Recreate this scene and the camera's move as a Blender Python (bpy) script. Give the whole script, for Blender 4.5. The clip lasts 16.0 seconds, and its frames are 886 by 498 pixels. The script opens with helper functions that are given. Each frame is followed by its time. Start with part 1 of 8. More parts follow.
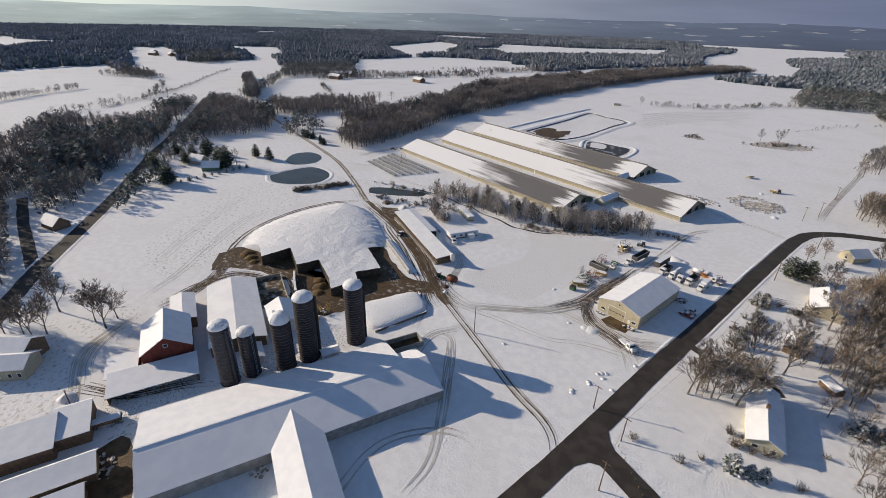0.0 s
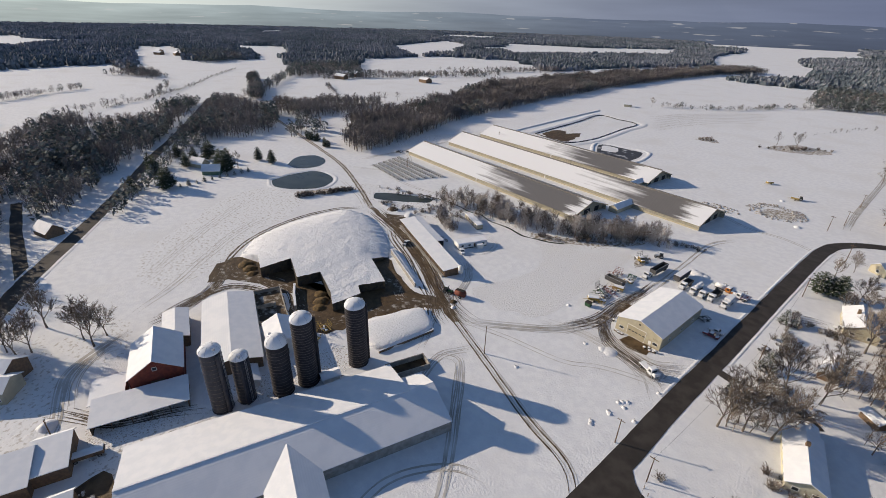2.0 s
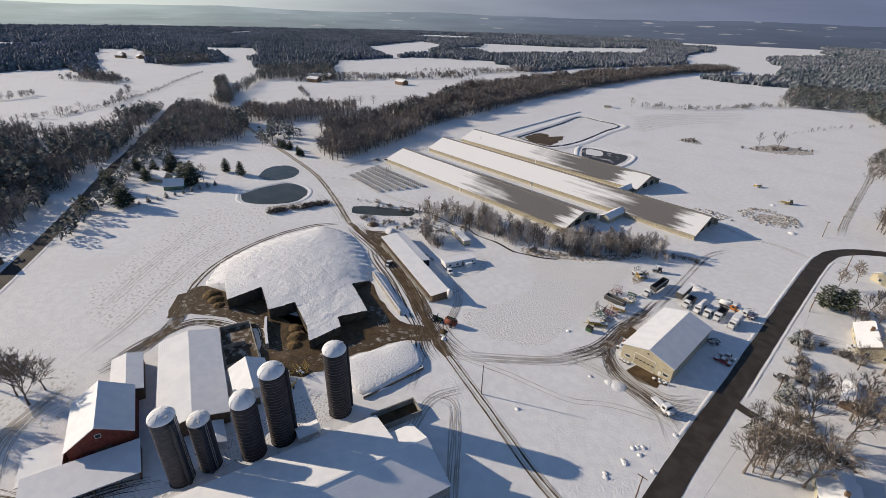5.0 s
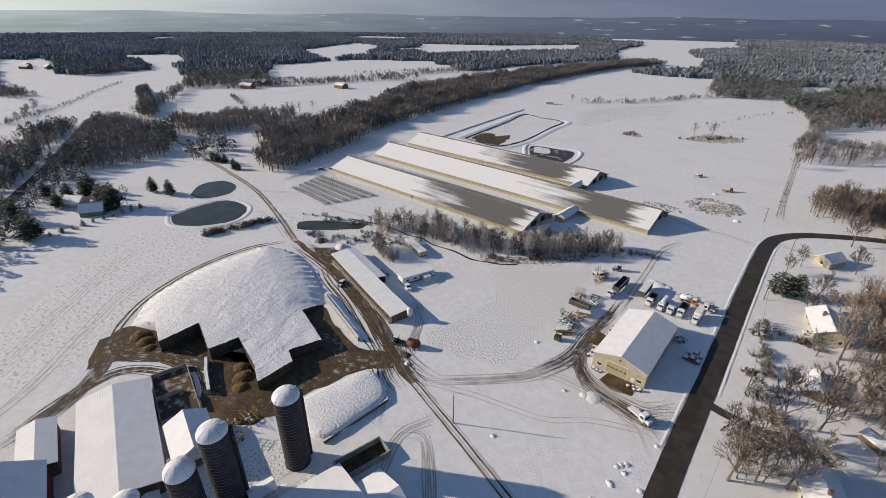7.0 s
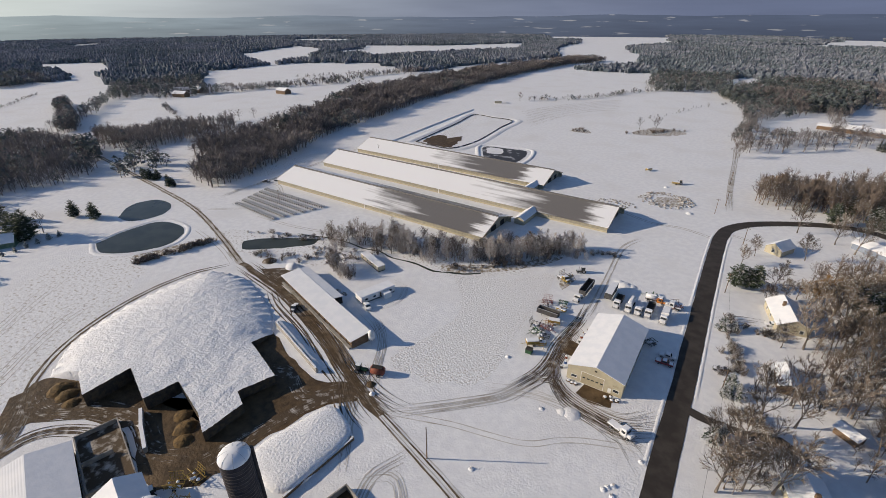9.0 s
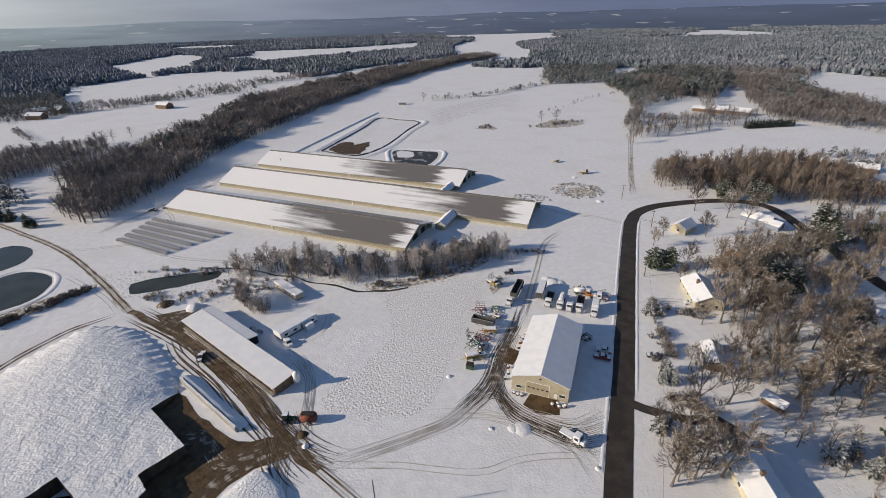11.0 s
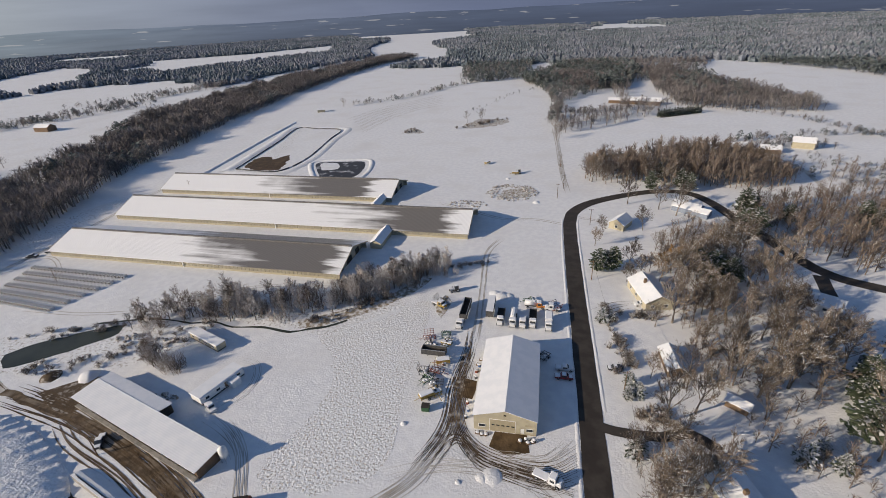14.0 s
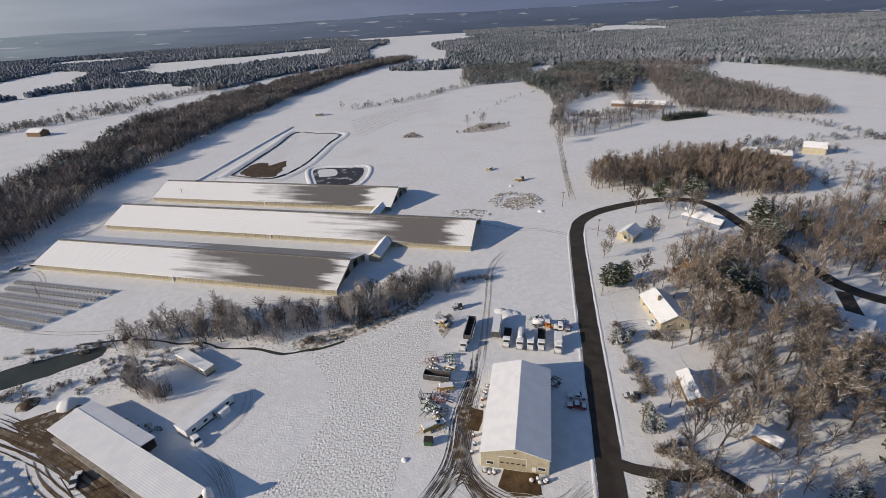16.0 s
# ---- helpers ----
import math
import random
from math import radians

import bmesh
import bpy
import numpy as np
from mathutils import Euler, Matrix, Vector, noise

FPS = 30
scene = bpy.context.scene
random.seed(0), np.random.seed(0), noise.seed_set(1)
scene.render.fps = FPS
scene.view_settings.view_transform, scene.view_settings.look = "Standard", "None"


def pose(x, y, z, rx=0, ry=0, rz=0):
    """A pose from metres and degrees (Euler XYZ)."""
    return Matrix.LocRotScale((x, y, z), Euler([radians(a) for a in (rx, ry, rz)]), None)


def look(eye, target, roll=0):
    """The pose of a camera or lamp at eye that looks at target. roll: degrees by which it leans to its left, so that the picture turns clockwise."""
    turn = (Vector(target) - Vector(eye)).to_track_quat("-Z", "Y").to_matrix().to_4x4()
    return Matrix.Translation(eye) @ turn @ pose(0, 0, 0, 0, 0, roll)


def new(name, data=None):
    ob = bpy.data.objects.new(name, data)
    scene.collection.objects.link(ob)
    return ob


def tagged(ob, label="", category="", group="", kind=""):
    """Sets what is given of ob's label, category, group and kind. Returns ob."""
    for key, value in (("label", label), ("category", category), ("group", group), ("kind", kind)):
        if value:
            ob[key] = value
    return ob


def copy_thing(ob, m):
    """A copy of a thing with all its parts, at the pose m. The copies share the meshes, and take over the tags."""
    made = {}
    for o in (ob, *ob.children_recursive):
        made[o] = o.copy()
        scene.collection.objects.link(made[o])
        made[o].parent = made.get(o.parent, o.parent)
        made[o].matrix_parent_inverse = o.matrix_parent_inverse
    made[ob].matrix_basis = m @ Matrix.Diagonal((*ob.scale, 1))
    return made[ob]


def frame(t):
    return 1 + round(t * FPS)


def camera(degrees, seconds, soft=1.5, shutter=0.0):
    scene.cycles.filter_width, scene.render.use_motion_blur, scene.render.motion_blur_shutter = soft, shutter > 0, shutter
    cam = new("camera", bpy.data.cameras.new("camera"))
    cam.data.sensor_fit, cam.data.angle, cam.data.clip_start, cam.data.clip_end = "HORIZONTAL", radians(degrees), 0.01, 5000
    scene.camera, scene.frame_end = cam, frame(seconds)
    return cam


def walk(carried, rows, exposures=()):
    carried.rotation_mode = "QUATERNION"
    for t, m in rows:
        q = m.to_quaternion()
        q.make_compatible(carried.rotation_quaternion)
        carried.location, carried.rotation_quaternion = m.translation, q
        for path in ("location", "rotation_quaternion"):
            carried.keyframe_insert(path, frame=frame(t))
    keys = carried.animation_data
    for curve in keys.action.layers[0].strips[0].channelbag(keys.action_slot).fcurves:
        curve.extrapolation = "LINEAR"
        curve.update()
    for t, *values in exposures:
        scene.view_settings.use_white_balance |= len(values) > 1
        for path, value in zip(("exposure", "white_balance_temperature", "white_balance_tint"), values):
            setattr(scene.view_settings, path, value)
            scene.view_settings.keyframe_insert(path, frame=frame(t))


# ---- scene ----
cam = camera(88.3, 16.0, soft=0.6)
PATH = [
    (0, (73.65, -140.453, 98.79), (72.288, -139.306, 97.878), 1.9),
    (0.5, (71.297, -138.884, 98.789), (69.933, -137.741, 97.877), 1.9),
    (1, (68.925, -137.292, 98.806), (67.557, -136.154, 97.893), 1.9),
    (1.5, (66.534, -135.745, 98.828), (65.164, -134.611, 97.913), 1.9),
    (2, (64.095, -134.219, 98.861), (62.721, -133.09, 97.946), 1.9),
    (2.5, (61.563, -132.721, 98.889), (60.186, -131.596, 97.974), 2.0),
    (3, (58.942, -131.21, 98.925), (57.563, -130.088, 98.007), 2.0),
    (5.5, (45.656, -123.333, 99.475), (44.373, -122.099, 98.563), 1.5),
    (6, (43.137, -121.591, 99.43), (41.885, -120.326, 98.519), 1.3),
    (6.5, (40.809, -119.77, 99.312), (39.571, -118.49, 98.402), 1.2),
    (7, (38.643, -117.905, 99.176), (37.474, -116.56, 98.268), 0.7),
    (7.5, (36.625, -115.989, 99.063), (35.529, -114.583, 98.157), 0.4),
    (8, (34.668, -114.018, 98.995), (33.578, -112.608, 98.088), 0.3),
    (10.5, (24.965, -103.071, 98.786), (24.175, -101.472, 97.88), -1.4),
    (11, (23.357, -100.593, 98.79), (22.644, -98.96, 97.881), -1.7),
    (11.5, (21.931, -98.052, 98.854), (21.269, -96.399, 97.945), -2.0),
    (12, (20.639, -95.578, 98.963), (20.032, -93.905, 98.051), -2.3),
    (12.5, (19.481, -93.054, 99.07), (18.931, -91.362, 98.156), -2.6),
    (13, (18.429, -90.456, 99.153), (17.93, -88.75, 98.236), -2.8),
    (13.5, (17.457, -87.793, 99.215), (17.003, -86.075, 98.296), -3.0),
    (14, (16.559, -85.139, 99.284), (16.112, -83.42, 98.365), -3.2),
    (14.5, (15.7, -82.524, 99.385), (15.255, -80.803, 98.467), -3.2),
    (15, (14.856, -79.983, 99.509), (14.41, -78.262, 98.592), -3.3),
    (15.5, (13.981, -77.501, 99.619), (13.536, -75.779, 98.704), -3.3),
    (16, (13.062, -75.048, 99.694), (12.617, -73.325, 98.78), -3.3),
]
walk(cam, [(t, look(eye, aim, roll)) for t, eye, aim, roll in PATH], [(0.0, 0.1, 7550, 10.5), (16.0, -0.02, 7450, 10.5)])
# ---- world, sun, exposure ----
SUN_DIR = Vector((-0.85, -0.53, 0.0)).normalized()
SUN_ELEV = radians(20)
sun_vec = Vector((SUN_DIR.x * math.cos(SUN_ELEV), SUN_DIR.y * math.cos(SUN_ELEV), math.sin(SUN_ELEV)))
world = bpy.data.worlds.new("winter_sky")
scene.world = world
world.use_nodes = True
wn = world.node_tree.nodes
sky = wn.new("ShaderNodeTexSky")
sky.sky_type = "NISHITA"
sky.sun_disc = False
sky.sun_elevation = SUN_ELEV
sky.sun_rotation = math.atan2(SUN_DIR.x, SUN_DIR.y)
sky.dust_density = 0.05
sky.air_density = 0.6
sky.ozone_density = 3.0
world.node_tree.links.new(sky.outputs["Color"], wn["Background"].inputs["Color"])
wn["Background"].inputs["Strength"].default_value = 0.145
sun = new("sun", bpy.data.lights.new("sun", "SUN"))
sun.data.energy = 4.5
sun.data.angle = radians(0.6)
sun.data.color = (1.0, 0.92, 0.82)
sun.matrix_world = look((0, 0, 300), Vector((0, 0, 300)) - sun_vec)


# ---- materials ----
def mat(name, c1, c2=None, scale=1.0, rough=0.8, metal=0.0, bump=0.0, bscale=None, c3=None, big=0.05, lo=0.4, hi=0.6, spec=0.3, per_object=0.0, per_island=0.0, uneven=0.0):
    m = bpy.data.materials.new(name)
    m.use_nodes = True
    nt = m.node_tree
    b = nt.nodes["Principled BSDF"]
    b.inputs["Roughness"].default_value = rough
    b.inputs["Metallic"].default_value = metal
    b.inputs["Specular IOR Level"].default_value = spec
    c2 = c2 or tuple(v * 0.8 for v in c1)
    geo = nt.nodes.new("ShaderNodeNewGeometry")

    def ramp(sc, a, z, lo, hi, detail=6):
        n = nt.nodes.new("ShaderNodeTexNoise")
        n.inputs["Scale"].default_value = sc
        n.inputs["Detail"].default_value = detail
        nt.links.new(geo.outputs["Position"], n.inputs["Vector"])
        r = nt.nodes.new("ShaderNodeMapRange")
        r.inputs["From Min"].default_value, r.inputs["From Max"].default_value = lo, hi
        nt.links.new(n.outputs["Fac"], r.inputs["Value"])
        x = nt.nodes.new("ShaderNodeMix")
        x.data_type = "RGBA"
        nt.links.new(r.outputs["Result"], x.inputs["Factor"])
        for k, v in ((6, a), (7, z)):
            if isinstance(v, tuple):
                x.inputs[k].default_value = (*v[:3], 1)
            else:
                nt.links.new(v, x.inputs[k])
        return x.outputs[2]

    col = ramp(scale, c1, c2, lo, hi)
    if c3:
        col = ramp(big, col, c3, 0.5, 0.75, 4)
    if per_object:
        info = nt.nodes.new("ShaderNodeObjectInfo")
        hsv = nt.nodes.new("ShaderNodeHueSaturation")
        mr = nt.nodes.new("ShaderNodeMapRange")
        mr.inputs["To Min"].default_value, mr.inputs["To Max"].default_value = 1 - per_object, 1 + per_object
        nt.links.new(info.outputs["Random"], mr.inputs["Value"])
        nt.links.new(mr.outputs["Result"], hsv.inputs["Value"])
        nt.links.new(col, hsv.inputs["Color"])
        col = hsv.outputs["Color"]
    if per_island:
        hsv = nt.nodes.new("ShaderNodeHueSaturation")
        mr = nt.nodes.new("ShaderNodeMapRange")
        mr.inputs["To Min"].default_value, mr.inputs["To Max"].default_value = 1 - per_island, 1 + per_island
        nt.links.new(geo.outputs["Random Per Island"], mr.inputs["Value"])
        nt.links.new(mr.outputs["Result"], hsv.inputs["Value"])
        nt.links.new(col, hsv.inputs["Color"])
        col = hsv.outputs["Color"]
    nt.links.new(col, b.inputs["Base Color"])
    if bump:
        n = nt.nodes.new("ShaderNodeTexNoise")
        n.inputs["Scale"].default_value = bscale or scale * 2
        n.inputs["Detail"].default_value = 5
        nt.links.new(geo.outputs["Position"], n.inputs["Vector"])
        bp = nt.nodes.new("ShaderNodeBump")
        bp.inputs["Distance"].default_value = bump
        bp.inputs["Strength"].default_value = 1.0
        height = n.outputs["Fac"]
        if uneven:
            big_n = nt.nodes.new("ShaderNodeTexNoise")
            big_n.inputs["Scale"].default_value = uneven
            big_n.inputs["Detail"].default_value = 3
            nt.links.new(geo.outputs["Position"], big_n.inputs["Vector"])
            mr = nt.nodes.new("ShaderNodeMapRange")
            mr.inputs["From Min"].default_value, mr.inputs["From Max"].default_value = 0.42, 0.68
            mr.inputs["To Min"].default_value = 0.4
            nt.links.new(big_n.outputs["Fac"], mr.inputs["Value"])
            mul = nt.nodes.new("ShaderNodeMath")
            mul.operation = "MULTIPLY"
            nt.links.new(height, mul.inputs[0])
            nt.links.new(mr.outputs["Result"], mul.inputs[1])
            height = mul.outputs[0]
        nt.links.new(height, bp.inputs["Height"])
        nt.links.new(bp.outputs["Normal"], b.inputs["Normal"])
    return m


SNOW = mat("snow", (0.80, 0.80, 0.80), (0.74, 0.74, 0.75), scale=0.35, rough=0.75, bump=0.2, bscale=1.5, c3=(0.72, 0.71, 0.70), big=0.03, uneven=0.045)
SNOW_ROUGH = mat("snow_trampled", (0.80, 0.80, 0.80), (0.40, 0.345, 0.29), scale=1.9, rough=0.8, bump=0.3, bscale=1.5, lo=0.53, hi=0.64)
SNOW_ROOF = mat("roof_snow", (0.82, 0.82, 0.83), (0.76, 0.77, 0.79), scale=0.4, rough=0.7, bump=0.03, bscale=1.5)
SNOW_SILAGE = mat("silage_snow", (0.79, 0.79, 0.80), (0.60, 0.60, 0.60), scale=1.3, rough=0.8, bump=0.3, bscale=1.5, lo=0.55, hi=0.8)
ASPHALT = mat("asphalt", (0.038, 0.031, 0.026), (0.058, 0.049, 0.042), scale=0.25, rough=0.75, bump=0.01, bscale=6, c3=(0.030, 0.025, 0.021), big=0.06)
MUD = mat("mud", (0.058, 0.035, 0.016), (0.10, 0.063, 0.030), scale=0.5, rough=0.65, bump=0.18, bscale=1.2, c3=(0.15, 0.098, 0.052), big=0.15)
TRACK = mat("snowy_track", (0.62, 0.60, 0.57), (0.36, 0.32, 0.27), scale=0.15, rough=0.8, bump=0.1, bscale=1.0, lo=0.35, hi=0.7)
TRACK_DARK = mat("muddy_track", (0.088, 0.060, 0.036), (0.50, 0.46, 0.41), scale=0.45, rough=0.75, bump=0.1, bscale=1.2, lo=0.5, hi=0.70)
MUD_TRACK = mat("dark_muddy_rut", (0.080, 0.052, 0.029), (0.16, 0.115, 0.072), scale=0.5, rough=0.75, bump=0.1, bscale=1.2, c3=(0.34, 0.29, 0.24), big=0.12)
DRY_GRASS = mat("dry_grass", (0.26, 0.21, 0.15), (0.70, 0.69, 0.68), scale=0.6, rough=0.9, bump=0.3, bscale=1.0, lo=0.42, hi=0.6)
DRY_GRASS_SNOW = mat("snow_over_brush", (0.79, 0.79, 0.79), (0.38, 0.34, 0.30), scale=0.9, rough=0.8, bump=0.35, bscale=0.8, lo=0.53, hi=0.68, c3=(0.72, 0.71, 0.70), big=0.05)
SNOW_THIN = mat("thin_snow", (0.79, 0.79, 0.79), (0.46, 0.42, 0.37), scale=0.8, rough=0.8, bump=0.2, bscale=0.7, lo=0.53, hi=0.70)
DARK_LINER = mat("lagoon_liner", (0.05, 0.05, 0.055), (0.55, 0.55, 0.56), scale=0.15, rough=0.6, lo=0.55, hi=0.7)
CREAM = mat("cream_siding", (0.47, 0.42, 0.30), (0.41, 0.365, 0.27), scale=0.5, rough=0.55, bump=0.005, bscale=3)
CREAM_DARK = mat("cream_trim", (0.42, 0.36, 0.25), (0.36, 0.31, 0.21), scale=0.6, rough=0.6)
CONCRETE = mat("concrete", (0.36, 0.34, 0.31), (0.26, 0.245, 0.22), scale=0.6, rough=0.85, bump=0.02, bscale=4)
SILO_DARK = mat("silo_staves", (0.030, 0.026, 0.029), (0.048, 0.042, 0.044), scale=0.7, rough=0.75, bump=0.02, bscale=2, c3=(0.026, 0.022, 0.026), big=0.2)
SILO_BLUE = mat("silo_steel_blue", (0.022, 0.024, 0.036), (0.034, 0.036, 0.048), scale=0.6, rough=0.55, spec=0.4)
STEEL = mat("galvanised_steel", (0.55, 0.56, 0.58), (0.42, 0.43, 0.45), scale=2, rough=0.45, metal=0.6)
DARK = mat("dark_opening", (0.03, 0.026, 0.024), (0.045, 0.04, 0.035), scale=1, rough=0.9)
HUTCH_GREY = mat("hutch_plastic", (0.56, 0.55, 0.53), (0.42, 0.41, 0.40), scale=1, rough=0.6)
ROCK_SNOW = mat("snowy_stone", (0.66, 0.65, 0.64), (0.24, 0.21, 0.18), scale=1.2, rough=0.9, lo=0.35, hi=0.55)
RED_BARN = mat("red_barn_boards", (0.22, 0.055, 0.035), (0.16, 0.04, 0.03), scale=1.2, rough=0.8)
WOOD_BROWN = mat("weathered_wood", (0.20, 0.13, 0.08), (0.14, 0.095, 0.065), scale=1.4, rough=0.85, bump=0.01)
WHITE_PAINT = mat("white_paint", (0.78, 0.77, 0.74), (0.70, 0.69, 0.66), scale=1, rough=0.6)
YELLOW_SIDING = mat("pale_yellow_siding", (0.54, 0.50, 0.37), (0.47, 0.43, 0.32), scale=1.0, rough=0.6)
BLUE_PAINT = mat("grey_blue_paint", (0.24, 0.28, 0.34), (0.19, 0.22, 0.28), scale=1.0, rough=0.6)
GREEN_PAINT = mat("green_paint", (0.12, 0.20, 0.14), (0.09, 0.15, 0.11), scale=1.0, rough=0.6)
BARK = mat("bark", (0.13, 0.105, 0.085), (0.20, 0.17, 0.145), scale=1.2, rough=0.9, per_object=0.25)
TWIG = mat("twigs", (0.130, 0.102, 0.080), (0.22, 0.178, 0.143), scale=0.5, rough=0.9, per_object=0.25)
TWIG_RED = mat("reddish_twigs", (0.13, 0.10, 0.08), (0.20, 0.16, 0.135), scale=0.4, rough=0.9, per_object=0.25)
NEEDLE = mat("conifer_needles", (0.04, 0.058, 0.033), (0.095, 0.11, 0.07), scale=0.5, rough=0.9, per_object=0.25)
TWIG_FROST = mat("frosted_twigs", (0.33, 0.285, 0.255), (0.47, 0.43, 0.40), scale=0.7, rough=0.9, per_object=0.2)
ORANGE_LEAF = mat("orange_leaves", (0.34, 0.19, 0.06), (0.24, 0.13, 0.05), scale=0.6, rough=0.85)
WOOD_GREY = mat("bare_woods", (0.17, 0.148, 0.14), (0.25, 0.225, 0.215), scale=0.03, rough=0.95, per_island=0.4)
WOOD_GREEN = mat("conifer_woods", (0.095, 0.115, 0.11), (0.16, 0.18, 0.172), scale=0.03, rough=0.95, per_island=0.4)
# Far woods: distance haze is mixed into both base colours, paler and bluer.
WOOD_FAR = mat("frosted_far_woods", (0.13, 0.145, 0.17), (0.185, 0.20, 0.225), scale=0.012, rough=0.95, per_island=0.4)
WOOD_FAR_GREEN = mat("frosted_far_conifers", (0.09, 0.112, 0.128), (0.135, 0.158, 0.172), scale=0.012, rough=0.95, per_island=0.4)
BROWN_WOODS = mat("brown_thicket", (0.17, 0.128, 0.10), (0.25, 0.20, 0.165), scale=0.06, rough=0.95, per_island=0.3)
FROSTED = mat("frosted_tips", (0.24, 0.24, 0.26), (0.16, 0.16, 0.18), scale=0.1, rough=0.9)


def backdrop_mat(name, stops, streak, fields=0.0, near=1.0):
    """A distant glowing backdrop: its emission holds sky glow and haze, turning from the sun's side of the sky to the
    far side.
    """
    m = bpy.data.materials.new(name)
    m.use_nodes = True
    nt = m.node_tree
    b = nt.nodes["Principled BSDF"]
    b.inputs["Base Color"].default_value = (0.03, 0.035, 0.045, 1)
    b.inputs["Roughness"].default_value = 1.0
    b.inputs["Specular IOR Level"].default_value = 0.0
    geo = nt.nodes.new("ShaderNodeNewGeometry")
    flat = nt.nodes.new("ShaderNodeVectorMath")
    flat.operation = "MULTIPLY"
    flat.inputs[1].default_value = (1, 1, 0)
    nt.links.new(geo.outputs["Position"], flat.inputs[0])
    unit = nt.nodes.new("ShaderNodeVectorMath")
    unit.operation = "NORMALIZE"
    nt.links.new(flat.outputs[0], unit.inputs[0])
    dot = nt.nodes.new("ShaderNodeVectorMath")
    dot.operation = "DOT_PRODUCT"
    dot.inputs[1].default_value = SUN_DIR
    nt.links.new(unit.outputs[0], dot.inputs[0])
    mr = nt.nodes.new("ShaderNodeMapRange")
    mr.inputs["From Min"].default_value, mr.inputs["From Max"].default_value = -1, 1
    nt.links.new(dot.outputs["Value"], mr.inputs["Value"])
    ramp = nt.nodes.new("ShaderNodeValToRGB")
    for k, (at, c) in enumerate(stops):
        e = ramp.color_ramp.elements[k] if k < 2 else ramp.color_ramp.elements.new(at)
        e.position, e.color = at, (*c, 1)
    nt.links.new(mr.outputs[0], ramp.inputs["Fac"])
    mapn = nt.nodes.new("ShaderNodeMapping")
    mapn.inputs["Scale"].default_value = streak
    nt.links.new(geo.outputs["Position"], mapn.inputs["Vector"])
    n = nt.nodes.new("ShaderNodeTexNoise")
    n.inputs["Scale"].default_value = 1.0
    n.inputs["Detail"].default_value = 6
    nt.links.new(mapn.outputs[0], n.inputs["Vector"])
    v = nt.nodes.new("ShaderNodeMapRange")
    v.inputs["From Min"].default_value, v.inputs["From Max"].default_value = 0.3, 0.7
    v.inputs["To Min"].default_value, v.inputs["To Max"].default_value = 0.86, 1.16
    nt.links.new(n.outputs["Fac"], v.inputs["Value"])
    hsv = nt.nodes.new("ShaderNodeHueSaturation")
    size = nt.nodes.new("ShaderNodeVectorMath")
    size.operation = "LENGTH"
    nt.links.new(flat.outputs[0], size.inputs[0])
    # Emission dims towards the inner edge, where less haze would lie.
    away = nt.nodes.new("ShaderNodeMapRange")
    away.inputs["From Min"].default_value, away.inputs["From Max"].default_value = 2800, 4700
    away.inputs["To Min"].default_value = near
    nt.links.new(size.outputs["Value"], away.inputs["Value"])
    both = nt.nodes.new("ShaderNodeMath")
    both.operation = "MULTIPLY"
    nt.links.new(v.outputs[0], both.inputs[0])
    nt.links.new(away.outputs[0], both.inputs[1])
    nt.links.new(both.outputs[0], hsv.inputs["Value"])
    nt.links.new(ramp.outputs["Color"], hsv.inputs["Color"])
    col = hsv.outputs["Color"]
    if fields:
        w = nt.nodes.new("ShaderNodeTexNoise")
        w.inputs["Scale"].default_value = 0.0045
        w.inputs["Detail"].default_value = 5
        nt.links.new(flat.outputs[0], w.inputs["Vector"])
        g = nt.nodes.new("ShaderNodeMapRange")
        g.inputs["From Min"].default_value, g.inputs["From Max"].default_value = 0.64, 0.67
        g.inputs["To Max"].default_value = fields
        nt.links.new(w.outputs["Fac"], g.inputs["Value"])
        mix = nt.nodes.new("ShaderNodeMix")
        mix.data_type = "RGBA"
        mix.inputs[7].default_value = (0.50, 0.52, 0.58, 1)
        nt.links.new(g.outputs[0], mix.inputs["Factor"])
        nt.links.new(col, mix.inputs[6])
        col = mix.outputs[2]
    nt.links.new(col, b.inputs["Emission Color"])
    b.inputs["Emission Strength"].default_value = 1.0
    return m


SKY_BANK = backdrop_mat("hazy_cloud_bank", ((0.10, (0.09, 0.13, 0.255)), (0.94, (0.64, 0.75, 0.75)), (0.31, (0.105, 0.14, 0.25)), (0.52, (0.19, 0.235, 0.35)), (0.65, (0.27, 0.325, 0.43)), (0.81, (0.48, 0.56, 0.63))), (0.0005, 0.0005, 0.006))
# Hills glow by themselves: haze painted as emission, paler on the sun's side.
HILL_HAZE = backdrop_mat("blue_hills", ((0.10, (0.060, 0.086, 0.158)), (0.94, (0.42, 0.52, 0.57)), (0.31, (0.066, 0.093, 0.163)), (0.52, (0.105, 0.142, 0.225)), (0.65, (0.18, 0.235, 0.32)), (0.81, (0.28, 0.36, 0.43))), (0.0022, 0.0022, 0.02), 0.4, 0.66)
SNOW_TWIG = mat("snow_on_branches", (0.75, 0.75, 0.76), (0.6, 0.6, 0.6), scale=0.6, rough=0.8)
WATER = mat("pond_water", (0.045, 0.052, 0.045), (0.06, 0.066, 0.055), scale=0.1, rough=0.2, spec=0.14)


# ---- mesh helpers ----
def finish(name, bm, material, smooth=False):
    me = bpy.data.meshes.new(name)
    bm.normal_update()
    bm.to_mesh(me)
    bm.free()
    mats = material if isinstance(material, (list, tuple)) else [material]
    for m in mats:
        me.materials.append(m)
    if smooth:
        me.polygons.foreach_set("use_smooth", [True] * len(me.polygons))
    return me


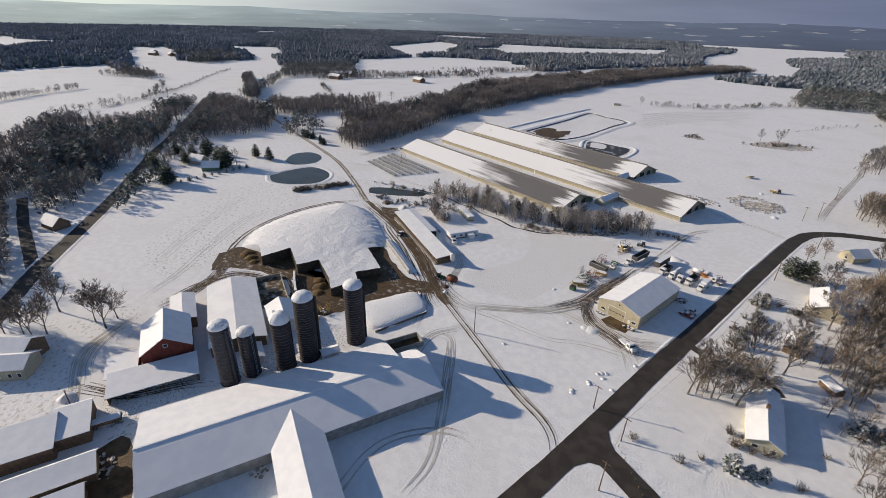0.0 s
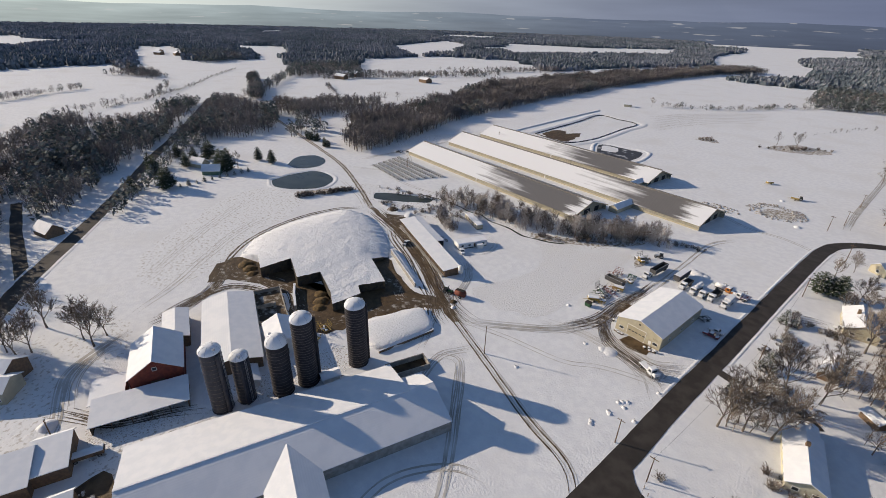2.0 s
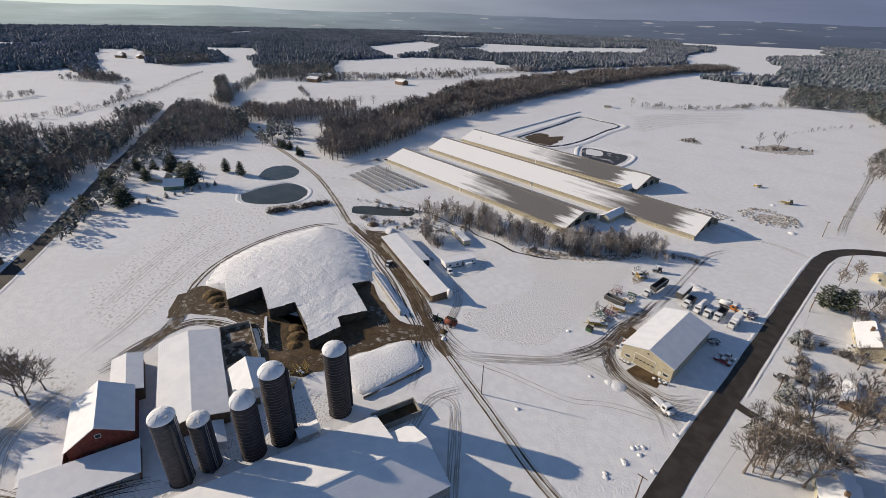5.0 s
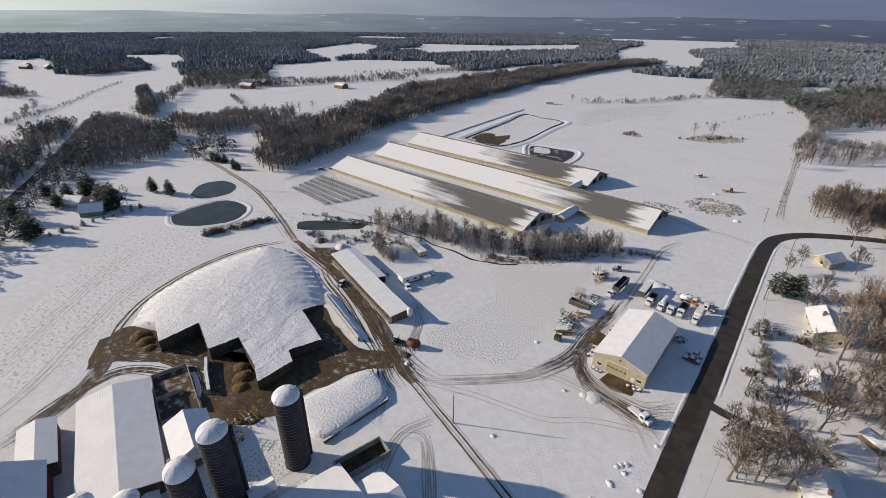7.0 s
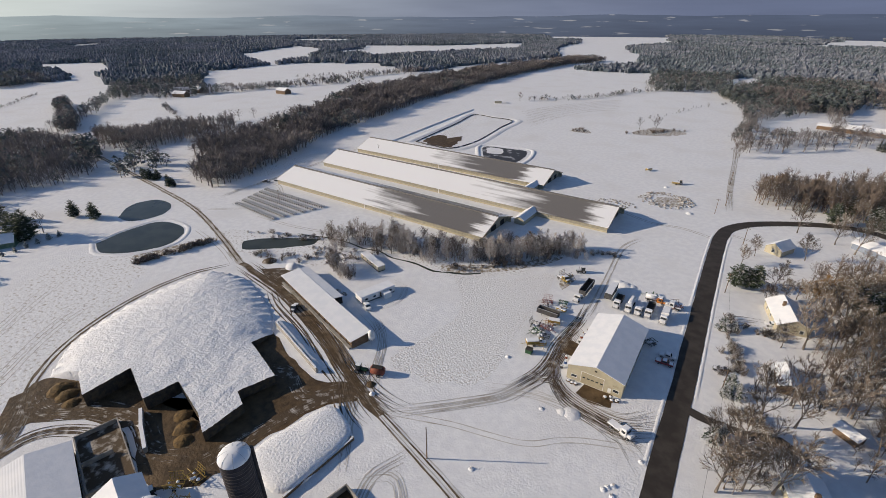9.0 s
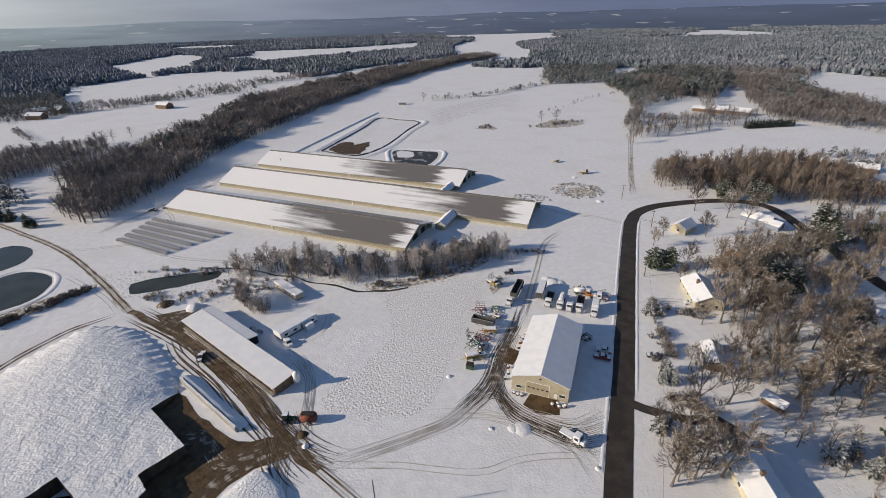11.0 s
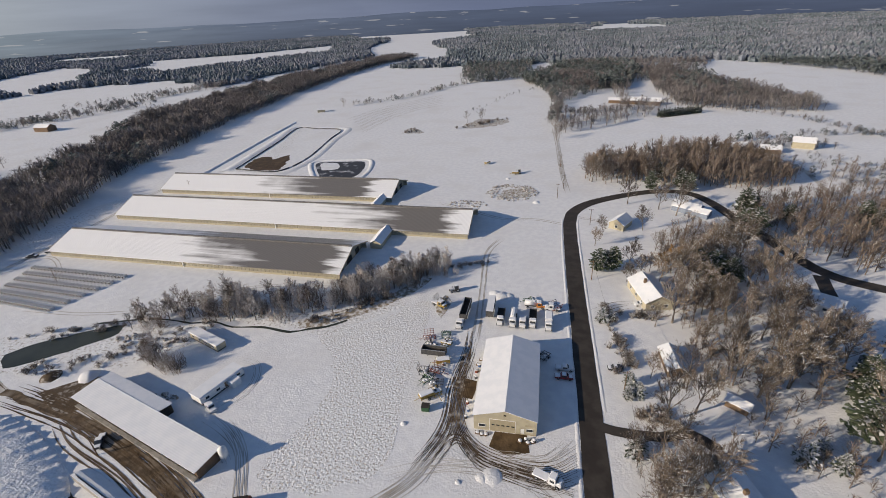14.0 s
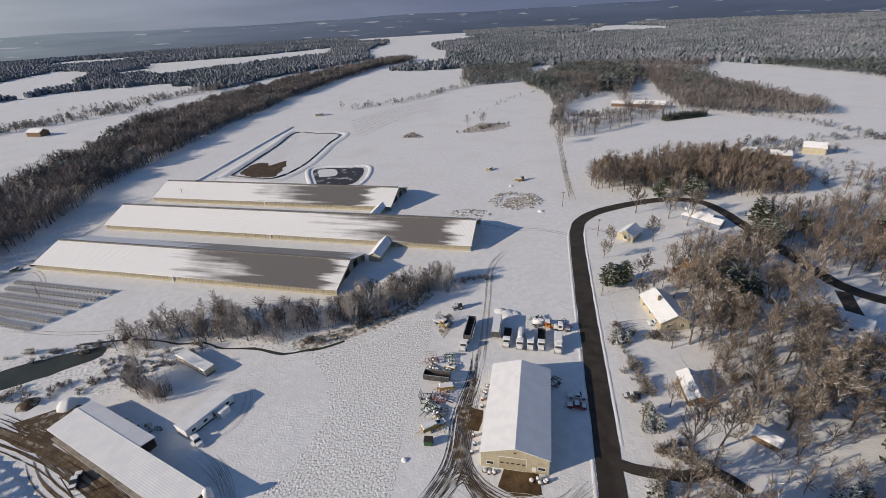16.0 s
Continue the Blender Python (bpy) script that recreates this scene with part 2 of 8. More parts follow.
def part(name, bm, material, parent, label="", smooth=False):
    ob = new(name, finish(name, bm, material, smooth))
    ob.parent = parent
    if label:
        ob["label"] = label
    return ob


def thing(name, m, label, category, group="", kind=""):
    ob = new(name)
    ob.empty_display_size = 0.5
    ob.matrix_basis = m
    return tagged(ob, label, category, group, kind)


def solid(name, bm, material, label, category, kind="", smooth=False, m=None):
    ob = new(name, finish(name, bm, material, smooth))
    if m is not None:
        ob.matrix_basis = m
    return tagged(ob, label, category, "", kind)


def box(bm, x0, y0, z0, x1, y1, z1, mi=0):
    v = [bm.verts.new(p) for p in ((x0, y0, z0), (x1, y0, z0), (x1, y1, z0), (x0, y1, z0), (x0, y0, z1), (x1, y0, z1), (x1, y1, z1), (x0, y1, z1))]
    for f in ((0, 3, 2, 1), (4, 5, 6, 7), (0, 1, 5, 4), (1, 2, 6, 5), (2, 3, 7, 6), (3, 0, 4, 7)):
        bm.faces.new([v[i] for i in f]).material_index = mi
    return bm


def prism(bm, pts, z0, z1, mi=0):
    lo = [bm.verts.new((x, y, z0)) for x, y in pts]
    hi = [bm.verts.new((x, y, z1)) for x, y in pts]
    n = len(pts)
    bm.faces.new(hi).material_index = mi
    bm.faces.new(lo[::-1]).material_index = mi
    for i in range(n):
        bm.faces.new((lo[i], lo[(i + 1) % n], hi[(i + 1) % n], hi[i])).material_index = mi
    return bm


def hexa(bm, a, b, mi=0):
    """A slab between two quads of corners in the same order."""
    va = [bm.verts.new(p) for p in a]
    vb = [bm.verts.new(p) for p in b]
    n = len(a)
    bm.faces.new(va[::-1]).material_index = mi
    bm.faces.new(vb).material_index = mi
    for i in range(n):
        bm.faces.new((va[i], va[(i + 1) % n], vb[(i + 1) % n], vb[i])).material_index = mi
    return bm


def tube(bm, a, b, ra, rb, n=6, mi=0, cap=True):
    a, b = Vector(a), Vector(b)
    d = (b - a).normalized()
    s = d.orthogonal().normalized()
    t = d.cross(s)
    A = [bm.verts.new(a + (s * math.cos(k * math.tau / n) + t * math.sin(k * math.tau / n)) * ra) for k in range(n)]
    B = [bm.verts.new(b + (s * math.cos(k * math.tau / n) + t * math.sin(k * math.tau / n)) * rb) for k in range(n)]
    for k in range(n):
        bm.faces.new((A[k], A[(k + 1) % n], B[(k + 1) % n], B[k])).material_index = mi
    if cap:
        bm.faces.new(A[::-1]).material_index = mi
        bm.faces.new(B).material_index = mi
    return bm


def lathe(bm, profile, n=24, mi=0):
    rings = []
    for r, z in profile:
        if r < 1e-4:
            rings.append([bm.verts.new((0, 0, z))])
        else:
            rings.append([bm.verts.new((r * math.cos(k * math.tau / n), r * math.sin(k * math.tau / n), z)) for k in range(n)])
    for p, q in zip(rings, rings[1:]):
        for k in range(n):
            c = [p[k % len(p)], p[(k + 1) % len(p)], q[(k + 1) % len(q)], q[k % len(q)]]
            c = list(dict.fromkeys(c))
            if len(c) > 2:
                bm.faces.new(c).material_index = mi
    return bm


def smooth_line(pts, step=3.0):
    """Points along a smooth curve through pts."""
    out = []
    P = [Vector((*p[:2], 0)) for p in pts]
    P = [P[0] * 2 - P[1]] + P + [P[-1] * 2 - P[-2]]
    for i in range(1, len(P) - 2):
        a, b, c, d = P[i - 1:i + 3]
        n = max(1, int((c - b).length / step))
        for k in range(n):
            t = k / n
            out.append(0.5 * ((2 * b) + (c - a) * t + (2 * a - 5 * b + 4 * c - d) * t * t + (3 * b - a - 3 * c + d) * t ** 3))
    out.append(P[-2])
    return out


def ribbon(bm, pts, width, z=0.05, ragged=0.0, step=3.0, mi=0, thick=0.0):
    line = smooth_line(pts, step)
    rows = []
    for i, p in enumerate(line):
        d = (line[min(i + 1, len(line) - 1)] - line[max(i - 1, 0)]).normalized()
        s = Vector((-d.y, d.x, 0))
        wl = width / 2 + (noise.noise((p.x * 0.15, p.y * 0.15, 1.0)) * ragged)
        wr = width / 2 + (noise.noise((p.x * 0.15, p.y * 0.15, 9.0)) * ragged)
        a, b = p + s * wl, p - s * wr
        rows.append((bm.verts.new((a.x, a.y, z)), bm.verts.new((b.x, b.y, z))))
    for (a, b), (c, d) in zip(rows, rows[1:]):
        bm.faces.new((a, b, d, c)).material_index = mi
    return bm
# ---- ground, roads, tracks ----
bm = bmesh.new()
lathe(bm, [(0.001, 0.0), (300, 0.0), (900, 0.0), (2400, 0.0), (4950, 0.0)], 96)
ground = solid("ground", bm, SNOW, "snow-covered farm ground reaching the horizon", "ground", "structure")

MAIN_ROAD = [(36, -330), (35.0, -140), (34.2, -80), (33.2, -50), (31.5, -19), (30.6, 12), (28.2, 75), (26.7, 124), (27.0, 142), (29.6, 154), (38.8, 167), (58.8, 181), (78, 189), (93, 187), (101, 175), (108, 150), (114, 131), (119, 112), (124, 101), (134, 93), (170, 80), (260, 60)]
SIDE_ROAD = [(33, -55.5), (41, -56), (52, -58.4), (70, -62.6), (120, -73)]
WEST_ROAD = [(330, -290), (60, -230), (-40, -205), (-133, -174), (-163, -162), (-197, -146), (-246, -124), (-321, -94), (-369, -72), (-440, -42), (-560, 6)]


def patch(name, pts, material, label, category, z=0.04, jag=1.0, kind="structure"):
    """A flat patch with an uneven rim, fanned from its middle."""
    line = smooth_line(pts + [pts[0]], 3.0)[:-1]
    bm = bmesh.new()
    c = sum(line, Vector()) / len(line)
    rim = []
    for i, p in enumerate(line):
        q = p + (p - c).normalized() * noise.noise((p.x * 0.3, p.y * 0.3, 5)) * jag
        rim.append((bm.verts.new((q.x, q.y, z)), bm.verts.new((c.x + (q.x - c.x) * 0.5, c.y + (q.y - c.y) * 0.5, z))))
    m = bm.verts.new((c.x, c.y, z))
    n = len(rim)
    for i in range(n):
        a, b = rim[i], rim[(i + 1) % n]
        bm.faces.new((a[0], b[0], b[1], a[1]))
        bm.faces.new((a[1], b[1], m))
    bmesh.ops.recalc_face_normals(bm, faces=bm.faces)
    return solid(name, bm, material, label, category, kind)


def lane(name, pts, width, material, label, category, z=0.05, ragged=0.2, kind="structure", step=3.0):
    bm = ribbon(bmesh.new(), pts, width, z, ragged, step)
    return solid(name, bm, material, label, category, kind)


lane("road", MAIN_ROAD, 6.4, ASPHALT, "dark wet asphalt country road cleared of snow", "road", 0.07)
lane("side_road", SIDE_ROAD, 6.8, ASPHALT, "dark asphalt side road joining the main road", "road", 0.08)
patch("road_flare", [(35, -47), (38.5, -51), (43, -54), (43, -58), (38.6, -61), (36.5, -66), (34, -60)], ASPHALT, "dark asphalt flare where the roads meet", "road", 0.085, 0.1)
lane("side_road", [(121.5, 98), (118.5, 84), (117.5, 77)], 5.0, ASPHALT, "dark asphalt driveway off the curved road", "road", 0.08)
lane("side_road", [(33, 6.5), (40, 5.5), (48, 6.0), (55, 8.5), (61, 4.0)], 3.2, ASPHALT, "dark wet driveway beside bare trees", "driveway", 0.08, 0.5)
BRANCH_ROAD = [(-136, -171), (-152, -166), (-184, -167), (-215, -168.5), (-262, -169)]
lane("side_road", BRANCH_ROAD, 5.0, ASPHALT, "dark side road turning off into the pine wood", "road", 0.064, 0.4)
lane("west_road", WEST_ROAD, 7.0, ASPHALT, "dark asphalt road running past the pine wood", "road", 0.06, 0.4)


def shoulder(pts, off, w):
    """Offset copy of a line, for the ploughed snow bank along a road."""
    line = smooth_line(pts, 5)
    out = []
    for i, p in enumerate(line):
        d = (line[min(i + 1, len(line) - 1)] - line[max(i - 1, 0)]).normalized()
        out.append((p.x - d.y * off, p.y + d.x * off))
    bm = bmesh.new()
    rows = []
    L = smooth_line(out, 2.0)
    for i, p in enumerate(L):
        d = (L[min(i + 1, len(L) - 1)] - L[max(i - 1, 0)]).normalized()
        s = Vector((-d.y, d.x, 0))
        h = 0.14 + 0.14 * noise.noise((p.x * 0.4, p.y * 0.4, 3))
        rows.append([bm.verts.new((p + s * (k * w)) + Vector((0, 0, z))) for k, z in ((-0.5, 0.0), (-0.2, h), (0.15, h * 0.9), (0.5, 0.0))])
    for a, b in zip(rows, rows[1:]):
        for k in range(3):
            bm.faces.new((a[k], a[k + 1], b[k + 1], b[k]))
    bmesh.ops.recalc_face_normals(bm, faces=bm.faces)
    solid("snow_bank", bm, SNOW, "low ploughed snow bank along the road edge", "snow bank", "structure", True)


shoulder(MAIN_ROAD[4:9], 3.9, 1.1)
shoulder(MAIN_ROAD[5:9], -3.9, 1.1)
shoulder(WEST_ROAD[2:9], -4.4, 1.6)
shoulder(WEST_ROAD[2:9], 4.4, 1.6)


def ruts(pts, gauge=1.8, w=0.55, material=None, n=1, spread=0.0, z=0.05, label="tyre tracks pressed into the snow"):
    bm = bmesh.new()
    rnd = random.Random(len(pts) * 7 + n)
    for k in range(n):
        o = rnd.uniform(-spread, spread) if k else 0.0
        o2 = rnd.uniform(-spread, spread) if k else 0.0
        for g in (-gauge / 2, gauge / 2):
            line = []
            for i, p in enumerate(pts):
                a, b = pts[max(i - 1, 0)], pts[min(i + 1, len(pts) - 1)]
                d = Vector((b[0] - a[0], b[1] - a[1])).normalized()
                q = g + o + (o2 - o) * i / max(1, len(pts) - 1)
                line.append((p[0] - d.y * q, p[1] + d.x * q))
            L = smooth_line(line, 2.0)
            cut0, cut1 = (rnd.uniform(0, 0.18), rnd.uniform(0, 0.18)) if n > 1 else (0, 0)
            L = L[int(len(L) * cut0):max(4, int(len(L) * (1 - cut1)))]
            left = None
            for i, p in enumerate(L):
                d = (L[min(i + 1, len(L) - 1)] - L[max(i - 1, 0)]).normalized()
                u = w * 0.5 * min(1.0, 0.1 + i / 5, 0.1 + (len(L) - 1 - i) / 5) * (0.75 + 0.6 * noise.noise((p.x * 0.35, p.y * 0.35, k + g)))
                s = Vector((-d.y, d.x, 0)) * max(0.03, u)
                drift = Vector((-d.y, d.x, 0)) * 0.25 * noise.noise((p.x * 0.12, p.y * 0.12, k * 3.0))
                zz = Vector((0, 0, z + 0.003 * k))
                pair = bm.verts.new(p + s + drift + zz), bm.verts.new(p - s + drift + zz)
                if left:
                    bm.faces.new((left[0], left[1], pair[1], pair[0]))
                left = pair
    bmesh.ops.recalc_face_normals(bm, faces=bm.faces)
    return solid("tyre_tracks", bm, material or TRACK, label, "tyre tracks", "stuff")


LANE = [(32, -66), (25, -60.6), (8, -57), (-12.6, -51), (-36.5, -44.2), (-55, -38), (-78, -28.6), (-112, -18.5), (-148, -13.4), (-190, 0), (-233, 11), (-284, 17), (-338, 22), (-420, 30)]
lane("farm_lane", LANE[4:9], 2.8, MUD_TRACK, "muddy farm lane through the snow", "lane", 0.05, 1.2)
ruts(LANE[:6], n=3, spread=0.9, w=0.35, material=TRACK, z=0.052, label="faint tyre tracks along the farm lane")
lane("farm_lane", LANE[8:], 3.4, TRACK, "snowy farm lane with bare ruts", "lane", 0.048, 0.8)
ruts(LANE[:6], w=0.6, material=MUD_TRACK, z=0.06, label="dark ruts along the farm lane")
ruts(LANE[8:], w=0.9, material=MUD_TRACK, z=0.06, label="dark ruts along the farm lane")
ruts(LANE[4:9], n=11, spread=3.8, w=0.45, material=MUD, z=0.07, label="dark muddy ruts fanning along the farm lane")
RING = [(-99, -131), (-103, -118), (-113, -105), (-134, -93.5), (-148.5, -77), (-157, -54), (-157.5, -32), (-151, -17)]
ruts(RING, w=1.1, material=MUD_TRACK, z=0.055, label="dark tyre ruts curving round the silage heap")
ruts(RING[:4], n=8, spread=3.2, w=0.35, material=TRACK_DARK, z=0.06)
ruts([(-99, -131), (-106, -116), (-108, -102), (-98, -93), (-88, -90)], n=7, spread=2.5, w=0.35, material=TRACK_DARK, z=0.062)
ruts([(-151, -16), (-170, -10), (-200, -5)], material=TRACK)
ruts([(-228, 12), (-215, 20), (-196, 40), (-222, 64), (-245, 60)], material=TRACK)
ruts([(-228, 12), (-236, 40), (-238, 80), (-243, 130), (-250, 190)], w=0.6, material=TRACK, n=2, spread=1.5)
ruts([(-190, 25), (-160, 27), (-130, 36), (-105, 55), (-66, 64)], material=TRACK, w=0.5)
YARD = [(-37, -43), (-30, -37), (-20, -27), (-11.5, -17), (-6.4, -2), (-6.8, 14), (-5.5, 29), (-6, 45), (-8, 70), (-10, 100), (-4, 118)]
ruts(YARD[:5], n=7, spread=2.4, w=0.3, material=TRACK)
ruts(YARD[3:8], n=8, spread=3.4, w=0.3, material=TRACK_DARK, z=0.06, label="muddy tyre ruts beside the garage")
ruts(YARD[6:], n=3, spread=1.5, material=TRACK)
ruts([(-11, -17), (-4.5, -3.6), (4, -9.5), (14, -11.6), (28, -14)], n=7, spread=3.4, w=0.26, material=TRACK_DARK)
ruts([(-6, -6), (2, -9), (12, -8), (20, -7), (28, 2)], n=5, spread=2.6, w=0.24, material=TRACK)
ruts([(28, -22), (18, -13), (4, -11), (-8, -13), (-20, -20)], n=5, spread=2.8, w=0.24, material=TRACK)
ruts([(-38, -43), (-20, -36), (0, -30), (10, -22), (27, -14)], n=1, material=TRACK, w=0.35)
ruts([(-75, -9.5), (-66, -13.5), (-58, -20), (-50, -32), (-42, -42)], n=5, spread=1.8, w=0.28, material=TRACK)
ruts([(-75, -9.5), (-70, 2), (-74, 12), (-84, 14)], n=2, spread=1.0, w=0.22, material=TRACK)
ruts([(-48, -40), (-44, -48), (-36, -58), (-30, -66)], n=3, spread=1.0, w=0.4, material=TRACK)
ruts([(-31, -66), (-22, -57), (-14, -62), (-4, -72), (4, -80), (14, -92), (18, -104)], n=3, spread=1.2, w=0.5, material=TRACK)
ruts([(18, -78), (8, -84), (2, -98), (6, -112), (14, -124)], n=3, spread=1.0, w=0.4, material=TRACK)
ruts([(-22, -50), (-25, -60), (-20, -72), (-13, -82)], n=3, spread=1.5, w=0.4, material=TRACK)
ruts([(26, 178), (23.4, 205), (21.8, 228), (20, 260), (18, 300), (14, 360)], n=3, spread=1.2, w=0.7, material=TRACK)
ruts([(27, 134), (10, 140), (-8, 139), (-30, 150), (-48, 158)], n=1, w=0.7, material=TRACK)
ruts([(-60, -160), (-66, -158), (-84, -155), (-92, -147), (-100, -135)], n=4, spread=1.5, w=0.5, material=TRACK)
ruts([(35, 55), (42, 62), (49, 66)], n=2, spread=1.0, w=0.45, material=TRACK_DARK)
ruts([(34, 60), (42, 66), (49, 68)], n=1, w=0.4, material=TRACK_DARK)
lane("farm_lane", [(150, 282), (164, 262), (170, 240), (168, 212), (163, 163), (150, 128)], 2.6, TRACK, "narrow snowy lane behind the bare wood", "lane", 0.05, 0.6)
ruts([(29, 146), (38, 143), (47, 138)], n=1, w=0.5, material=TRACK_DARK)


patch("muddy_yard", [(-130, -101), (-131, -92), (-122, -84), (-106, -76), (-92, -74), (-88, -82), (-92, -88), (-103, -92), (-114, -101), (-116, -108)], MUD, "churned brown mud in front of the silage faces", "mud", 0.05, 2.0)
patch("muddy_yard", [(-98, -78), (-82, -88), (-68, -92), (-58, -84), (-56, -66), (-52, -50), (-46, -44), (-53, -40), (-62, -45), (-78, -42), (-94, -37), (-94, -44), (-78, -56), (-74, -72), (-88, -76)], MUD, "churned brown mud in front of the silage faces", "mud", 0.054, 1.5)
for off, q in ((-3.0, 2), (2.5, 3), (6.0, 3)):
    ruts([(-124, -16 + off * 0.4), (-108, -23 + off), (-86, -29 + off), (-68, -36 + off), (-52, -42 + off * 0.5)], n=q, spread=3.0, w=0.55, material=MUD_TRACK, z=0.074 + 0.004 * off, label="dark muddy ruts along the cattle shed")
ruts([(-60, -36), (-52, -44), (-44, -50), (-36, -52)], n=5, spread=4.0, w=0.4, material=MUD_TRACK, z=0.09, label="dark ruts turning out of the yard")
ruts([(-56, -34), (-48, -38), (-40, -40), (-30, -40)], n=7, spread=3.2, w=0.35, material=TRACK_DARK, z=0.09, label="dark ruts turning out of the yard")
patch("muddy_yard", [(-136, -12), (-118, -17), (-114, -3), (-124, -2)], TRACK_DARK, "muddy ground beside the shed's end", "mud", 0.062, 1.0)
patch("muddy_yard", [(6, 0), (14, 0), (15, -5), (10, -7), (5, -5)], MUD, "bare mud in front of the garage door", "mud", 0.045, 1.0)
for k in range(6):
    ruts([(-4.6 - 0.5 * k, 26), (-4.4 - 0.5 * k, 12), (-3.6 - 0.4 * k, 2), (1 - 0.2 * k, -4.5 - 0.7 * k), (9, -7.5 - 0.9 * k), (20, -8 - 1.1 * k), (27.5, -2 - 1.6 * k)], gauge=1.7, w=0.26, material=MUD_TRACK if k < 3 else TRACK_DARK, z=0.062 + 0.003 * k, label="muddy ruts sweeping round the workshop corner")
patch("muddy_yard", [(-5.5, 10), (-2, 10), (-2, 17), (-5.5, 18)], MUD, "bare mud beside the garage", "mud", 0.045, 0.6)
patch("muddy_yard", [(-36, -163), (-22, -162), (-16, -153), (-30, -149), (-41, -150)], MUD, "dark wet barnyard between the barns", "mud", 0.05, 1.0)
patch("trampled_field", [(-51, -152), (-49.5, -130), (-46, -125), (-37.5, -122), (-38, -135), (-39, -152)], DRY_GRASS_SNOW, "dirty trodden snow in the barnyard", "field", 0.03, 1.0)
patch("trampled_field", [(-112, -160), (-92, -158), (-70, -160), (-58, -168), (-70, -182), (-100, -184)], SNOW_THIN, "thin snow over trodden ground by the farmhouse", "field", 0.026, 2.0)
patch("trampled_field", [(-104, -158), (-88, -150), (-84, -142), (-100, -136), (-110, -142)], SNOW_THIN, "thin snow over dead grass beside the yard", "field", 0.03, 2.0)
patch("trampled_field", [(-36, -96), (-34, -86), (-32, -78), (-28, -84), (-33, -104), (-38, -112)], DRY_GRASS_SNOW, "dirty snow at the foot of the silos", "field", 0.03, 1.0)
patch("trampled_field", [(-62, 30), (-40, 44), (-28, 58), (-24, 40), (-22, 10), (-20, -15), (-34, -26), (-50, -24), (-46, -4), (-48, 16)], SNOW_ROUGH, "field of trampled snow with crop stubble poking through", "field", 0.03, 3.0)
patch("trampled_field", [(-60, 30), (-36, 52), (-44, 56), (-70, 44), (-100, 36), (-128, 30), (-110, 31), (-80, 32)], DRY_GRASS_SNOW, "brown brushy bank under the creek trees", "brush", 0.04, 2.0)
patch("trampled_field", [(-190, -30), (-160, -60), (-120, -118), (-150, -128), (-190, -95), (-215, -60)], SNOW_THIN, "thinly snowed pasture with dead grass showing", "field", 0.028, 4.0)
patch("trampled_field", [(-135, 2), (-120, 2), (-100, 24), (-118, 30), (-150, 20), (-185, 5), (-175, -6), (-150, -6)], DRY_GRASS_SNOW, "snowy brush and dead grass along the creek", "brush", 0.03, 3.0)
for pts in ([(-190, -40), (-184, -20), (-178, -6), (-182, -5), (-190, -20), (-196, -38)],
            [(-66, 32), (-50, 44), (-36, 60), (-30, 74), (-36, 70), (-50, 52), (-72, 36)],
            [(-20, 47), (-18, 58), (-21, 62), (-24, 54)]):
    patch("dead_grass", pts, DRY_GRASS, "strip of dead brown grass above the snow", "grass", 0.045, 1.5)
patch("dead_grass", [(-60, 390), (-36, 387), (-30, 371), (-50, 352), (-72, 350), (-66, 372)], DRY_GRASS, "patch of dead brown grass round field bushes", "grass", 0.05, 4)
patch("dead_grass", [(-125, 326), (-121, 349), (-103, 329)], DRY_GRASS, "patch of dead brown grass in the field", "grass", 0.05, 3)
patch("dead_grass", [(-230, 200), (-200, 215), (-216, 285), (-238, 345), (-250, 340), (-234, 270)], DRY_GRASS_SNOW, "weedy bank beside the lagoon", "grass", 0.05, 3)
patch("dead_grass", [(-258, 60), (-246, 80), (-250, 130), (-256, 150), (-268, 120), (-262, 80)], DRY_GRASS_SNOW, "weedy strip beside the wood", "grass", 0.05, 2)
patch("water", [(-167, 1), (-165, -2), (-160, -5), (-153, -0.5), (-143, 9.5), (-135.5, 18.5), (-138, 23), (-147, 19), (-157, 12), (-164, 6)], WATER, "still dark water of a drainage ditch", "water", 0.05, 1.0)
patch("water", [(-225, -42), (-229, -26), (-226, -10), (-207, -8), (-195, -20), (-199, -35), (-212, -45)], WATER, "still grey-green pond water", "water", 0.05, 0.6)
patch("water", [(-252, -21), (-266, -8), (-263, 5), (-247, 6), (-236, -5), (-240, -19)], WATER, "still green pond water", "water", 0.05, 0.6)


def bank(name, pts, w, h, material, label, category, closed=True):
    line = smooth_line(pts + ([pts[0]] if closed else []), 3.0)
    bm = bmesh.new()
    rows = []
    for i, p in enumerate(line):
        d = (line[min(i + 1, len(line) - 1)] - line[max(i - 1, 0)]).normalized()
        s = Vector((-d.y, d.x, 0))
        k2 = h * (1 + 0.3 * noise.noise((p.x * 0.2, p.y * 0.2, 2)))
        rows.append([bm.verts.new(p + s * (w * k) + Vector((0, 0, z))) for k, z in ((-0.5, 0), (-0.2, k2), (0.2, k2), (0.5, 0))])
    for a, b in zip(rows, rows[1:]):
        for k in range(3):
            bm.faces.new((a[k], a[k + 1], b[k + 1], b[k]))
    bmesh.ops.recalc_face_normals(bm, faces=bm.faces)
    return solid(name, bm, material, label, category, "structure", True)


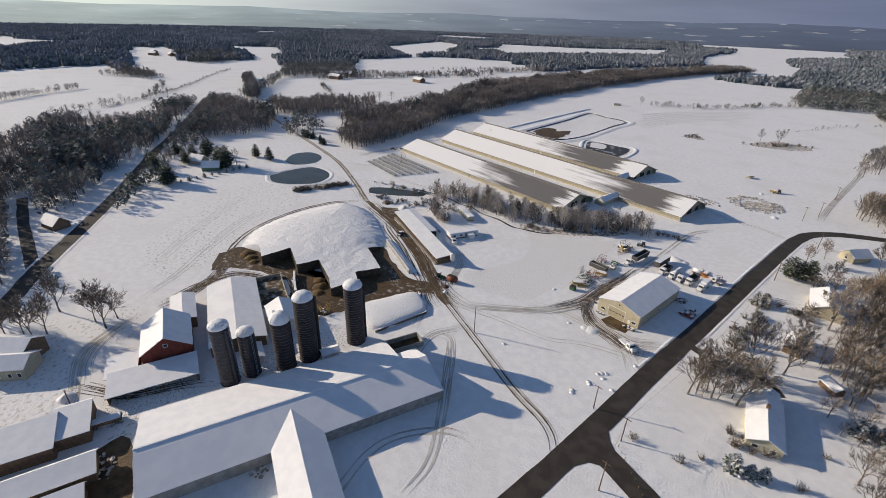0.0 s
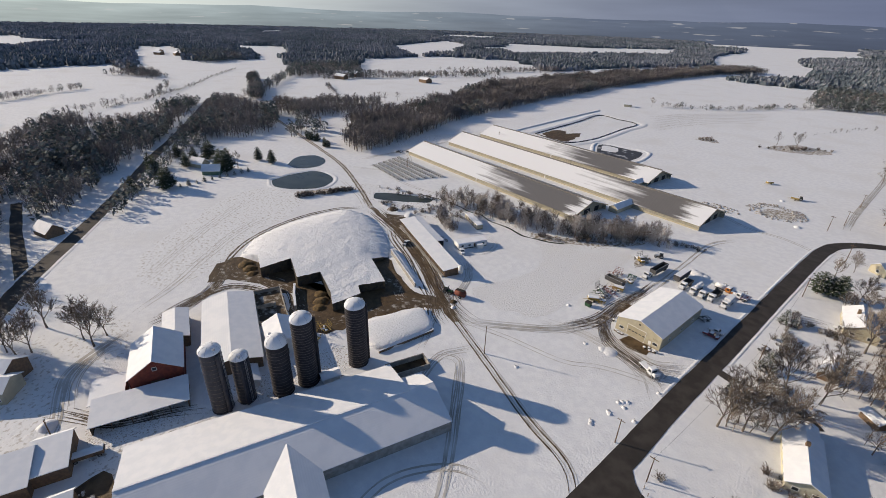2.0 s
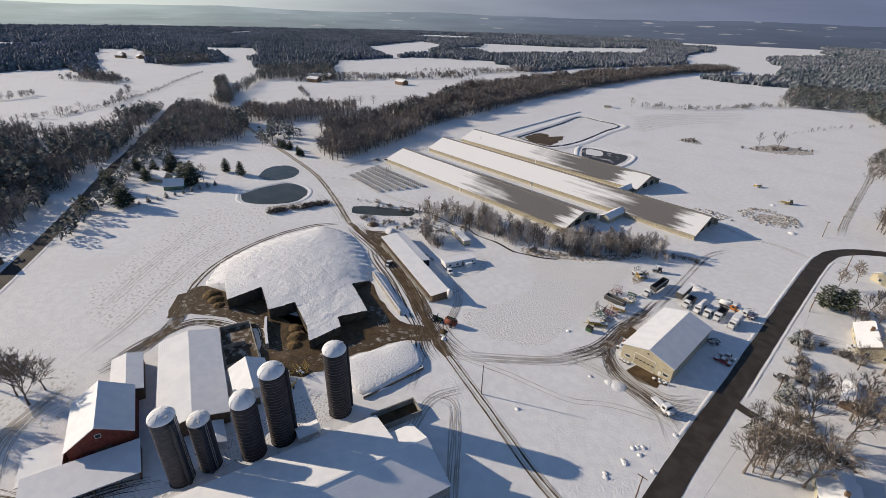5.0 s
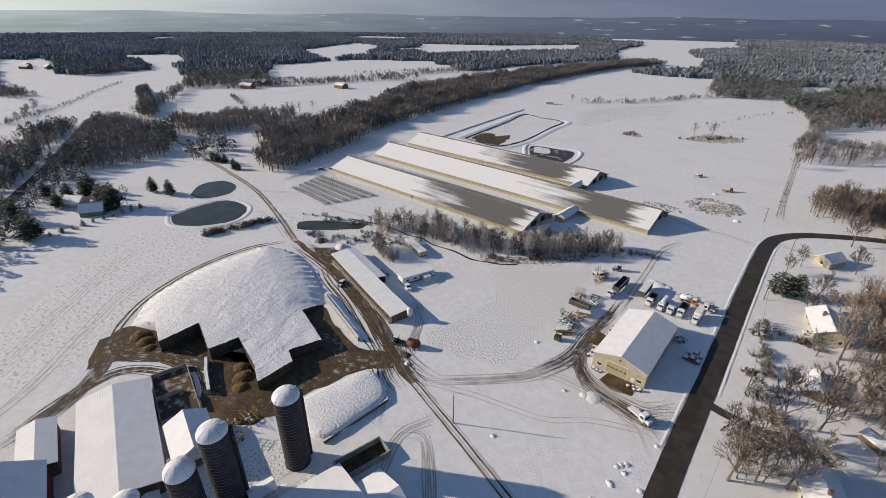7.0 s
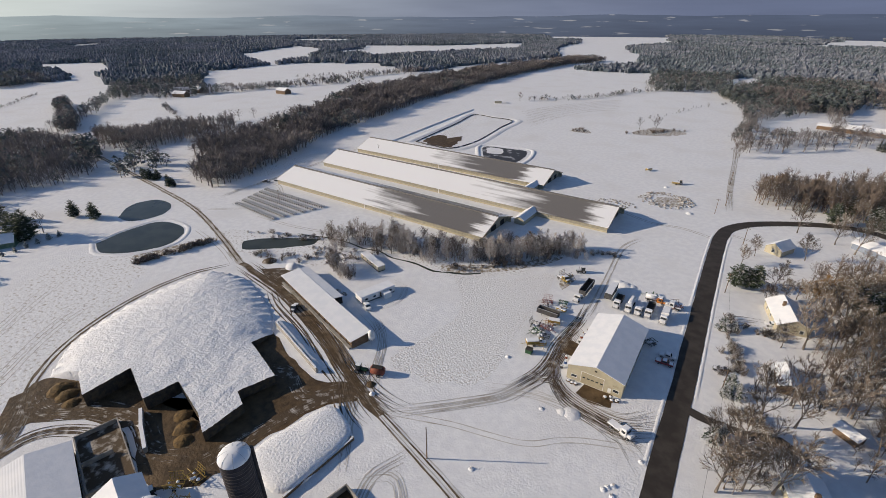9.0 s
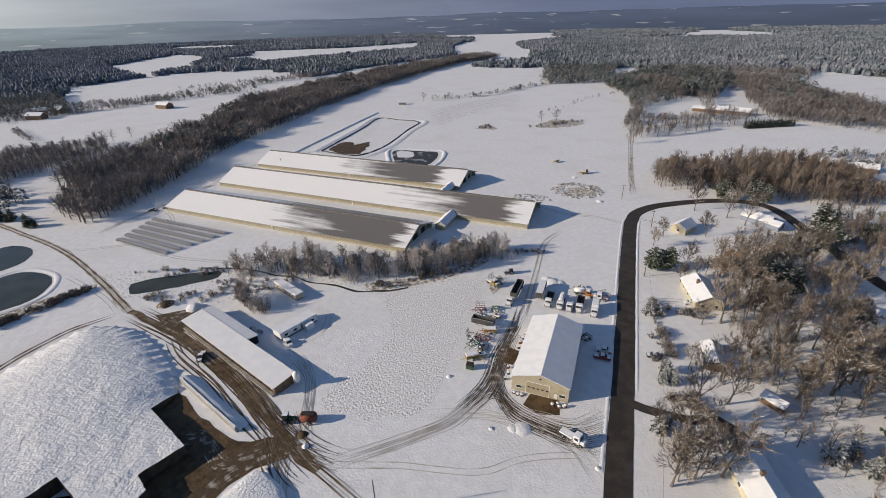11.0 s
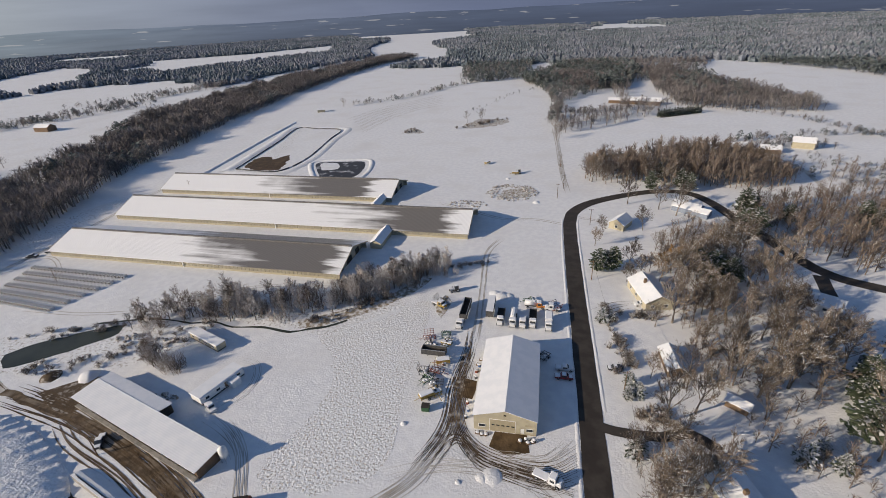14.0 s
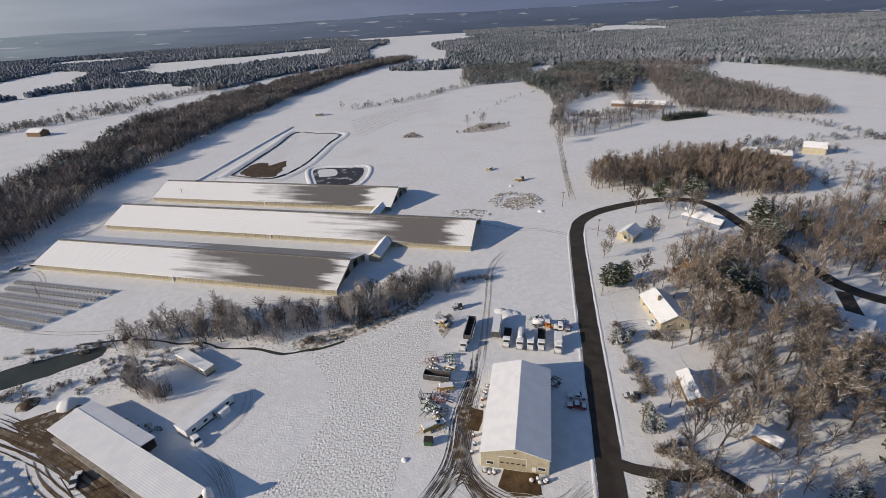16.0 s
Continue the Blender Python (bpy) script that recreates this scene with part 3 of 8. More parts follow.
lane("water", [(-150, 22), (-134, 27.5), (-122, 29), (-113, 28.6), (-104, 30.6), (-95, 29), (-84, 30.8), (-72, 29.8), (-66, 32.6), (-60, 35), (-54, 40)], 1.1, WATER, "narrow dark creek below the thicket", "water", 0.05, 0.5)
bank("pond_bank", [(-226.5, -43.5), (-231, -26), (-228, -8.3), (-206.5, -6), (-193, -19.5), (-197.5, -36.5), (-212, -47)], 2.6, 0.3, SNOW, "snowy bank round the pond", "bank")
bank("lagoon_bank", [(-226, 203), (-200, 201), (-178, 203), (-172, 240), (-181, 300), (-187, 344), (-218, 349), (-249, 350), (-239, 290)], 8, 0.7, SNOW, "snowy earth bank round the manure lagoon", "bank")
bank("lagoon_rim", [(-221, 209), (-200, 206), (-182, 208), (-177, 240), (-186, 300), (-192, 338), (-218, 343), (-243, 344), (-233, 290)], 0.9, 0.8, DARK_LINER, "dark liner edge of the lagoon", "liner")
bank("lagoon_bank", [(-240, 196), (-247, 250), (-256, 320), (-262, 372)], 5, 0.9, SNOW, "long snowy berm beside the lagoon", "bank", False)
patch("lagoon_sludge", [(-220, 218), (-206, 209), (-186, 211), (-190, 232), (-199, 249), (-205, 236), (-212, 244), (-222, 238)], MUD, "dark sludge showing through lagoon snow", "sludge", 0.06, 3.0)
patch("pit", [(-143, 195), (-162, 228), (-142, 234), (-124, 233), (-119, 200)], DARK_LINER, "muddy settling pit beside the barns", "pit", 0.05, 0.5)
patch("pit_snow", [(-150, 212), (-158, 227), (-146, 230), (-139, 216)], SNOW, "snow lying in the settling pit", "snow", 0.07, 1.0)
bank("pit_bank", [(-145, 190), (-167, 230), (-144, 239), (-121, 238), (-114, 197)], 4, 0.6, SNOW, "snowy bank round the settling pit", "bank")
patch("water", [(-13, 170), (-12, 182), (0, 186), (3, 176), (-4, 168)], DRY_GRASS, "muddy hollow inside a rubble heap", "hollow", 0.05, 1.0)

# ruts and ridges through the mud before the silage faces
ruts([(-131, -96), (-116, -97), (-104, -88), (-90, -84), (-78, -86), (-66, -80)], n=6, spread=4.0, w=0.5, material=TRACK_DARK, z=0.066, label="churned ruts with snow left between them")
ruts([(-88, -60), (-74, -48), (-60, -52), (-54, -44), (-46, -42)], n=6, spread=3.0, w=0.45, material=TRACK_DARK, z=0.066, label="churned ruts with snow left between them")
ruts([(-64, -84), (-60, -68), (-56, -54), (-50, -44), (-38, -42)], n=6, spread=2.0, w=0.45, material=TRACK_DARK, z=0.068, label="churned ruts with snow left between them")

# faint plough contours in the field past the lagoon
for k in range(7):
    f = k / 6
    ruts([(-207 + 42 * f, 392 - 64 * f), (-195 + 37 * f, 439 - 48 * f), (-169 + 29 * f, 492 - 49 * f), (-133 + 17 * f, 544 - 74 * f)], gauge=2.4, w=0.7, material=TRACK, label="faint plough lines curving through the snowfield")
patch("trampled_field", [(-58.8, -152), (-57.9, -146), (-52.1, -130.5), (-46.8, -130.5), (-47.3, -144.8), (-48.3, -152)], SNOW_ROUGH, "dirty churned snow in the barn alley", "field", 0.041, 0.8)
patch("trampled_field", [(-50, -123), (-42.5, -117), (-38.5, -99.5), (-38.2, -80), (-46, -80), (-52, -92), (-49.6, -102), (-52, -115)], SNOW_ROUGH, "dirty churned snow round the silos", "field", 0.042, 0.8)
ruts([(-72, -160), (-62, -152), (-55, -146), (-51, -134), (-46, -124)], n=5, spread=1.6, w=0.35, material=TRACK_DARK, z=0.05, label="dark ruts through the barn alley")
ruts([(-98, -134), (-92, -146), (-82, -154), (-66, -157)], n=5, spread=2.4, w=0.3, material=TRACK, z=0.05)
ruts([(-175, -60), (-160, -84), (-140, -104), (-122, -120), (-108, -136)], n=2, spread=7.0, w=0.35, material=TRACK, z=0.045)
ruts([(-200, -62), (-176, -88), (-150, -112), (-126, -132)], n=2, spread=6.0, w=0.3, material=TRACK, z=0.045)
patch("trampled_field", [(-93.2, -97.4), (-92.8, -90.2), (-86, -91.6), (-79.6, -93.6), (-80.2, -101), (-87, -99)], SNOW_ROUGH, "trodden dirty snow inside the walled bay", "field", 0.072, 0.5)
ruts([(-92, -92), (-88, -96), (-82, -96), (-78, -92)], n=3, spread=0.8, w=0.4, material=MUD, z=0.08, label="muddy ruts inside the walled bay")
# ---- buildings ----
def snow_roof_mat(name, x0, x1, slant, y0, bare=(0.16, 0.15, 0.142)):
    """Snow over a ribbed metal roof that has slid off between about x0 and x1; slant skews the edge across the slope."""
    m = bpy.data.materials.new(name)
    m.use_nodes = True
    nt = m.node_tree
    b = nt.nodes["Principled BSDF"]
    geo = nt.nodes.new("ShaderNodeNewGeometry")
    sep = nt.nodes.new("ShaderNodeSeparateXYZ")
    nt.links.new(geo.outputs["Position"], sep.inputs[0])

    def math_node(op, a, b2):
        n = nt.nodes.new("ShaderNodeMath")
        n.operation = op
        for k, v in ((0, a), (1, b2)):
            if isinstance(v, (int, float)):
                n.inputs[k].default_value = v
            else:
                nt.links.new(v, n.inputs[k])
        return n.outputs[0]

    mapn = nt.nodes.new("ShaderNodeMapping")
    mapn.inputs["Scale"].default_value = (0.02, 0.45, 0.0)
    nt.links.new(geo.outputs["Position"], mapn.inputs["Vector"])
    streak = nt.nodes.new("ShaderNodeTexNoise")
    streak.inputs["Scale"].default_value = 1.0
    streak.inputs["Detail"].default_value = 8
    nt.links.new(mapn.outputs[0], streak.inputs["Vector"])
    blot = nt.nodes.new("ShaderNodeTexNoise")
    blot.inputs["Scale"].default_value = 0.06
    blot.inputs["Detail"].default_value = 10
    nt.links.new(geo.outputs["Position"], blot.inputs["Vector"])
    wob = math_node("ADD", math_node("MULTIPLY", math_node("SUBTRACT", streak.outputs[0], 0.5), 90.0), math_node("MULTIPLY", math_node("SUBTRACT", blot.outputs[0], 0.5), 50.0))
    skew = math_node("MULTIPLY", math_node("SUBTRACT", sep.outputs[1], y0), slant)
    x = math_node("ADD", math_node("ADD", sep.outputs[0], wob), skew)

    def edge(v, lo, hi):
        r = nt.nodes.new("ShaderNodeMapRange")
        r.inputs["From Min"].default_value, r.inputs["From Max"].default_value = lo, hi
        nt.links.new(v, r.inputs["Value"])
        return r.outputs[0]

    x2 = math_node("ADD", sep.outputs[0], math_node("MULTIPLY", wob, 0.35))
    fac = math_node("MULTIPLY", edge(x, x0 - 16, x0 + 14), edge(x2, x1 + 3, x1 - 3))
    wave = nt.nodes.new("ShaderNodeTexWave")
    wave.inputs["Scale"].default_value = 0.5
    wave.inputs["Distortion"].default_value = 0.2
    nt.links.new(geo.outputs["Position"], wave.inputs["Vector"])
    mix = nt.nodes.new("ShaderNodeMix")
    mix.data_type = "RGBA"
    mix.inputs[6].default_value = (0.80, 0.80, 0.81, 1)
    mix.inputs[7].default_value = (*bare, 1)
    nt.links.new(fac, mix.inputs["Factor"])
    nt.links.new(mix.outputs[2], b.inputs["Base Color"])
    rr = nt.nodes.new("ShaderNodeMapRange")
    rr.inputs["To Min"].default_value, rr.inputs["To Max"].default_value = 0.75, 0.38
    nt.links.new(fac, rr.inputs["Value"])
    nt.links.new(rr.outputs[0], b.inputs["Roughness"])
    bp = nt.nodes.new("ShaderNodeBump")
    bp.inputs["Distance"].default_value = 0.03
    nt.links.new(wave.outputs["Fac"], bp.inputs["Height"])
    nt.links.new(bp.outputs["Normal"], b.inputs["Normal"])
    return m


def ribbed(name, gap, depth, c1, c2, rough=0.7):
    """Thin snow over a corrugated roof whose ribs show as lines along the slope's length."""
    m = mat(name, c1, c2, scale=0.25, rough=rough)
    nt = m.node_tree
    tc = nt.nodes.new("ShaderNodeTexCoord")
    w = nt.nodes.new("ShaderNodeTexWave")
    w.bands_direction = "Y"
    w.inputs["Scale"].default_value = gap
    w.inputs["Distortion"].default_value = 0.3
    nt.links.new(tc.outputs["Object"], w.inputs["Vector"])
    bp = nt.nodes.new("ShaderNodeBump")
    bp.inputs["Distance"].default_value = depth
    nt.links.new(w.outputs["Fac"], bp.inputs["Height"])
    nt.links.new(bp.outputs["Normal"], nt.nodes["Principled BSDF"].inputs["Normal"])
    return m


SNOW_RIBBED = ribbed("ribbed_snow_roof", 0.55, 0.012, (0.80, 0.80, 0.81), (0.74, 0.75, 0.77))


def gable(parent, L, W, eave, ridge, wall, roof, over=0.5, thick=0.2, shift=0.0, roof2=None, face=None, endover=None):
    """Walls and a gable roof along x, centred on the origin. shift moves the ridge across; face is the gable ends' material."""
    a, b, r = -W / 2, W / 2, shift
    eo = over if endover is None else endover
    for y, s in ((a, 1), (b, -1)):
        bm = bmesh.new()
        box(bm, -L / 2, min(y, y + s * 0.25), 0, L / 2, max(y, y + s * 0.25), eave)
        part("wall", bm, wall, parent)
    for x in (-L / 2, L / 2 - 0.25):
        bm = bmesh.new()
        prof = [(a + 0.25, 0), (b - 0.25, 0), (b - 0.25, eave), (r, ridge - 0.03), (a + 0.25, eave)]
        hexa(bm, [(x, y, z) for y, z in prof], [(x + 0.25, y, z) for y, z in prof])
        bmesh.ops.recalc_face_normals(bm, faces=bm.faces)
        part("gable_wall", bm, face or wall, parent)
    for s, e, m in ((-1, a, roof), (1, b, roof2 or roof)):
        bm = bmesh.new()
        k = (ridge - eave) / abs(e - r)
        ye, ze = e + s * over, eave - over * k
        x0, x1 = -L / 2 - eo, L / 2 + eo
        A = [(x0, ye, ze + 0.05), (x1, ye, ze + 0.05), (x1, r, ridge + 0.05), (x0, r, ridge + 0.05)]
        hexa(bm, A, [(x, y, z + thick) for x, y, z in A])
        bmesh.ops.recalc_face_normals(bm, faces=bm.faces)
        part("roof", bm, m, parent)


def slab(parent, name, x0, y0, z0, x1, y1, z1, material, label=""):
    return part(name, box(bmesh.new(), x0, y0, z0, x1, y1, z1), material, parent, label)


def building(name, cx, cy, rz, L, W, eave, ridge, wall, roof, label, category="building", **kw):
    t = thing(name, pose(cx, cy, 0, 0, 0, rz), label, category)
    gable(t, L, W, eave, ridge, wall, roof, **kw)
    return t


def opening(parent, name, x, y, z, w, h, side, material=None, frame_mat=None, sub=None):
    """A framed door or window proud of a wall: side 'x+', 'x-', 'y+' or 'y-' is the way it faces; x, y is its middle on the wall's face."""
    material = material or GLASS_DARK
    fm = frame_mat or WHITE_PAINT
    s = 1 if side[1] == "+" else -1
    d = 0.06 * s
    bm = bmesh.new()
    bf = bmesh.new()
    f = 0.12

    def slabbed(b, u0, u1, z0, z1, d0, d1):
        d0, d1 = min(d0, d1), max(d0, d1)
        if side[0] == "x":
            box(b, x + d0, y + u0, z0, x + d1, y + u1, z1)
        else:
            box(b, x + u0, y + d0, z0, x + u1, y + d1, z1)

    slabbed(bm, -w / 2, w / 2, z, z + h, 0.01 * s, 0.05 * s)
    o = part(name, bm, material, parent)
    slabbed(bf, -w / 2 - f, -w / 2, z - f, z + h + f, 0, 0.09 * s)
    slabbed(bf, w / 2, w / 2 + f, z - f, z + h + f, 0, 0.09 * s)
    slabbed(bf, -w / 2, w / 2, z + h, z + h + f, 0, 0.09 * s)
    slabbed(bf, -w / 2, w / 2, z - f, z, 0, 0.09 * s)
    fr = new(name + "_frame", finish(name + "_frame", bf, fm))
    fr.parent = o
    return o


# long freestall barns
def freestall(cx, cy, L, W, eave, ridge, roof, label):
    t = thing("freestall_barn", pose(cx, cy, 0), label, "barn", "freestall barns")
    for s in (-1, 1):
        y = s * W / 2
        slab(t, "knee_wall", -L / 2, min(y, y - s * 0.3), 0, L / 2, max(y, y - s * 0.3), 1.0, CREAM)
        slab(t, "curtain", -L / 2, min(y - s * 0.1, y - s * 0.2), 1.0, L / 2, max(y - s * 0.1, y - s * 0.2), eave - 0.35, CURTAIN, "cream ventilation curtain")
        slab(t, "eave_beam", -L / 2, min(y, y - s * 0.3), eave - 0.35, L / 2, max(y, y - s * 0.3), eave, CREAM_DARK)
        post = bpy.data.meshes.new("post")
        bm = box(bmesh.new(), -0.07, -0.1, 1.0, 0.07, 0.1, eave - 0.35)
        bm.to_mesh(post)
        bm.free()
        post.materials.append(CREAM_SHADE)
        n = int(L / (2.0 if s < 0 else 4.0))
        for k in range(n + 1):
            o = new("post", post)
            o.parent = t
            o.location = (-L / 2 + 0.15 + k * (L - 0.3) / n, y - s * 0.02, 0)
    slab(t, "downpipe", -0.2, -W / 2 - 0.35, 0, 0.2, -W / 2 - 0.02, eave, WHITE_PAINT, "white downpipe")
    for x, s in ((-L / 2 + 0.6, -1), (L / 2 - 2.5, 1)):
        bm = bmesh.new()
        prof = [(-W / 2 + 0.35, 0), (W / 2 - 0.35, 0), (W / 2 - 0.35, eave), (0, ridge - 0.1), (-W / 2 + 0.35, eave)]
        hexa(bm, [(x, y, z) for y, z in prof], [(x + 0.2, y, z) for y, z in prof])
        bmesh.ops.recalc_face_normals(bm, faces=bm.faces)
        part("gable_wall", bm, CREAM_SHADE, t)
        for y, w in ((-W * 0.3, 4.2), (0, 5.5), (W * 0.3, 4.2)):
            xx = x + (0.2 if s > 0 else 0)
            slab(t, "doorway", min(xx, xx + s * 0.06), y - w / 2, 0, max(xx, xx + s * 0.06), y + w / 2, 3.0, DARK)
    k = (ridge - eave) / (W / 2)
    for s in (-1, 1):
        A = [(-L / 2 - 0.3, s * (W / 2 + 0.7), eave - 0.7 * k), (L / 2 + 0.5, s * (W / 2 + 0.7), eave - 0.7 * k), (L / 2 + 0.5, s * 0.25, ridge), (-L / 2 - 0.3, s * 0.25, ridge)]
        bm = hexa(bmesh.new(), A, [(x, y, z + 0.25) for x, y, z in A])
        bmesh.ops.recalc_face_normals(bm, faces=bm.faces)
        part("roof", bm, roof, t)
        for xe in (-L / 2 - 0.36, L / 2 + 0.5):
            B = [(xe, s * (W / 2 + 0.7), eave - 0.7 * k - 0.25), (xe, s * 0.05, ridge - 0.25), (xe, s * 0.05, ridge + 0.3), (xe, s * (W / 2 + 0.7), eave - 0.7 * k + 0.3)]
            bm = hexa(bmesh.new(), B, [(x + 0.1, y, z) for x, y, z in B])
            bmesh.ops.recalc_face_normals(bm, faces=bm.faces)
            part("barge_board", bm, CREAM_DARK, t)
    slab(t, "ridge_vent", -L / 2, -0.5, ridge + 0.15, L / 2, 0.5, ridge + 0.75, RIDGE_GREY, "dark grey ridge vent")
    return t


CURTAIN = mat("curtain_cream", (0.40, 0.365, 0.28), (0.31, 0.285, 0.22), scale=0.8, rough=0.6)
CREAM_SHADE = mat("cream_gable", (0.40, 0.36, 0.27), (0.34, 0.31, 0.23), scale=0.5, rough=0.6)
RIDGE_GREY = mat("ridge_grey", (0.14, 0.13, 0.12), (0.20, 0.19, 0.18), scale=0.8, rough=0.6)
GLASS_DARK = mat("window_glass", (0.03, 0.035, 0.04), (0.05, 0.055, 0.06), scale=1, rough=0.08, spec=0.6)
freestall(-148, 82, 158, 30.5, 3.2, 8.2, snow_roof_mat("sliding_snow_south", -133, -74, 1.3, 75), "long cream freestall barn, snow half slid off its grey roof")
freestall(-127.5, 127.8, 211, 31, 3.2, 9.0, snow_roof_mat("sliding_snow_middle", -78, -33, 0.9, 120), "longest cream freestall barn, bare grey roof at one end")
freestall(-158, 171, 164, 31, 3.2, 8.7, snow_roof_mat("sliding_snow_north", -148, -92, 0.9, 163), "cream freestall barn beside the lagoon, snow patched roof")
building("link_passage", -64, 105, 90, 17, 5.5, 3.0, 4.6, CREAM, SNOW_ROOF, "low snow-roofed passage joining two long barns", "passage")
building("link_passage", -82, 150, 90, 15, 5.0, 3.0, 4.4, CREAM, SNOW_ROOF, "low snow-roofed passage joining two long barns", "passage")

# workshop garage
g = thing("workshop_garage", pose(8.0, 15.6, 0, 0, 0, 91.5), "cream metal workshop garage with a snow-covered gable roof", "garage")
gable(g, 31, 16.4, 5.2, 7.7, CREAM, SNOW_ROOF, over=0.3, thick=0.16)
o = opening(g, "garage_door", -15.5, 0.6, 0.12, 6.6, 4.2, "x-", CREAM_DARK, WHITE_PAINT)
for k in range(5):
    b = box(bmesh.new(), -15.585, -2.55 + k * 1.3, 2.2, -15.565, -1.75 + k * 1.3, 2.6)
    q = new("door_window", finish("door_window", b, GLASS_DARK))
    q.parent = o
for z in (0.95, 1.8, 2.9, 3.6):
    b = box(bmesh.new(), -15.58, -2.68, z, -15.56, 3.88, z + 0.05)
    q = new("door_seam", finish("door_seam", b, CREAM_SHADE))
    q.parent = o
opening(g, "side_door", -15.5, -4.6, 0.05, 1.0, 2.1, "x-", WHITE_PAINT, CREAM_DARK)
opening(g, "window", -15.5, -6.4, 1.3, 1.6, 0.9, "x-")
opening(g, "window", -15.5, 6.0, 1.3, 1.6, 0.9, "x-")
opening(g, "vent", -15.5, 0, 5.9, 0.6, 0.5, "x-", DARK, CREAM_DARK)
for x in (-9, 0, 9):
    opening(g, "window", x, -8.2, 1.5, 1.4, 0.9, "y-")
slab(g, "sign_board", -15.58, -6.9, 3.1, -15.52, -5.3, 3.7, CREAM_DARK, "small plain sign board")
slab(g, "base_trim", -15.56, -8.2, 0, -15.51, -2.9, 0.4, CREAM_DARK)


# silos
def silo(x, y, r, h, body, label, hoops, dome_h, chute):
    t = thing("tower_silo", pose(x, y, 0), label, "silo", "row of tower silos")
    part("shell", lathe(bmesh.new(), [(r + 0.15, 0), (r + 0.15, 0.4), (r, 0.42), (r, h), (r - 0.3, h + 0.02)], 36), body, t, smooth=False)
    prof = [(r + 0.1, h - 0.02), (r + 0.12, h + 0.15)]
    for k in range(1, 7):
        a = k / 6 * math.pi / 2
        prof.append(((r + 0.08) * math.cos(a) if k < 6 else 0.0, h + 0.15 + dome_h * math.sin(a)))
    d = part("dome", lathe(bmesh.new(), prof, 36), SNOW_ROOF, t, "snow-dusted metal dome", True)
    hoop = finish("hoop", lathe(bmesh.new(), [(r + 0.01, -0.05), (r + 0.06, -0.04), (r + 0.06, 0.04), (r + 0.01, 0.05)], 30), HOOP)
    for k in range(hoops):
        o = new("hoop", hoop)
        o.parent = t
        o.location = (0, 0, 0.8 + k * (h - 1.2) / hoops)
    a = radians(chute)
    c, s = math.cos(a), math.sin(a)
    bm = bmesh.new()
    tube(bm, (c * (r + 0.35), s * (r + 0.35), 0.3), (c * (r + 0.35), s * (r + 0.35), h - 0.2), 0.5, 0.5, 10)
    part("chute", bm, body, t)
    a2 = a + 0.5
    bm = bmesh.new()
    for u in (-0.22, 0.22):
        px, py = math.cos(a2) * (r + 0.2) - math.sin(a2) * u, math.sin(a2) * (r + 0.2) + math.cos(a2) * u
        tube(bm, (px, py, 0.2), (px, py, h + 0.4), 0.05, 0.05, 5)
    for k in range(int(h / 0.5)):
        q = Vector((math.cos(a2) * (r + 0.2), math.sin(a2) * (r + 0.2), 0.5 + k * 0.5))
        e = Vector((-math.sin(a2), math.cos(a2), 0)) * 0.22
        tube(bm, q - e, q + e, 0.03, 0.03, 4)
    part("ladder", bm, STEEL, t, "galvanised steel ladder")
    bm = bmesh.new()
    tube(bm, (c * r * 0.75, s * r * 0.75, h + 0.3), (c * r * 0.75, s * r * 0.75, h + dome_h * 0.9), 0.45, 0.4, 10)
    part("hatch", bm, STEEL, d, "steel roof hatch")
    for k in range(8):
        bm = bmesh.new()
        f = k / 8 * math.tau + 0.2
        prev = None
        for j in range(5):
            b2 = j / 5 * math.pi / 2
            p = Vector((math.cos(f) * (r + 0.12) * math.cos(b2), math.sin(f) * (r + 0.12) * math.cos(b2), h + 0.17 + dome_h * math.sin(b2)))
            if prev is not None:
                tube(bm, prev, p, 0.035, 0.035, 3, cap=False)
            prev = p
        part("dome_rib", bm, STEEL, d, "thin steel dome rib")
    return t


HOOP = mat("rusty_hoops", (0.12, 0.105, 0.10), (0.19, 0.17, 0.165), scale=1.5, rough=0.6, metal=0.3)
silo(-44.5, -121.9, 2.7, 20.0, SILO_BLUE, "dark blue-black steel silo with a snowy dome", 14, 1.6, 20)
silo(-44.0, -115.5, 2.4, 15.2, SILO_BLUE, "shorter dark silo with a snowy dome", 12, 1.5, -10)
silo(-40.8, -106.2, 2.9, 17.4, SILO_DARK, "dark brown stave silo with a tall snowy dome", 14, 2.6, 200)
silo(-40.2, -98.8, 3.0, 22.6, SILO_DARK, "tall dark stave silo with a snowy dome", 24, 1.9, 70)
silo(-38.8, -82.8, 3.0, 21.6, SILO_DARK, "tall dark stave silo standing apart with snowy dome", 22, 1.8, 80)

# main dairy barn and its wing
m = thing("dairy_barn", pose(-21.1, -114.2, 0, 0, 0, 78.6), "long old dairy barn with a wide snowy ribbed roof", "barn")
gable(m, 68, 26, 4.2, 7.6, CONCRETE, SNOW_RIBBED, over=0.6, roof2=SNOW_ROOF, shift=-2.0, endover=0.0)
opening(m, "barn_door", -34, -2, 0.05, 4.0, 3.4, "x-", WOOD_BROWN, DARK)
slab(m, "ridge_cap", -34.0, -2.25, 7.82, 33.99, -1.75, 7.95, SNOW_ROOF)
q = building("barn_end_bay", -10.21, -78.17, 78.6, 6.99, 19, 4.2, 7.6, CONCRETE, SNOW_RIBBED, "snow-roofed end bay of the old dairy barn", "barn", over=0.6, shift=1.5, endover=0.0, roof2=SNOW_ROOF)
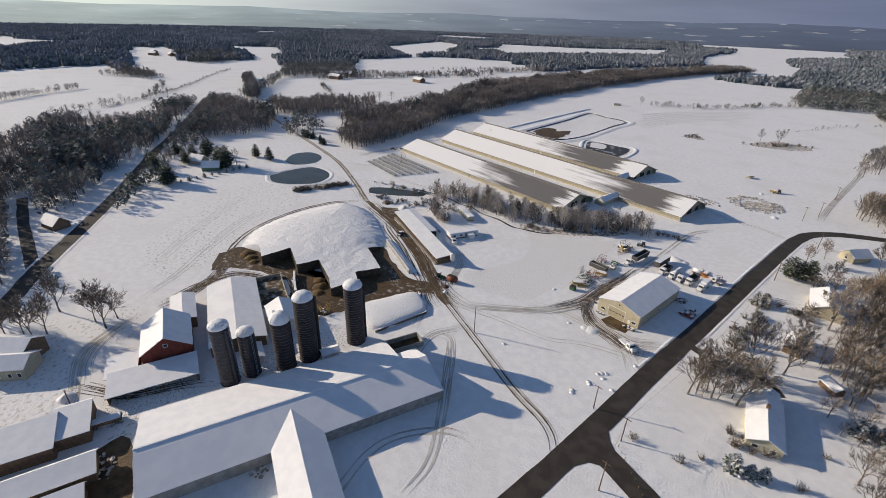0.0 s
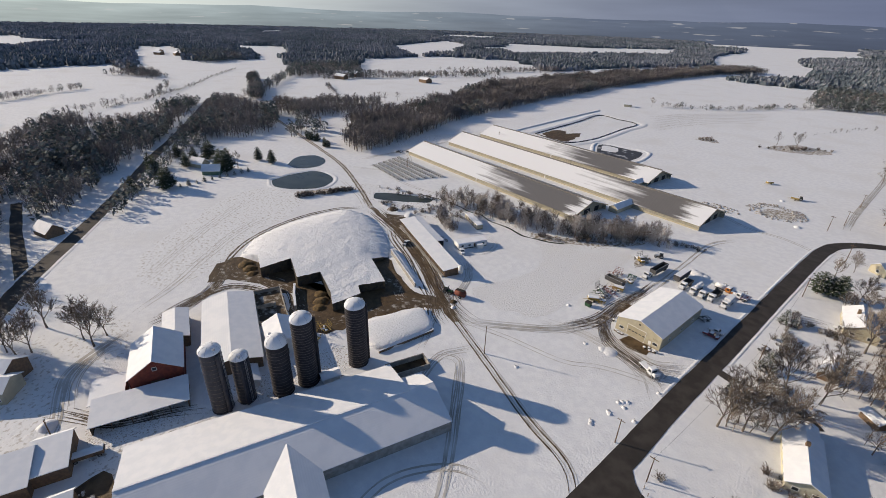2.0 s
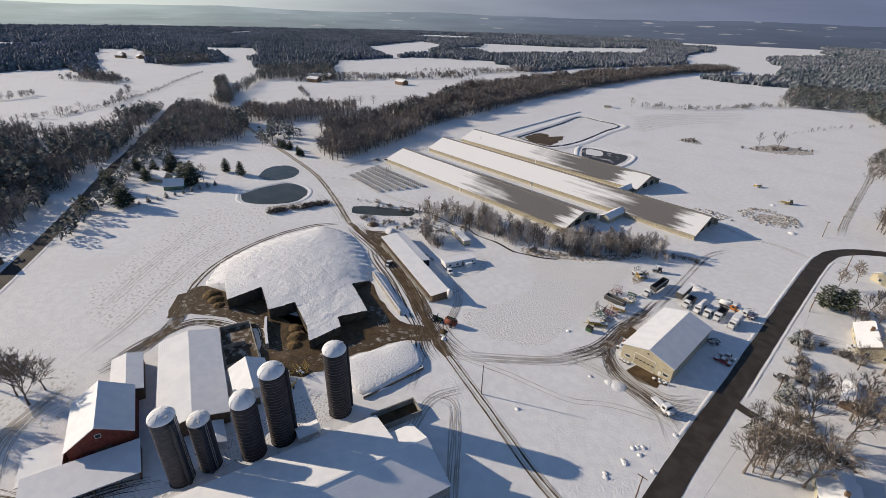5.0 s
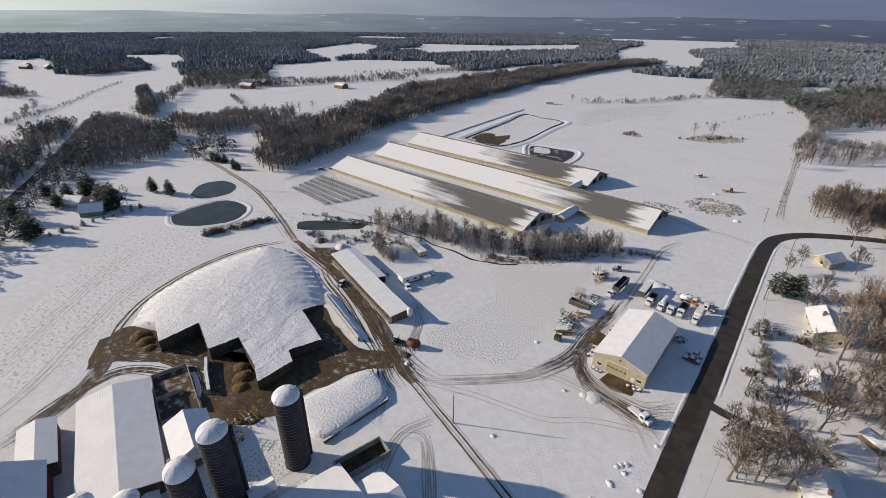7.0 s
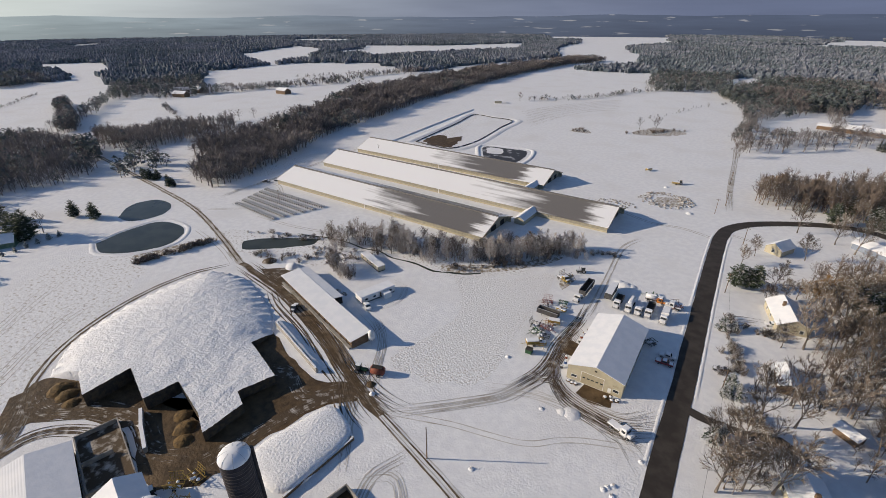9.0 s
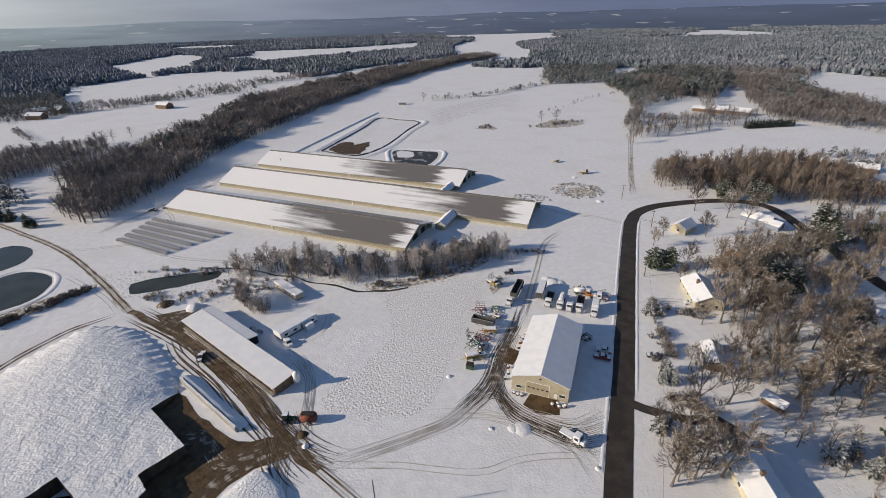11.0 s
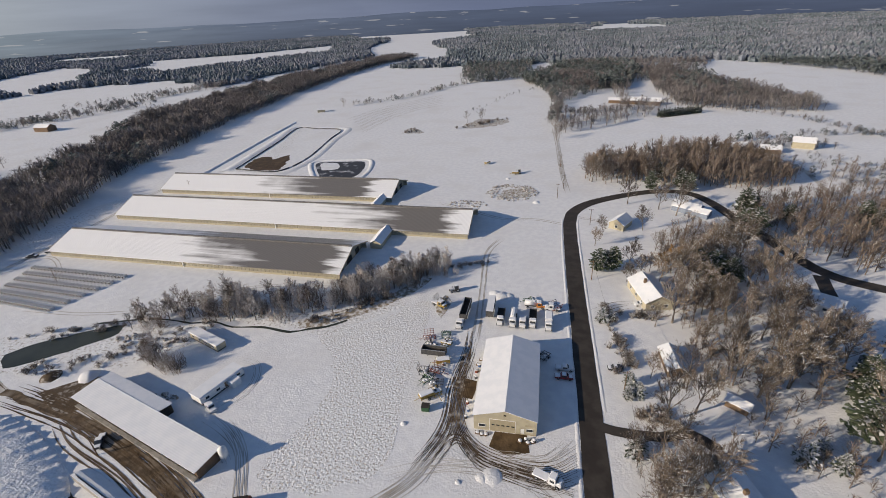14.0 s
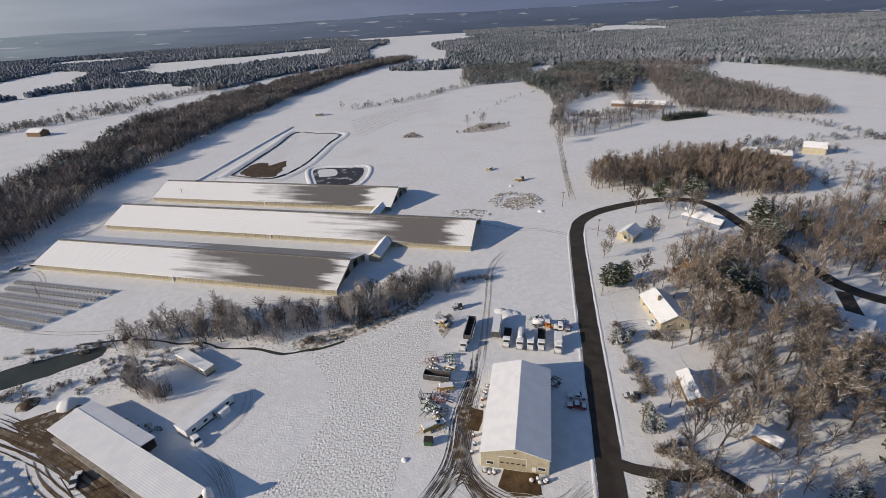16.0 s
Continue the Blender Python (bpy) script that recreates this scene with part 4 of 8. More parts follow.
opening(q, "barn_door", 3.495, 2, 0.05, 3.6, 3.2, "x+", WOOD_BROWN, DARK)
w = thing("barn_wing", pose(-0.5, -118.1, 0, 0, 0, -13.5), "snowy-roofed wing joining the dairy barn", "barn")
gable(w, 34, 12.0, 4.3, 6.8, WHITE_PAINT, SNOW_ROOF, over=0.5, roof2=SNOW_RIBBED)
opening(w, "barn_door", 17, 0, 0.05, 3.4, 3.2, "x+", WOOD_BROWN, WHITE_PAINT)
for x in (0, 4, 8, 12):
    opening(w, "window", x, 6, 1.4, 1.0, 1.1, "y+", frame_mat=CREAM_DARK)
# open pen at the barn's end
p = thing("holding_pen", pose(-26.8, -72.2, 0, 0, 0, 78), "low concrete-walled pen beside the dairy barn", "pen")
for a in ((-6.5, -2.8, 6.5, -2.5), (-6.5, 2.5, 6.5, 2.8), (6.2, -2.5, 6.5, 2.5), (-6.5, -2.5, -6.2, 2.5)):
    slab(p, "pen_wall", a[0], a[1], 0, a[2], a[3], 1.9, CONCRETE)
slab(p, "pen_floor", -6.2, -2.5, 0.02, 6.2, 2.5, 0.08, MUD)

# red barn and additions
r = thing("red_barn", pose(-70.8, -132.6, 0, 0, 0, -11), "old red-brown gable barn with snowy roof", "barn")
gable(r, 17, 13.4, 6.0, 10.4, RED_BARN, SNOW_ROOF, over=0.5)
opening(r, "barn_door", 8.5, 0, 0.05, 3.5, 3.5, "x+", WOOD_BROWN, RED_BARN)
opening(r, "window", 8.5, 0, 7.0, 1.0, 1.0, "x+")
building("barn_annex", -87.0, -124.6, -11, 16.5, 7.2, 4.2, 5.2, WOOD_BROWN, SNOW_ROOF, "low snow-roofed annex behind the red barn", "shed")


def lean_to(name, cx, cy, rz, L, W, h0, h1, wall, roof, label, open_side=True):
    t = thing(name, pose(cx, cy, 0, 0, 0, rz), label, "shed")
    slab(t, "back_wall", -L / 2, W / 2 - 0.25, 0, L / 2, W / 2, h1, wall)
    for x in (-L / 2, L / 2 - 0.25):
        P = [(x, -W / 2, 0), (x, W / 2 - 0.25, 0), (x, W / 2 - 0.25, h1), (x, -W / 2, h0)]
        bm = hexa(bmesh.new(), P, [(a + 0.25, b, c) for a, b, c in P])
        bmesh.ops.recalc_face_normals(bm, faces=bm.faces)
        part("end_wall", bm, wall, t)
    if open_side:
        n = max(2, int(L / 4))
        for k in range(n + 1):
            x = -L / 2 + 0.15 + k * (L - 0.3) / n
            slab(t, "post", x - 0.12, -W / 2, 0, x + 0.12, -W / 2 + 0.24, h0, WOOD_BROWN)
    else:
        slab(t, "front_wall", -L / 2 + 0.25, -W / 2, 0, L / 2 - 0.25, -W / 2 + 0.25, h0, wall)
    A = [(-L / 2 - 0.4, -W / 2 - 0.5, h0), (L / 2 + 0.4, -W / 2 - 0.5, h0), (L / 2 + 0.4, W / 2 + 0.2, h1 + 0.02), (-L / 2 - 0.4, W / 2 + 0.2, h1 + 0.02)]
    bm = hexa(bmesh.new(), A, [(a, b, c + 0.22) for a, b, c in A])
    bmesh.ops.recalc_face_normals(bm, faces=bm.faces)
    part("roof", bm, roof, t)
    return t


lean_to("lean_to_shed", -57.0, -139.2, 79, 22.5, 9.5, 2.8, 3.6, WOOD_BROWN, SNOW_ROOF, "low snow-roofed lean-to in front of the red barn")
lean_to("lean_to_shed", -67.2, -145.6, -11, 10, 8.0, 2.8, 3.4, WOOD_BROWN, SNOW_ROOF, "small snow-roofed lean-to beside the red barn", False)
b = building("heifer_barn", -75.2, -110.6, -14, 39, 16.5, 4.0, 5.8, WOOD_BROWN, SNOW_RIBBED, "long low cattle barn with ribbed snowy roof", "barn", over=0.5, roof2=SNOW_ROOF)
b = building("feed_house", -62.2, -98.2, -12, 13.5, 9.5, 4.4, 6.8, WHITE_PAINT, SNOW_ROOF, "small white feed house with a snowy gable roof", "building")
opening(b, "door", 6.75, 0, 0.05, 2.0, 2.4, "x+", WOOD_BROWN)
for x, y, rz, a, c in ((-50.5, -112, -12, 7, 3.5), (-36.6, -93.5, 80, 5, 3)):
    building("silo_room", x, y, rz, a, c, 2.4, 3.0, WHITE_PAINT, SNOW_ROOF, "little snow-roofed room at the foot of a silo", "shed")
t = thing("concrete_pen", pose(-85, -94, 0, 0, 0, -13), "roofless concrete pen with dirty snow inside", "pen")
for a in ((-11, -5, 11, -4.7), (-11, 4.7, 11, 5), (-11, -4.7, -10.7, 4.7), (10.7, -4.7, 11, 1.0), (0, -4.7, 0.3, 2.0)):
    slab(t, "pen_wall", a[0], a[1], 0, a[2], a[3], 1.5, CONCRETE)
slab(t, "pen_floor", -10.7, -4.7, 0.02, 10.7, 4.7, 0.1, TRACK_DARK)

# cattle shed by the lane
t = thing("cattle_shed", pose(-90.0, -17.2, 0, 0, 0, -15.2), "long low brown cattle shed with snowy roof", "shed")
L, W = 56.5, 7.0
slab(t, "back_wall", -L / 2, W / 2 - 0.2, 0, L / 2, W / 2, 3.7, WOOD_BROWN)
for k in range(15):
    x = -L / 2 + 0.15 + k * (L - 0.3) / 14
    slab(t, "post", x - 0.13, -W / 2, 0, x + 0.13, -W / 2 + 0.26, 3.1, WOOD_BROWN)
slab(t, "feed_board", -L / 2 + 0.3, -W / 2 + 0.3, 0, L / 2 - 0.3, -W / 2 + 0.42, 1.2, WOOD_BROWN)
slab(t, "feed_bunk", -L / 2 + 0.3, -W / 2 - 1.1, 0, L / 2 - 0.3, -W / 2 - 0.05, 0.5, CONCRETE)
slab(t, "bed", -L / 2 + 0.3, -W / 2 + 0.5, 0.02, L / 2 - 0.3, W / 2 - 0.25, 0.25, MUD)
for x in (-L / 2, L / 2 - 0.2):
    P = [(x, -W / 2 + 0.3, 0), (x, W / 2 - 0.2, 0), (x, W / 2 - 0.2, 3.7), (x, -W / 2 + 0.3, 3.1)]
    bm = hexa(bmesh.new(), P, [(a + 0.2, b, c) for a, b, c in P])
    bmesh.ops.recalc_face_normals(bm, faces=bm.faces)
    part("end_wall", bm, WOOD_BROWN, t)
A = [(-L / 2 - 0.4, -W / 2 - 0.7, 3.15), (L / 2 + 0.4, -W / 2 - 0.7, 3.15), (L / 2 + 0.4, W / 2 + 0.3, 3.85), (-L / 2 - 0.4, W / 2 + 0.3, 3.85)]
bm = hexa(bmesh.new(), A, [(a, b, c + 0.2) for a, b, c in A])
bmesh.ops.recalc_face_normals(bm, faces=bm.faces)
part("roof", bm, SNOW_RIBBED, t)
A = [(-L / 2 - 0.4, W / 2 + 0.34, 3.75), (2, W / 2 + 0.34, 3.75), (2, W / 2 + 4.4, 3.1), (-L / 2 - 0.4, W / 2 + 4.4, 3.1)]
bm = hexa(bmesh.new(), A, [(a, b, c + 0.2) for a, b, c in A])
bmesh.ops.recalc_face_normals(bm, faces=bm.faces)
part("rear_roof", bm, SNOW_ROOF, t)
slab(t, "rear_wall", -L / 2, W / 2 + 3.9, 0, 1.6, W / 2 + 4.1, 3.1, WOOD_BROWN)
slab(t, "rear_end_wall", 1.4, W / 2 + 0.05, 0, 1.6, W / 2 + 3.9, 3.1, DARK)
t = thing("feed_bin", pose(-60.3, -22.0, 0), "small white cone-topped feed bin beside the cattle shed", "feed bin")
part("tank", lathe(bmesh.new(), [(0.3, 1.0), (1.1, 2.2), (1.1, 4.6), (0.25, 5.4), (0.0, 5.4)], 18), WHITE_PAINT, t, smooth=True)
for k in range(4):
    a = k * math.pi / 2 + 0.7
    part("leg", tube(bmesh.new(), (math.cos(a), math.sin(a), 0), (math.cos(a), math.sin(a), 2.6), 0.07, 0.07), STEEL, t)


def mound(name, x, y, r, h, material, label, category):
    bm = bmesh.new()
    rings = []
    for f, z in ((1.0, 0), (0.8, 0.35), (0.55, 0.7), (0.28, 0.93), (0.0, 1.0)):
        if f == 0:
            rings.append([bm.verts.new((x, y, h))])
        else:
            rings.append([bm.verts.new((x + math.cos(k * math.tau / 18) * r * f * (1 + 0.25 * noise.noise((k * 0.6, f * 3, x))), y + math.sin(k * math.tau / 18) * r * f * (1 + 0.25 * noise.noise((k * 0.6, f * 3, y))), z * h * (1 + 0.2 * noise.noise((k * 0.5, x, f))))) for k in range(18)])
    for a, b in zip(rings, rings[1:]):
        for k in range(18):
            c = list(dict.fromkeys([a[k], a[(k + 1) % 18], b[(k + 1) % len(b)], b[k % len(b)]]))
            bm.faces.new(c)
    bmesh.ops.recalc_face_normals(bm, faces=bm.faces)
    return solid(name, bm, material, label, category, smooth=True)


# silage heaps
def heap(name, rim, top, material, label, rough=0.25):
    """A flat-topped heap: rim points on the ground (x, y, slope width) and its height inland."""
    line = smooth_line([q[:2] for q in rim] + [rim[0][:2]], 2.5)[:-1]
    c = sum(line, Vector()) / len(line)
    bm = bmesh.new()
    rings = []
    for f, z in ((1.0, 0.0), (0.985, 0.42), (0.96, 0.62), (0.88, 0.78), (0.75, 0.9), (0.5, 1.0), (0.22, 1.06)):
        rings.append([bm.verts.new((c.x + (p.x - c.x) * f, c.y + (p.y - c.y) * f, z * top + (noise.noise((p.x * 0.25 * f, p.y * 0.25 * f, z)) * rough if z else 0))) for p in line])
    n = len(line)
    for a, b in zip(rings, rings[1:]):
        for i in range(n):
            bm.faces.new((a[i], a[(i + 1) % n], b[(i + 1) % n], b[i]))
    bm.faces.new(rings[-1])
    bmesh.ops.recalc_face_normals(bm, faces=bm.faces)
    return solid(name, bm, material, label, "silage heap", smooth=True)


def height_heap():
    """The great bunker heap: a height over a grid, sloping to the rear rim and cut square at the working faces."""
    rim = [Vector((*q, 0)) for q in ((-131, -91), (-145, -79), (-153, -57), (-153.5, -33), (-148, -24), (-130, -21.5), (-104, -30), (-92, -38))]
    out = [q for q in smooth_line([(v.x, v.y) for v in rim], 4)]
    cuts = [((-131, -91), (-120.6, -86.0), (-107.6, -89.4), (-108.1, -76.3), (-92.1, -80.4), (-90.8, -71.0), (-75.5, -74.0), (-68.3, -77.0), (-68.6, -65.1), (-74.1, -63.1), (-70.8, -52.8), (-91.0, -47.0), (-92, -38))]
    poly = [(v.x, v.y) for v in out] + [p for p in cuts[0][::-1]][1:-1]

    def inside(x, y):
        c = False
        for i in range(len(poly)):
            (xa, ya), (xb, yb) = poly[i], poly[i - 1]
            if (ya > y) != (yb > y) and x < (xb - xa) * (y - ya) / (yb - ya) + xa:
                c = not c
        return c

    def height(x, y):
        d = min(math.hypot(v.x - x, v.y - y) for v in out)
        h = 4.9 * (1 - math.exp(-d / 9.0))
        e = max(0.0, min(1.0, (x + 100) / 30))
        return h * (1 - 0.3 * e) + 0.2 * noise.noise((x * 0.2, y * 0.2, 0)) + 0.07 * noise.noise((x * 0.9, y * 0.9, 4)) + 0.1 * abs(math.sin(x * 2.2 + 3.0 * noise.noise((x * 0.3, y * 0.3, 1))) * math.sin(y * 2.2 + 3.0 * noise.noise((x * 0.3, y * 0.3, 2)))) + 0.12 * noise.noise((x * 0.5, y * 0.5, 6))

    ring = [Vector((*q, 0)) for q in poly]

    def snap(x, y):
        """The nearest point on the heap's outline, and whether it lies on a cut face."""
        best = None
        q = Vector((x, y, 0))
        for i in range(len(ring)):
            a, b = ring[i - 1], ring[i]
            d = b - a
            k = max(0.0, min(1.0, (q - a).dot(d) / max(1e-6, d.dot(d))))
            e = a + d * k
            if best is None or (e - q).length < best[0]:
                best = ((e - q).length, e, i >= len(out))
        return best[1], best[2]

    step = 0.45
    bm = bmesh.new()
    cells, vs = set(), {}
    for i in range(int(-156 / step), int(-64 / step)):
        for j in range(int(-94 / step), int(-18 / step)):
            if inside((i + 0.5) * step, (j + 0.5) * step):
                cells.add((i, j))

    def v(i, j, top):
        k = (i, j, top)
        if k not in vs:
            edge = any((i - a, j - c) not in cells for a in (0, 1) for c in (0, 1))
            x, y = i * step, j * step
            z = height(x, y)
            if edge:
                e, cut_side = snap(x, y)
                x, y = e.x + 0.12 * noise.noise((i * 0.5, j * 0.5, 7)), e.y + 0.12 * noise.noise((i * 0.5, j * 0.5, 8))
                if not cut_side:
                    z = 0.0
            vs[k] = bm.verts.new((x, y, max(0.0, z) if top else 0.0))
        return vs[k]

    for i, j in cells:
        bm.faces.new((v(i, j, 1), v(i + 1, j, 1), v(i + 1, j + 1, 1), v(i, j + 1, 1))).material_index = 0
        for (di, dj), (p, q) in (((1, 0), ((i + 1, j), (i + 1, j + 1))), ((-1, 0), ((i, j + 1), (i, j))), ((0, 1), ((i + 1, j + 1), (i, j + 1))), ((0, -1), ((i, j), (i + 1, j)))):
            if (i + di, j + dj) not in cells and max(v(*p, 1).co.z, v(*q, 1).co.z) > 0.05:
                bm.faces.new((v(*p, 0), v(*q, 0), v(*q, 1), v(*p, 1))).material_index = 1
    t = thing("silage_bunker", pose(0, 0, 0), "great snow-covered silage heap with dark cut faces", "silage heap")
    cut = bm.copy()
    bmesh.ops.delete(bm, geom=[f for f in bm.faces if f.material_index == 1], context="FACES")
    bmesh.ops.delete(cut, geom=[f for f in cut.faces if f.material_index == 0], context="FACES")
    for f in cut.faces:
        f.material_index = 0
    part("snow_cover", bm, SNOW_SILAGE, t, "lumpy snow over the plastic sheet", True)
    part("cut_face", cut, SILAGE_FACE, t, "dark cut silage face")
    return t


SILAGE_FACE = mat("silage_face", (0.05, 0.042, 0.035), (0.09, 0.07, 0.045), scale=0.7, rough=0.9, bump=0.2, bscale=1.2)
SILAGE_GOLD = mat("loose_silage", (0.15, 0.092, 0.036), (0.085, 0.055, 0.026), scale=0.8, rough=0.9, bump=0.3, bscale=1.0)
height_heap()
for x, y, r, h in ((-122, -91, 3.6, 1.5), (-117.5, -91, 3.0, 1.2), (-113, -91.5, 2.4, 0.8), (-77, -77.5, 3.2, 1.2), (-73.5, -80, 2.6, 0.9), (-82, -75.5, 2.6, 0.8)):
    mound("silage_mound", x, y, r, h, SILAGE_GOLD, "brown loose silage spilled against the heap", "silage heap")
heap("silage_bunker", [(-54, -74), (-55, -69), (-52.5, -58), (-50.5, -50), (-44, -50.5), (-38, -54), (-37.5, -64), (-38.8, -74.5), (-46, -76)], 2.1, SNOW_SILAGE, "smaller snow-covered silage heap behind low boards", 0.15)


def wall_run(pts, h, w, material, label, category="wall", name="bunker_wall"):
    t = thing(name, pose(pts[0][0], pts[0][1], 0), label, category)
    for a, b in zip(pts, pts[1:]):
        d = Vector((b[0] - a[0], b[1] - a[1], 0))
        s = Vector((-d.y, d.x, 0)).normalized() * w / 2
        o = Vector((a[0] - pts[0][0], a[1] - pts[0][1], 0))
        n = max(1, int(d.length / 4))
        for k in range(n):
            u, v2 = o + d * (k / n), o + d * ((k + 1) / n - 0.0005)
            A = [u - s, v2 - s, v2 + s, u + s]
            bm = hexa(bmesh.new(), A, [q + Vector((0, 0, h)) for q in A])
            bmesh.ops.recalc_face_normals(bm, faces=bm.faces)
            part("panel", bm, material, t)
            A = [q + Vector((0, 0, h + 0.004)) for q in A]
            bm = hexa(bmesh.new(), A, [q + Vector((0, 0, 0.12)) for q in A])
            bmesh.ops.recalc_face_normals(bm, faces=bm.faces)
            part("snow_cap", bm, SNOW_ROOF, t)
    return t


bm = bmesh.new()
A, B = Vector((-95.2, -33.9, 0)), Vector((-64.3, -42.3, 0))
d = (B - A).normalized()
side = Vector((-d.y, d.x, 0))
rows = []
for k in range(33):
    p = A + (B - A) * (k / 32)
    taper = min(1.0, (32 - k) / 5 + 0.15)
    rows.append([bm.verts.new(p + side * (o + 0.25 * noise.noise((p.x * 0.3, p.y * 0.3, o)) * (o > 0.3)) + Vector((0, 0, z * taper + (0.12 * noise.noise((p.x * 0.6, p.y * 0.6, o)) if z else 0)))) for o, z in ((0.3, 0.0), (0.3, 1.75), (1.3, 1.55), (2.3, 0.9), (3.6, 0.0))])
for a, b in zip(rows, rows[1:]):
    for k in range(4):
        bm.faces.new((a[k], a[k + 1], b[k + 1], b[k]))
for a in (rows[0], rows[-1]):
    bm.faces.new(a)
bmesh.ops.recalc_face_normals(bm, faces=bm.faces)
solid("bunker_bank", bm, SNOW, "snow-covered earth bank behind the bunker wall", "bank", "structure")
wall_run([(-95.3, -34.2), (-64.4, -42.6)], 1.9, 0.5, CONCRETE, "concrete bunker silo wall capped with snow")
wall_run([(-92.3, -81.6), (-86, -84.4), (-77.5, -87.4)], 1.8, 0.9, CONCRETE, "low concrete bunker wall between silage bays")
wall_run([(-38.4, -75.5), (-37, -54.5), (-49.5, -48.8)], 0.9, 0.5, WOOD_BROWN, "low board wall along the smaller silage heap")

# houses and barns past the west yard
b = building("farmhouse", -94.5, -170.5, 50, 13, 9, 5.0, 7.6, WOOD_BROWN, SNOW_ROOF, "dark brown farmhouse with a snowy gable roof", "house")
opening(b, "window", -3, -4.5, 1.2, 1.0, 1.3, "y-")
opening(b, "window", 2, -4.5, 1.2, 1.0, 1.3, "y-")
b = building("farmhouse", -87, -171.5, 60, 12, 8, 4.2, 6.2, CREAM, SNOW_ROOF, "cream clapboard farmhouse with a snowy roof", "house")
for x in (-4, -1, 2, 4.5):
    opening(b, "window", x, -4, 1.2, 0.9, 1.3, "y-")
building("machine_shed", -50.0, -171.5, 80, 19, 12, 4.0, 5.6, WOOD_BROWN, SNOW_ROOF, "brown-walled machine shed with snowy roof", "shed", shift=4.2)
building("machine_shed", -50.0, -158.6, 80, 7.4, 12, 3.8, 5.0, WOOD_BROWN, SNOW_ROOF, "small brown machine shed with snowy roof", "shed", shift=4.2)
building("calf_barn", -34.8, -170, 82, 29, 7.0, 3.2, 4.4, WOOD_BROWN, SNOW_RIBBED, "long low calf barn with ribbed snowy roof", "barn", shift=1.9)
building("calf_barn", -26.8, -172, 82, 27, 5.6, 3.0, 4.0, WOOD_BROWN, SNOW_ROOF, "long low calf barn with snowy roof", "barn", shift=1.9)
building("calf_barn", -20.5, -174, 82, 25, 5.0, 3.0, 3.8, WOOD_BROWN, SNOW_ROOF, "long low calf barn with snowy roof", "barn", shift=1.9)

# houses east of the road
h = building("ranch_house", 61.8, -13.6, 109, 19, 8.2, 3.0, 5.0, YELLOW_SIDING, SNOW_ROOF, "pale yellow ranch house with a snowy roof", "house")
for y in (-2, 2):
    opening(h, "window", -9.5, y, 1.1, 1.3, 1.0, "x-")
for x in (-6, -2, 3, 7):
    opening(h, "window", x, 4.1, 1.1, 1.2, 1.0, "y+")
opening(h, "door", 0.5, -4.1, 0.1, 1.0, 2.1, "y-", WOOD_BROWN)
slab(h, "chimney", 2.6, -0.45, 4.6, 3.4, 0.45, 6.2, WOOD_BROWN)
building("garden_shed", 59.5, -1.2, 109, 4.5, 3.6, 2.3, 3.2, WOOD_BROWN, SNOW_ROOF, "little brown shed behind the ranch house", "shed")
h = building("gable_house", 54.8, 72.4, 104, 17, 10, 3.4, 6.0, CREAM, SNOW_ROOF, "cream house with a snowy gable roof", "house")
for y in (-2.4, 2.4):
    opening(h, "window", -8.5, y, 1.1, 1.2, 1.2, "x-")
for x in (-5, 0, 5):
    opening(h, "window", x, 5, 1.1, 1.2, 1.2, "y+")
slab(h, "chimney", 1.5, 1.0, 4.6, 2.4, 1.9, 7.0, WOOD_BROWN)
building("barn_shed", 55.6, 34.5, 95, 10.5, 5.2, 2.6, 4.0, WOOD_BROWN, SNOW_ROOF, "small weathered shed with snowy roof among trees", "shed")
building("garden_shed", 69.5, 20.0, 145, 5.5, 3.6, 2.3, 3.2, WOOD_BROWN, SNOW_ROOF, "little weathered shed among bare trees", "shed")
building("garden_shed", 112.5, 45, 20, 5.0, 4.0, 2.4, 3.4, BLUE_PAINT, SNOW_ROOF, "little blue-grey shed under trees", "shed")
h = building("cottage", 51.0, 136.5, 60, 10, 7.4, 3.2, 5.6, CREAM, SNOW_ROOF, "small pale cottage with a snowy roof", "house")
opening(h, "window", -5, 0, 1.1, 1.2, 1.2, "x-")
building("cottage", 86.5, 160, -35, 13, 7.5, 3.0, 5.0, BLUE_PAINT, SNOW_ROOF, "grey-blue cottage with snowy roof beside the curve", "house")
building("cottage", 92.5, 154, -35, 6.5, 6, 2.8, 4.2, BLUE_PAINT, SNOW_ROOF, "small grey-blue outbuilding with snowy roof", "shed")
h = building("ranch_house", 110.5, 76.0, -30, 15, 8.5, 3.0, 4.8, WHITE_PAINT, SNOW_ROOF, "white ranch house with snowy roof below the road", "house")
for x in (-5, -1, 3):
    opening(h, "window", x, -4.25, 1.1, 1.2, 1.0, "y-")
building("new_house", 146, 283, 10, 12, 8, 3.0, 5.2, WOOD_BROWN, SNOW_ROOF, "brown timber house with snowy roof", "house")
building("new_house", 165, 277, -10, 12, 8, 3.0, 5.2, WOOD_BROWN, SNOW_ROOF, "brown timber house with snowy roof", "house")
building("gable_house", 191, 291, -20, 13, 9, 4.6, 7.4, CREAM, SNOW_ROOF, "large cream house with a snowy roof by the field", "house")
building("hay_barn", 106, 466, -18, 40, 12, 4, 7, WOOD_BROWN, SNOW_ROOF, "long weathered brown hay barn beside the woods", "barn")
building("hay_barn", 82, 474, -10, 18, 9, 3.5, 5.5, WOOD_BROWN, SNOW_ROOF, "small weathered brown hay barn beside the woods", "barn")
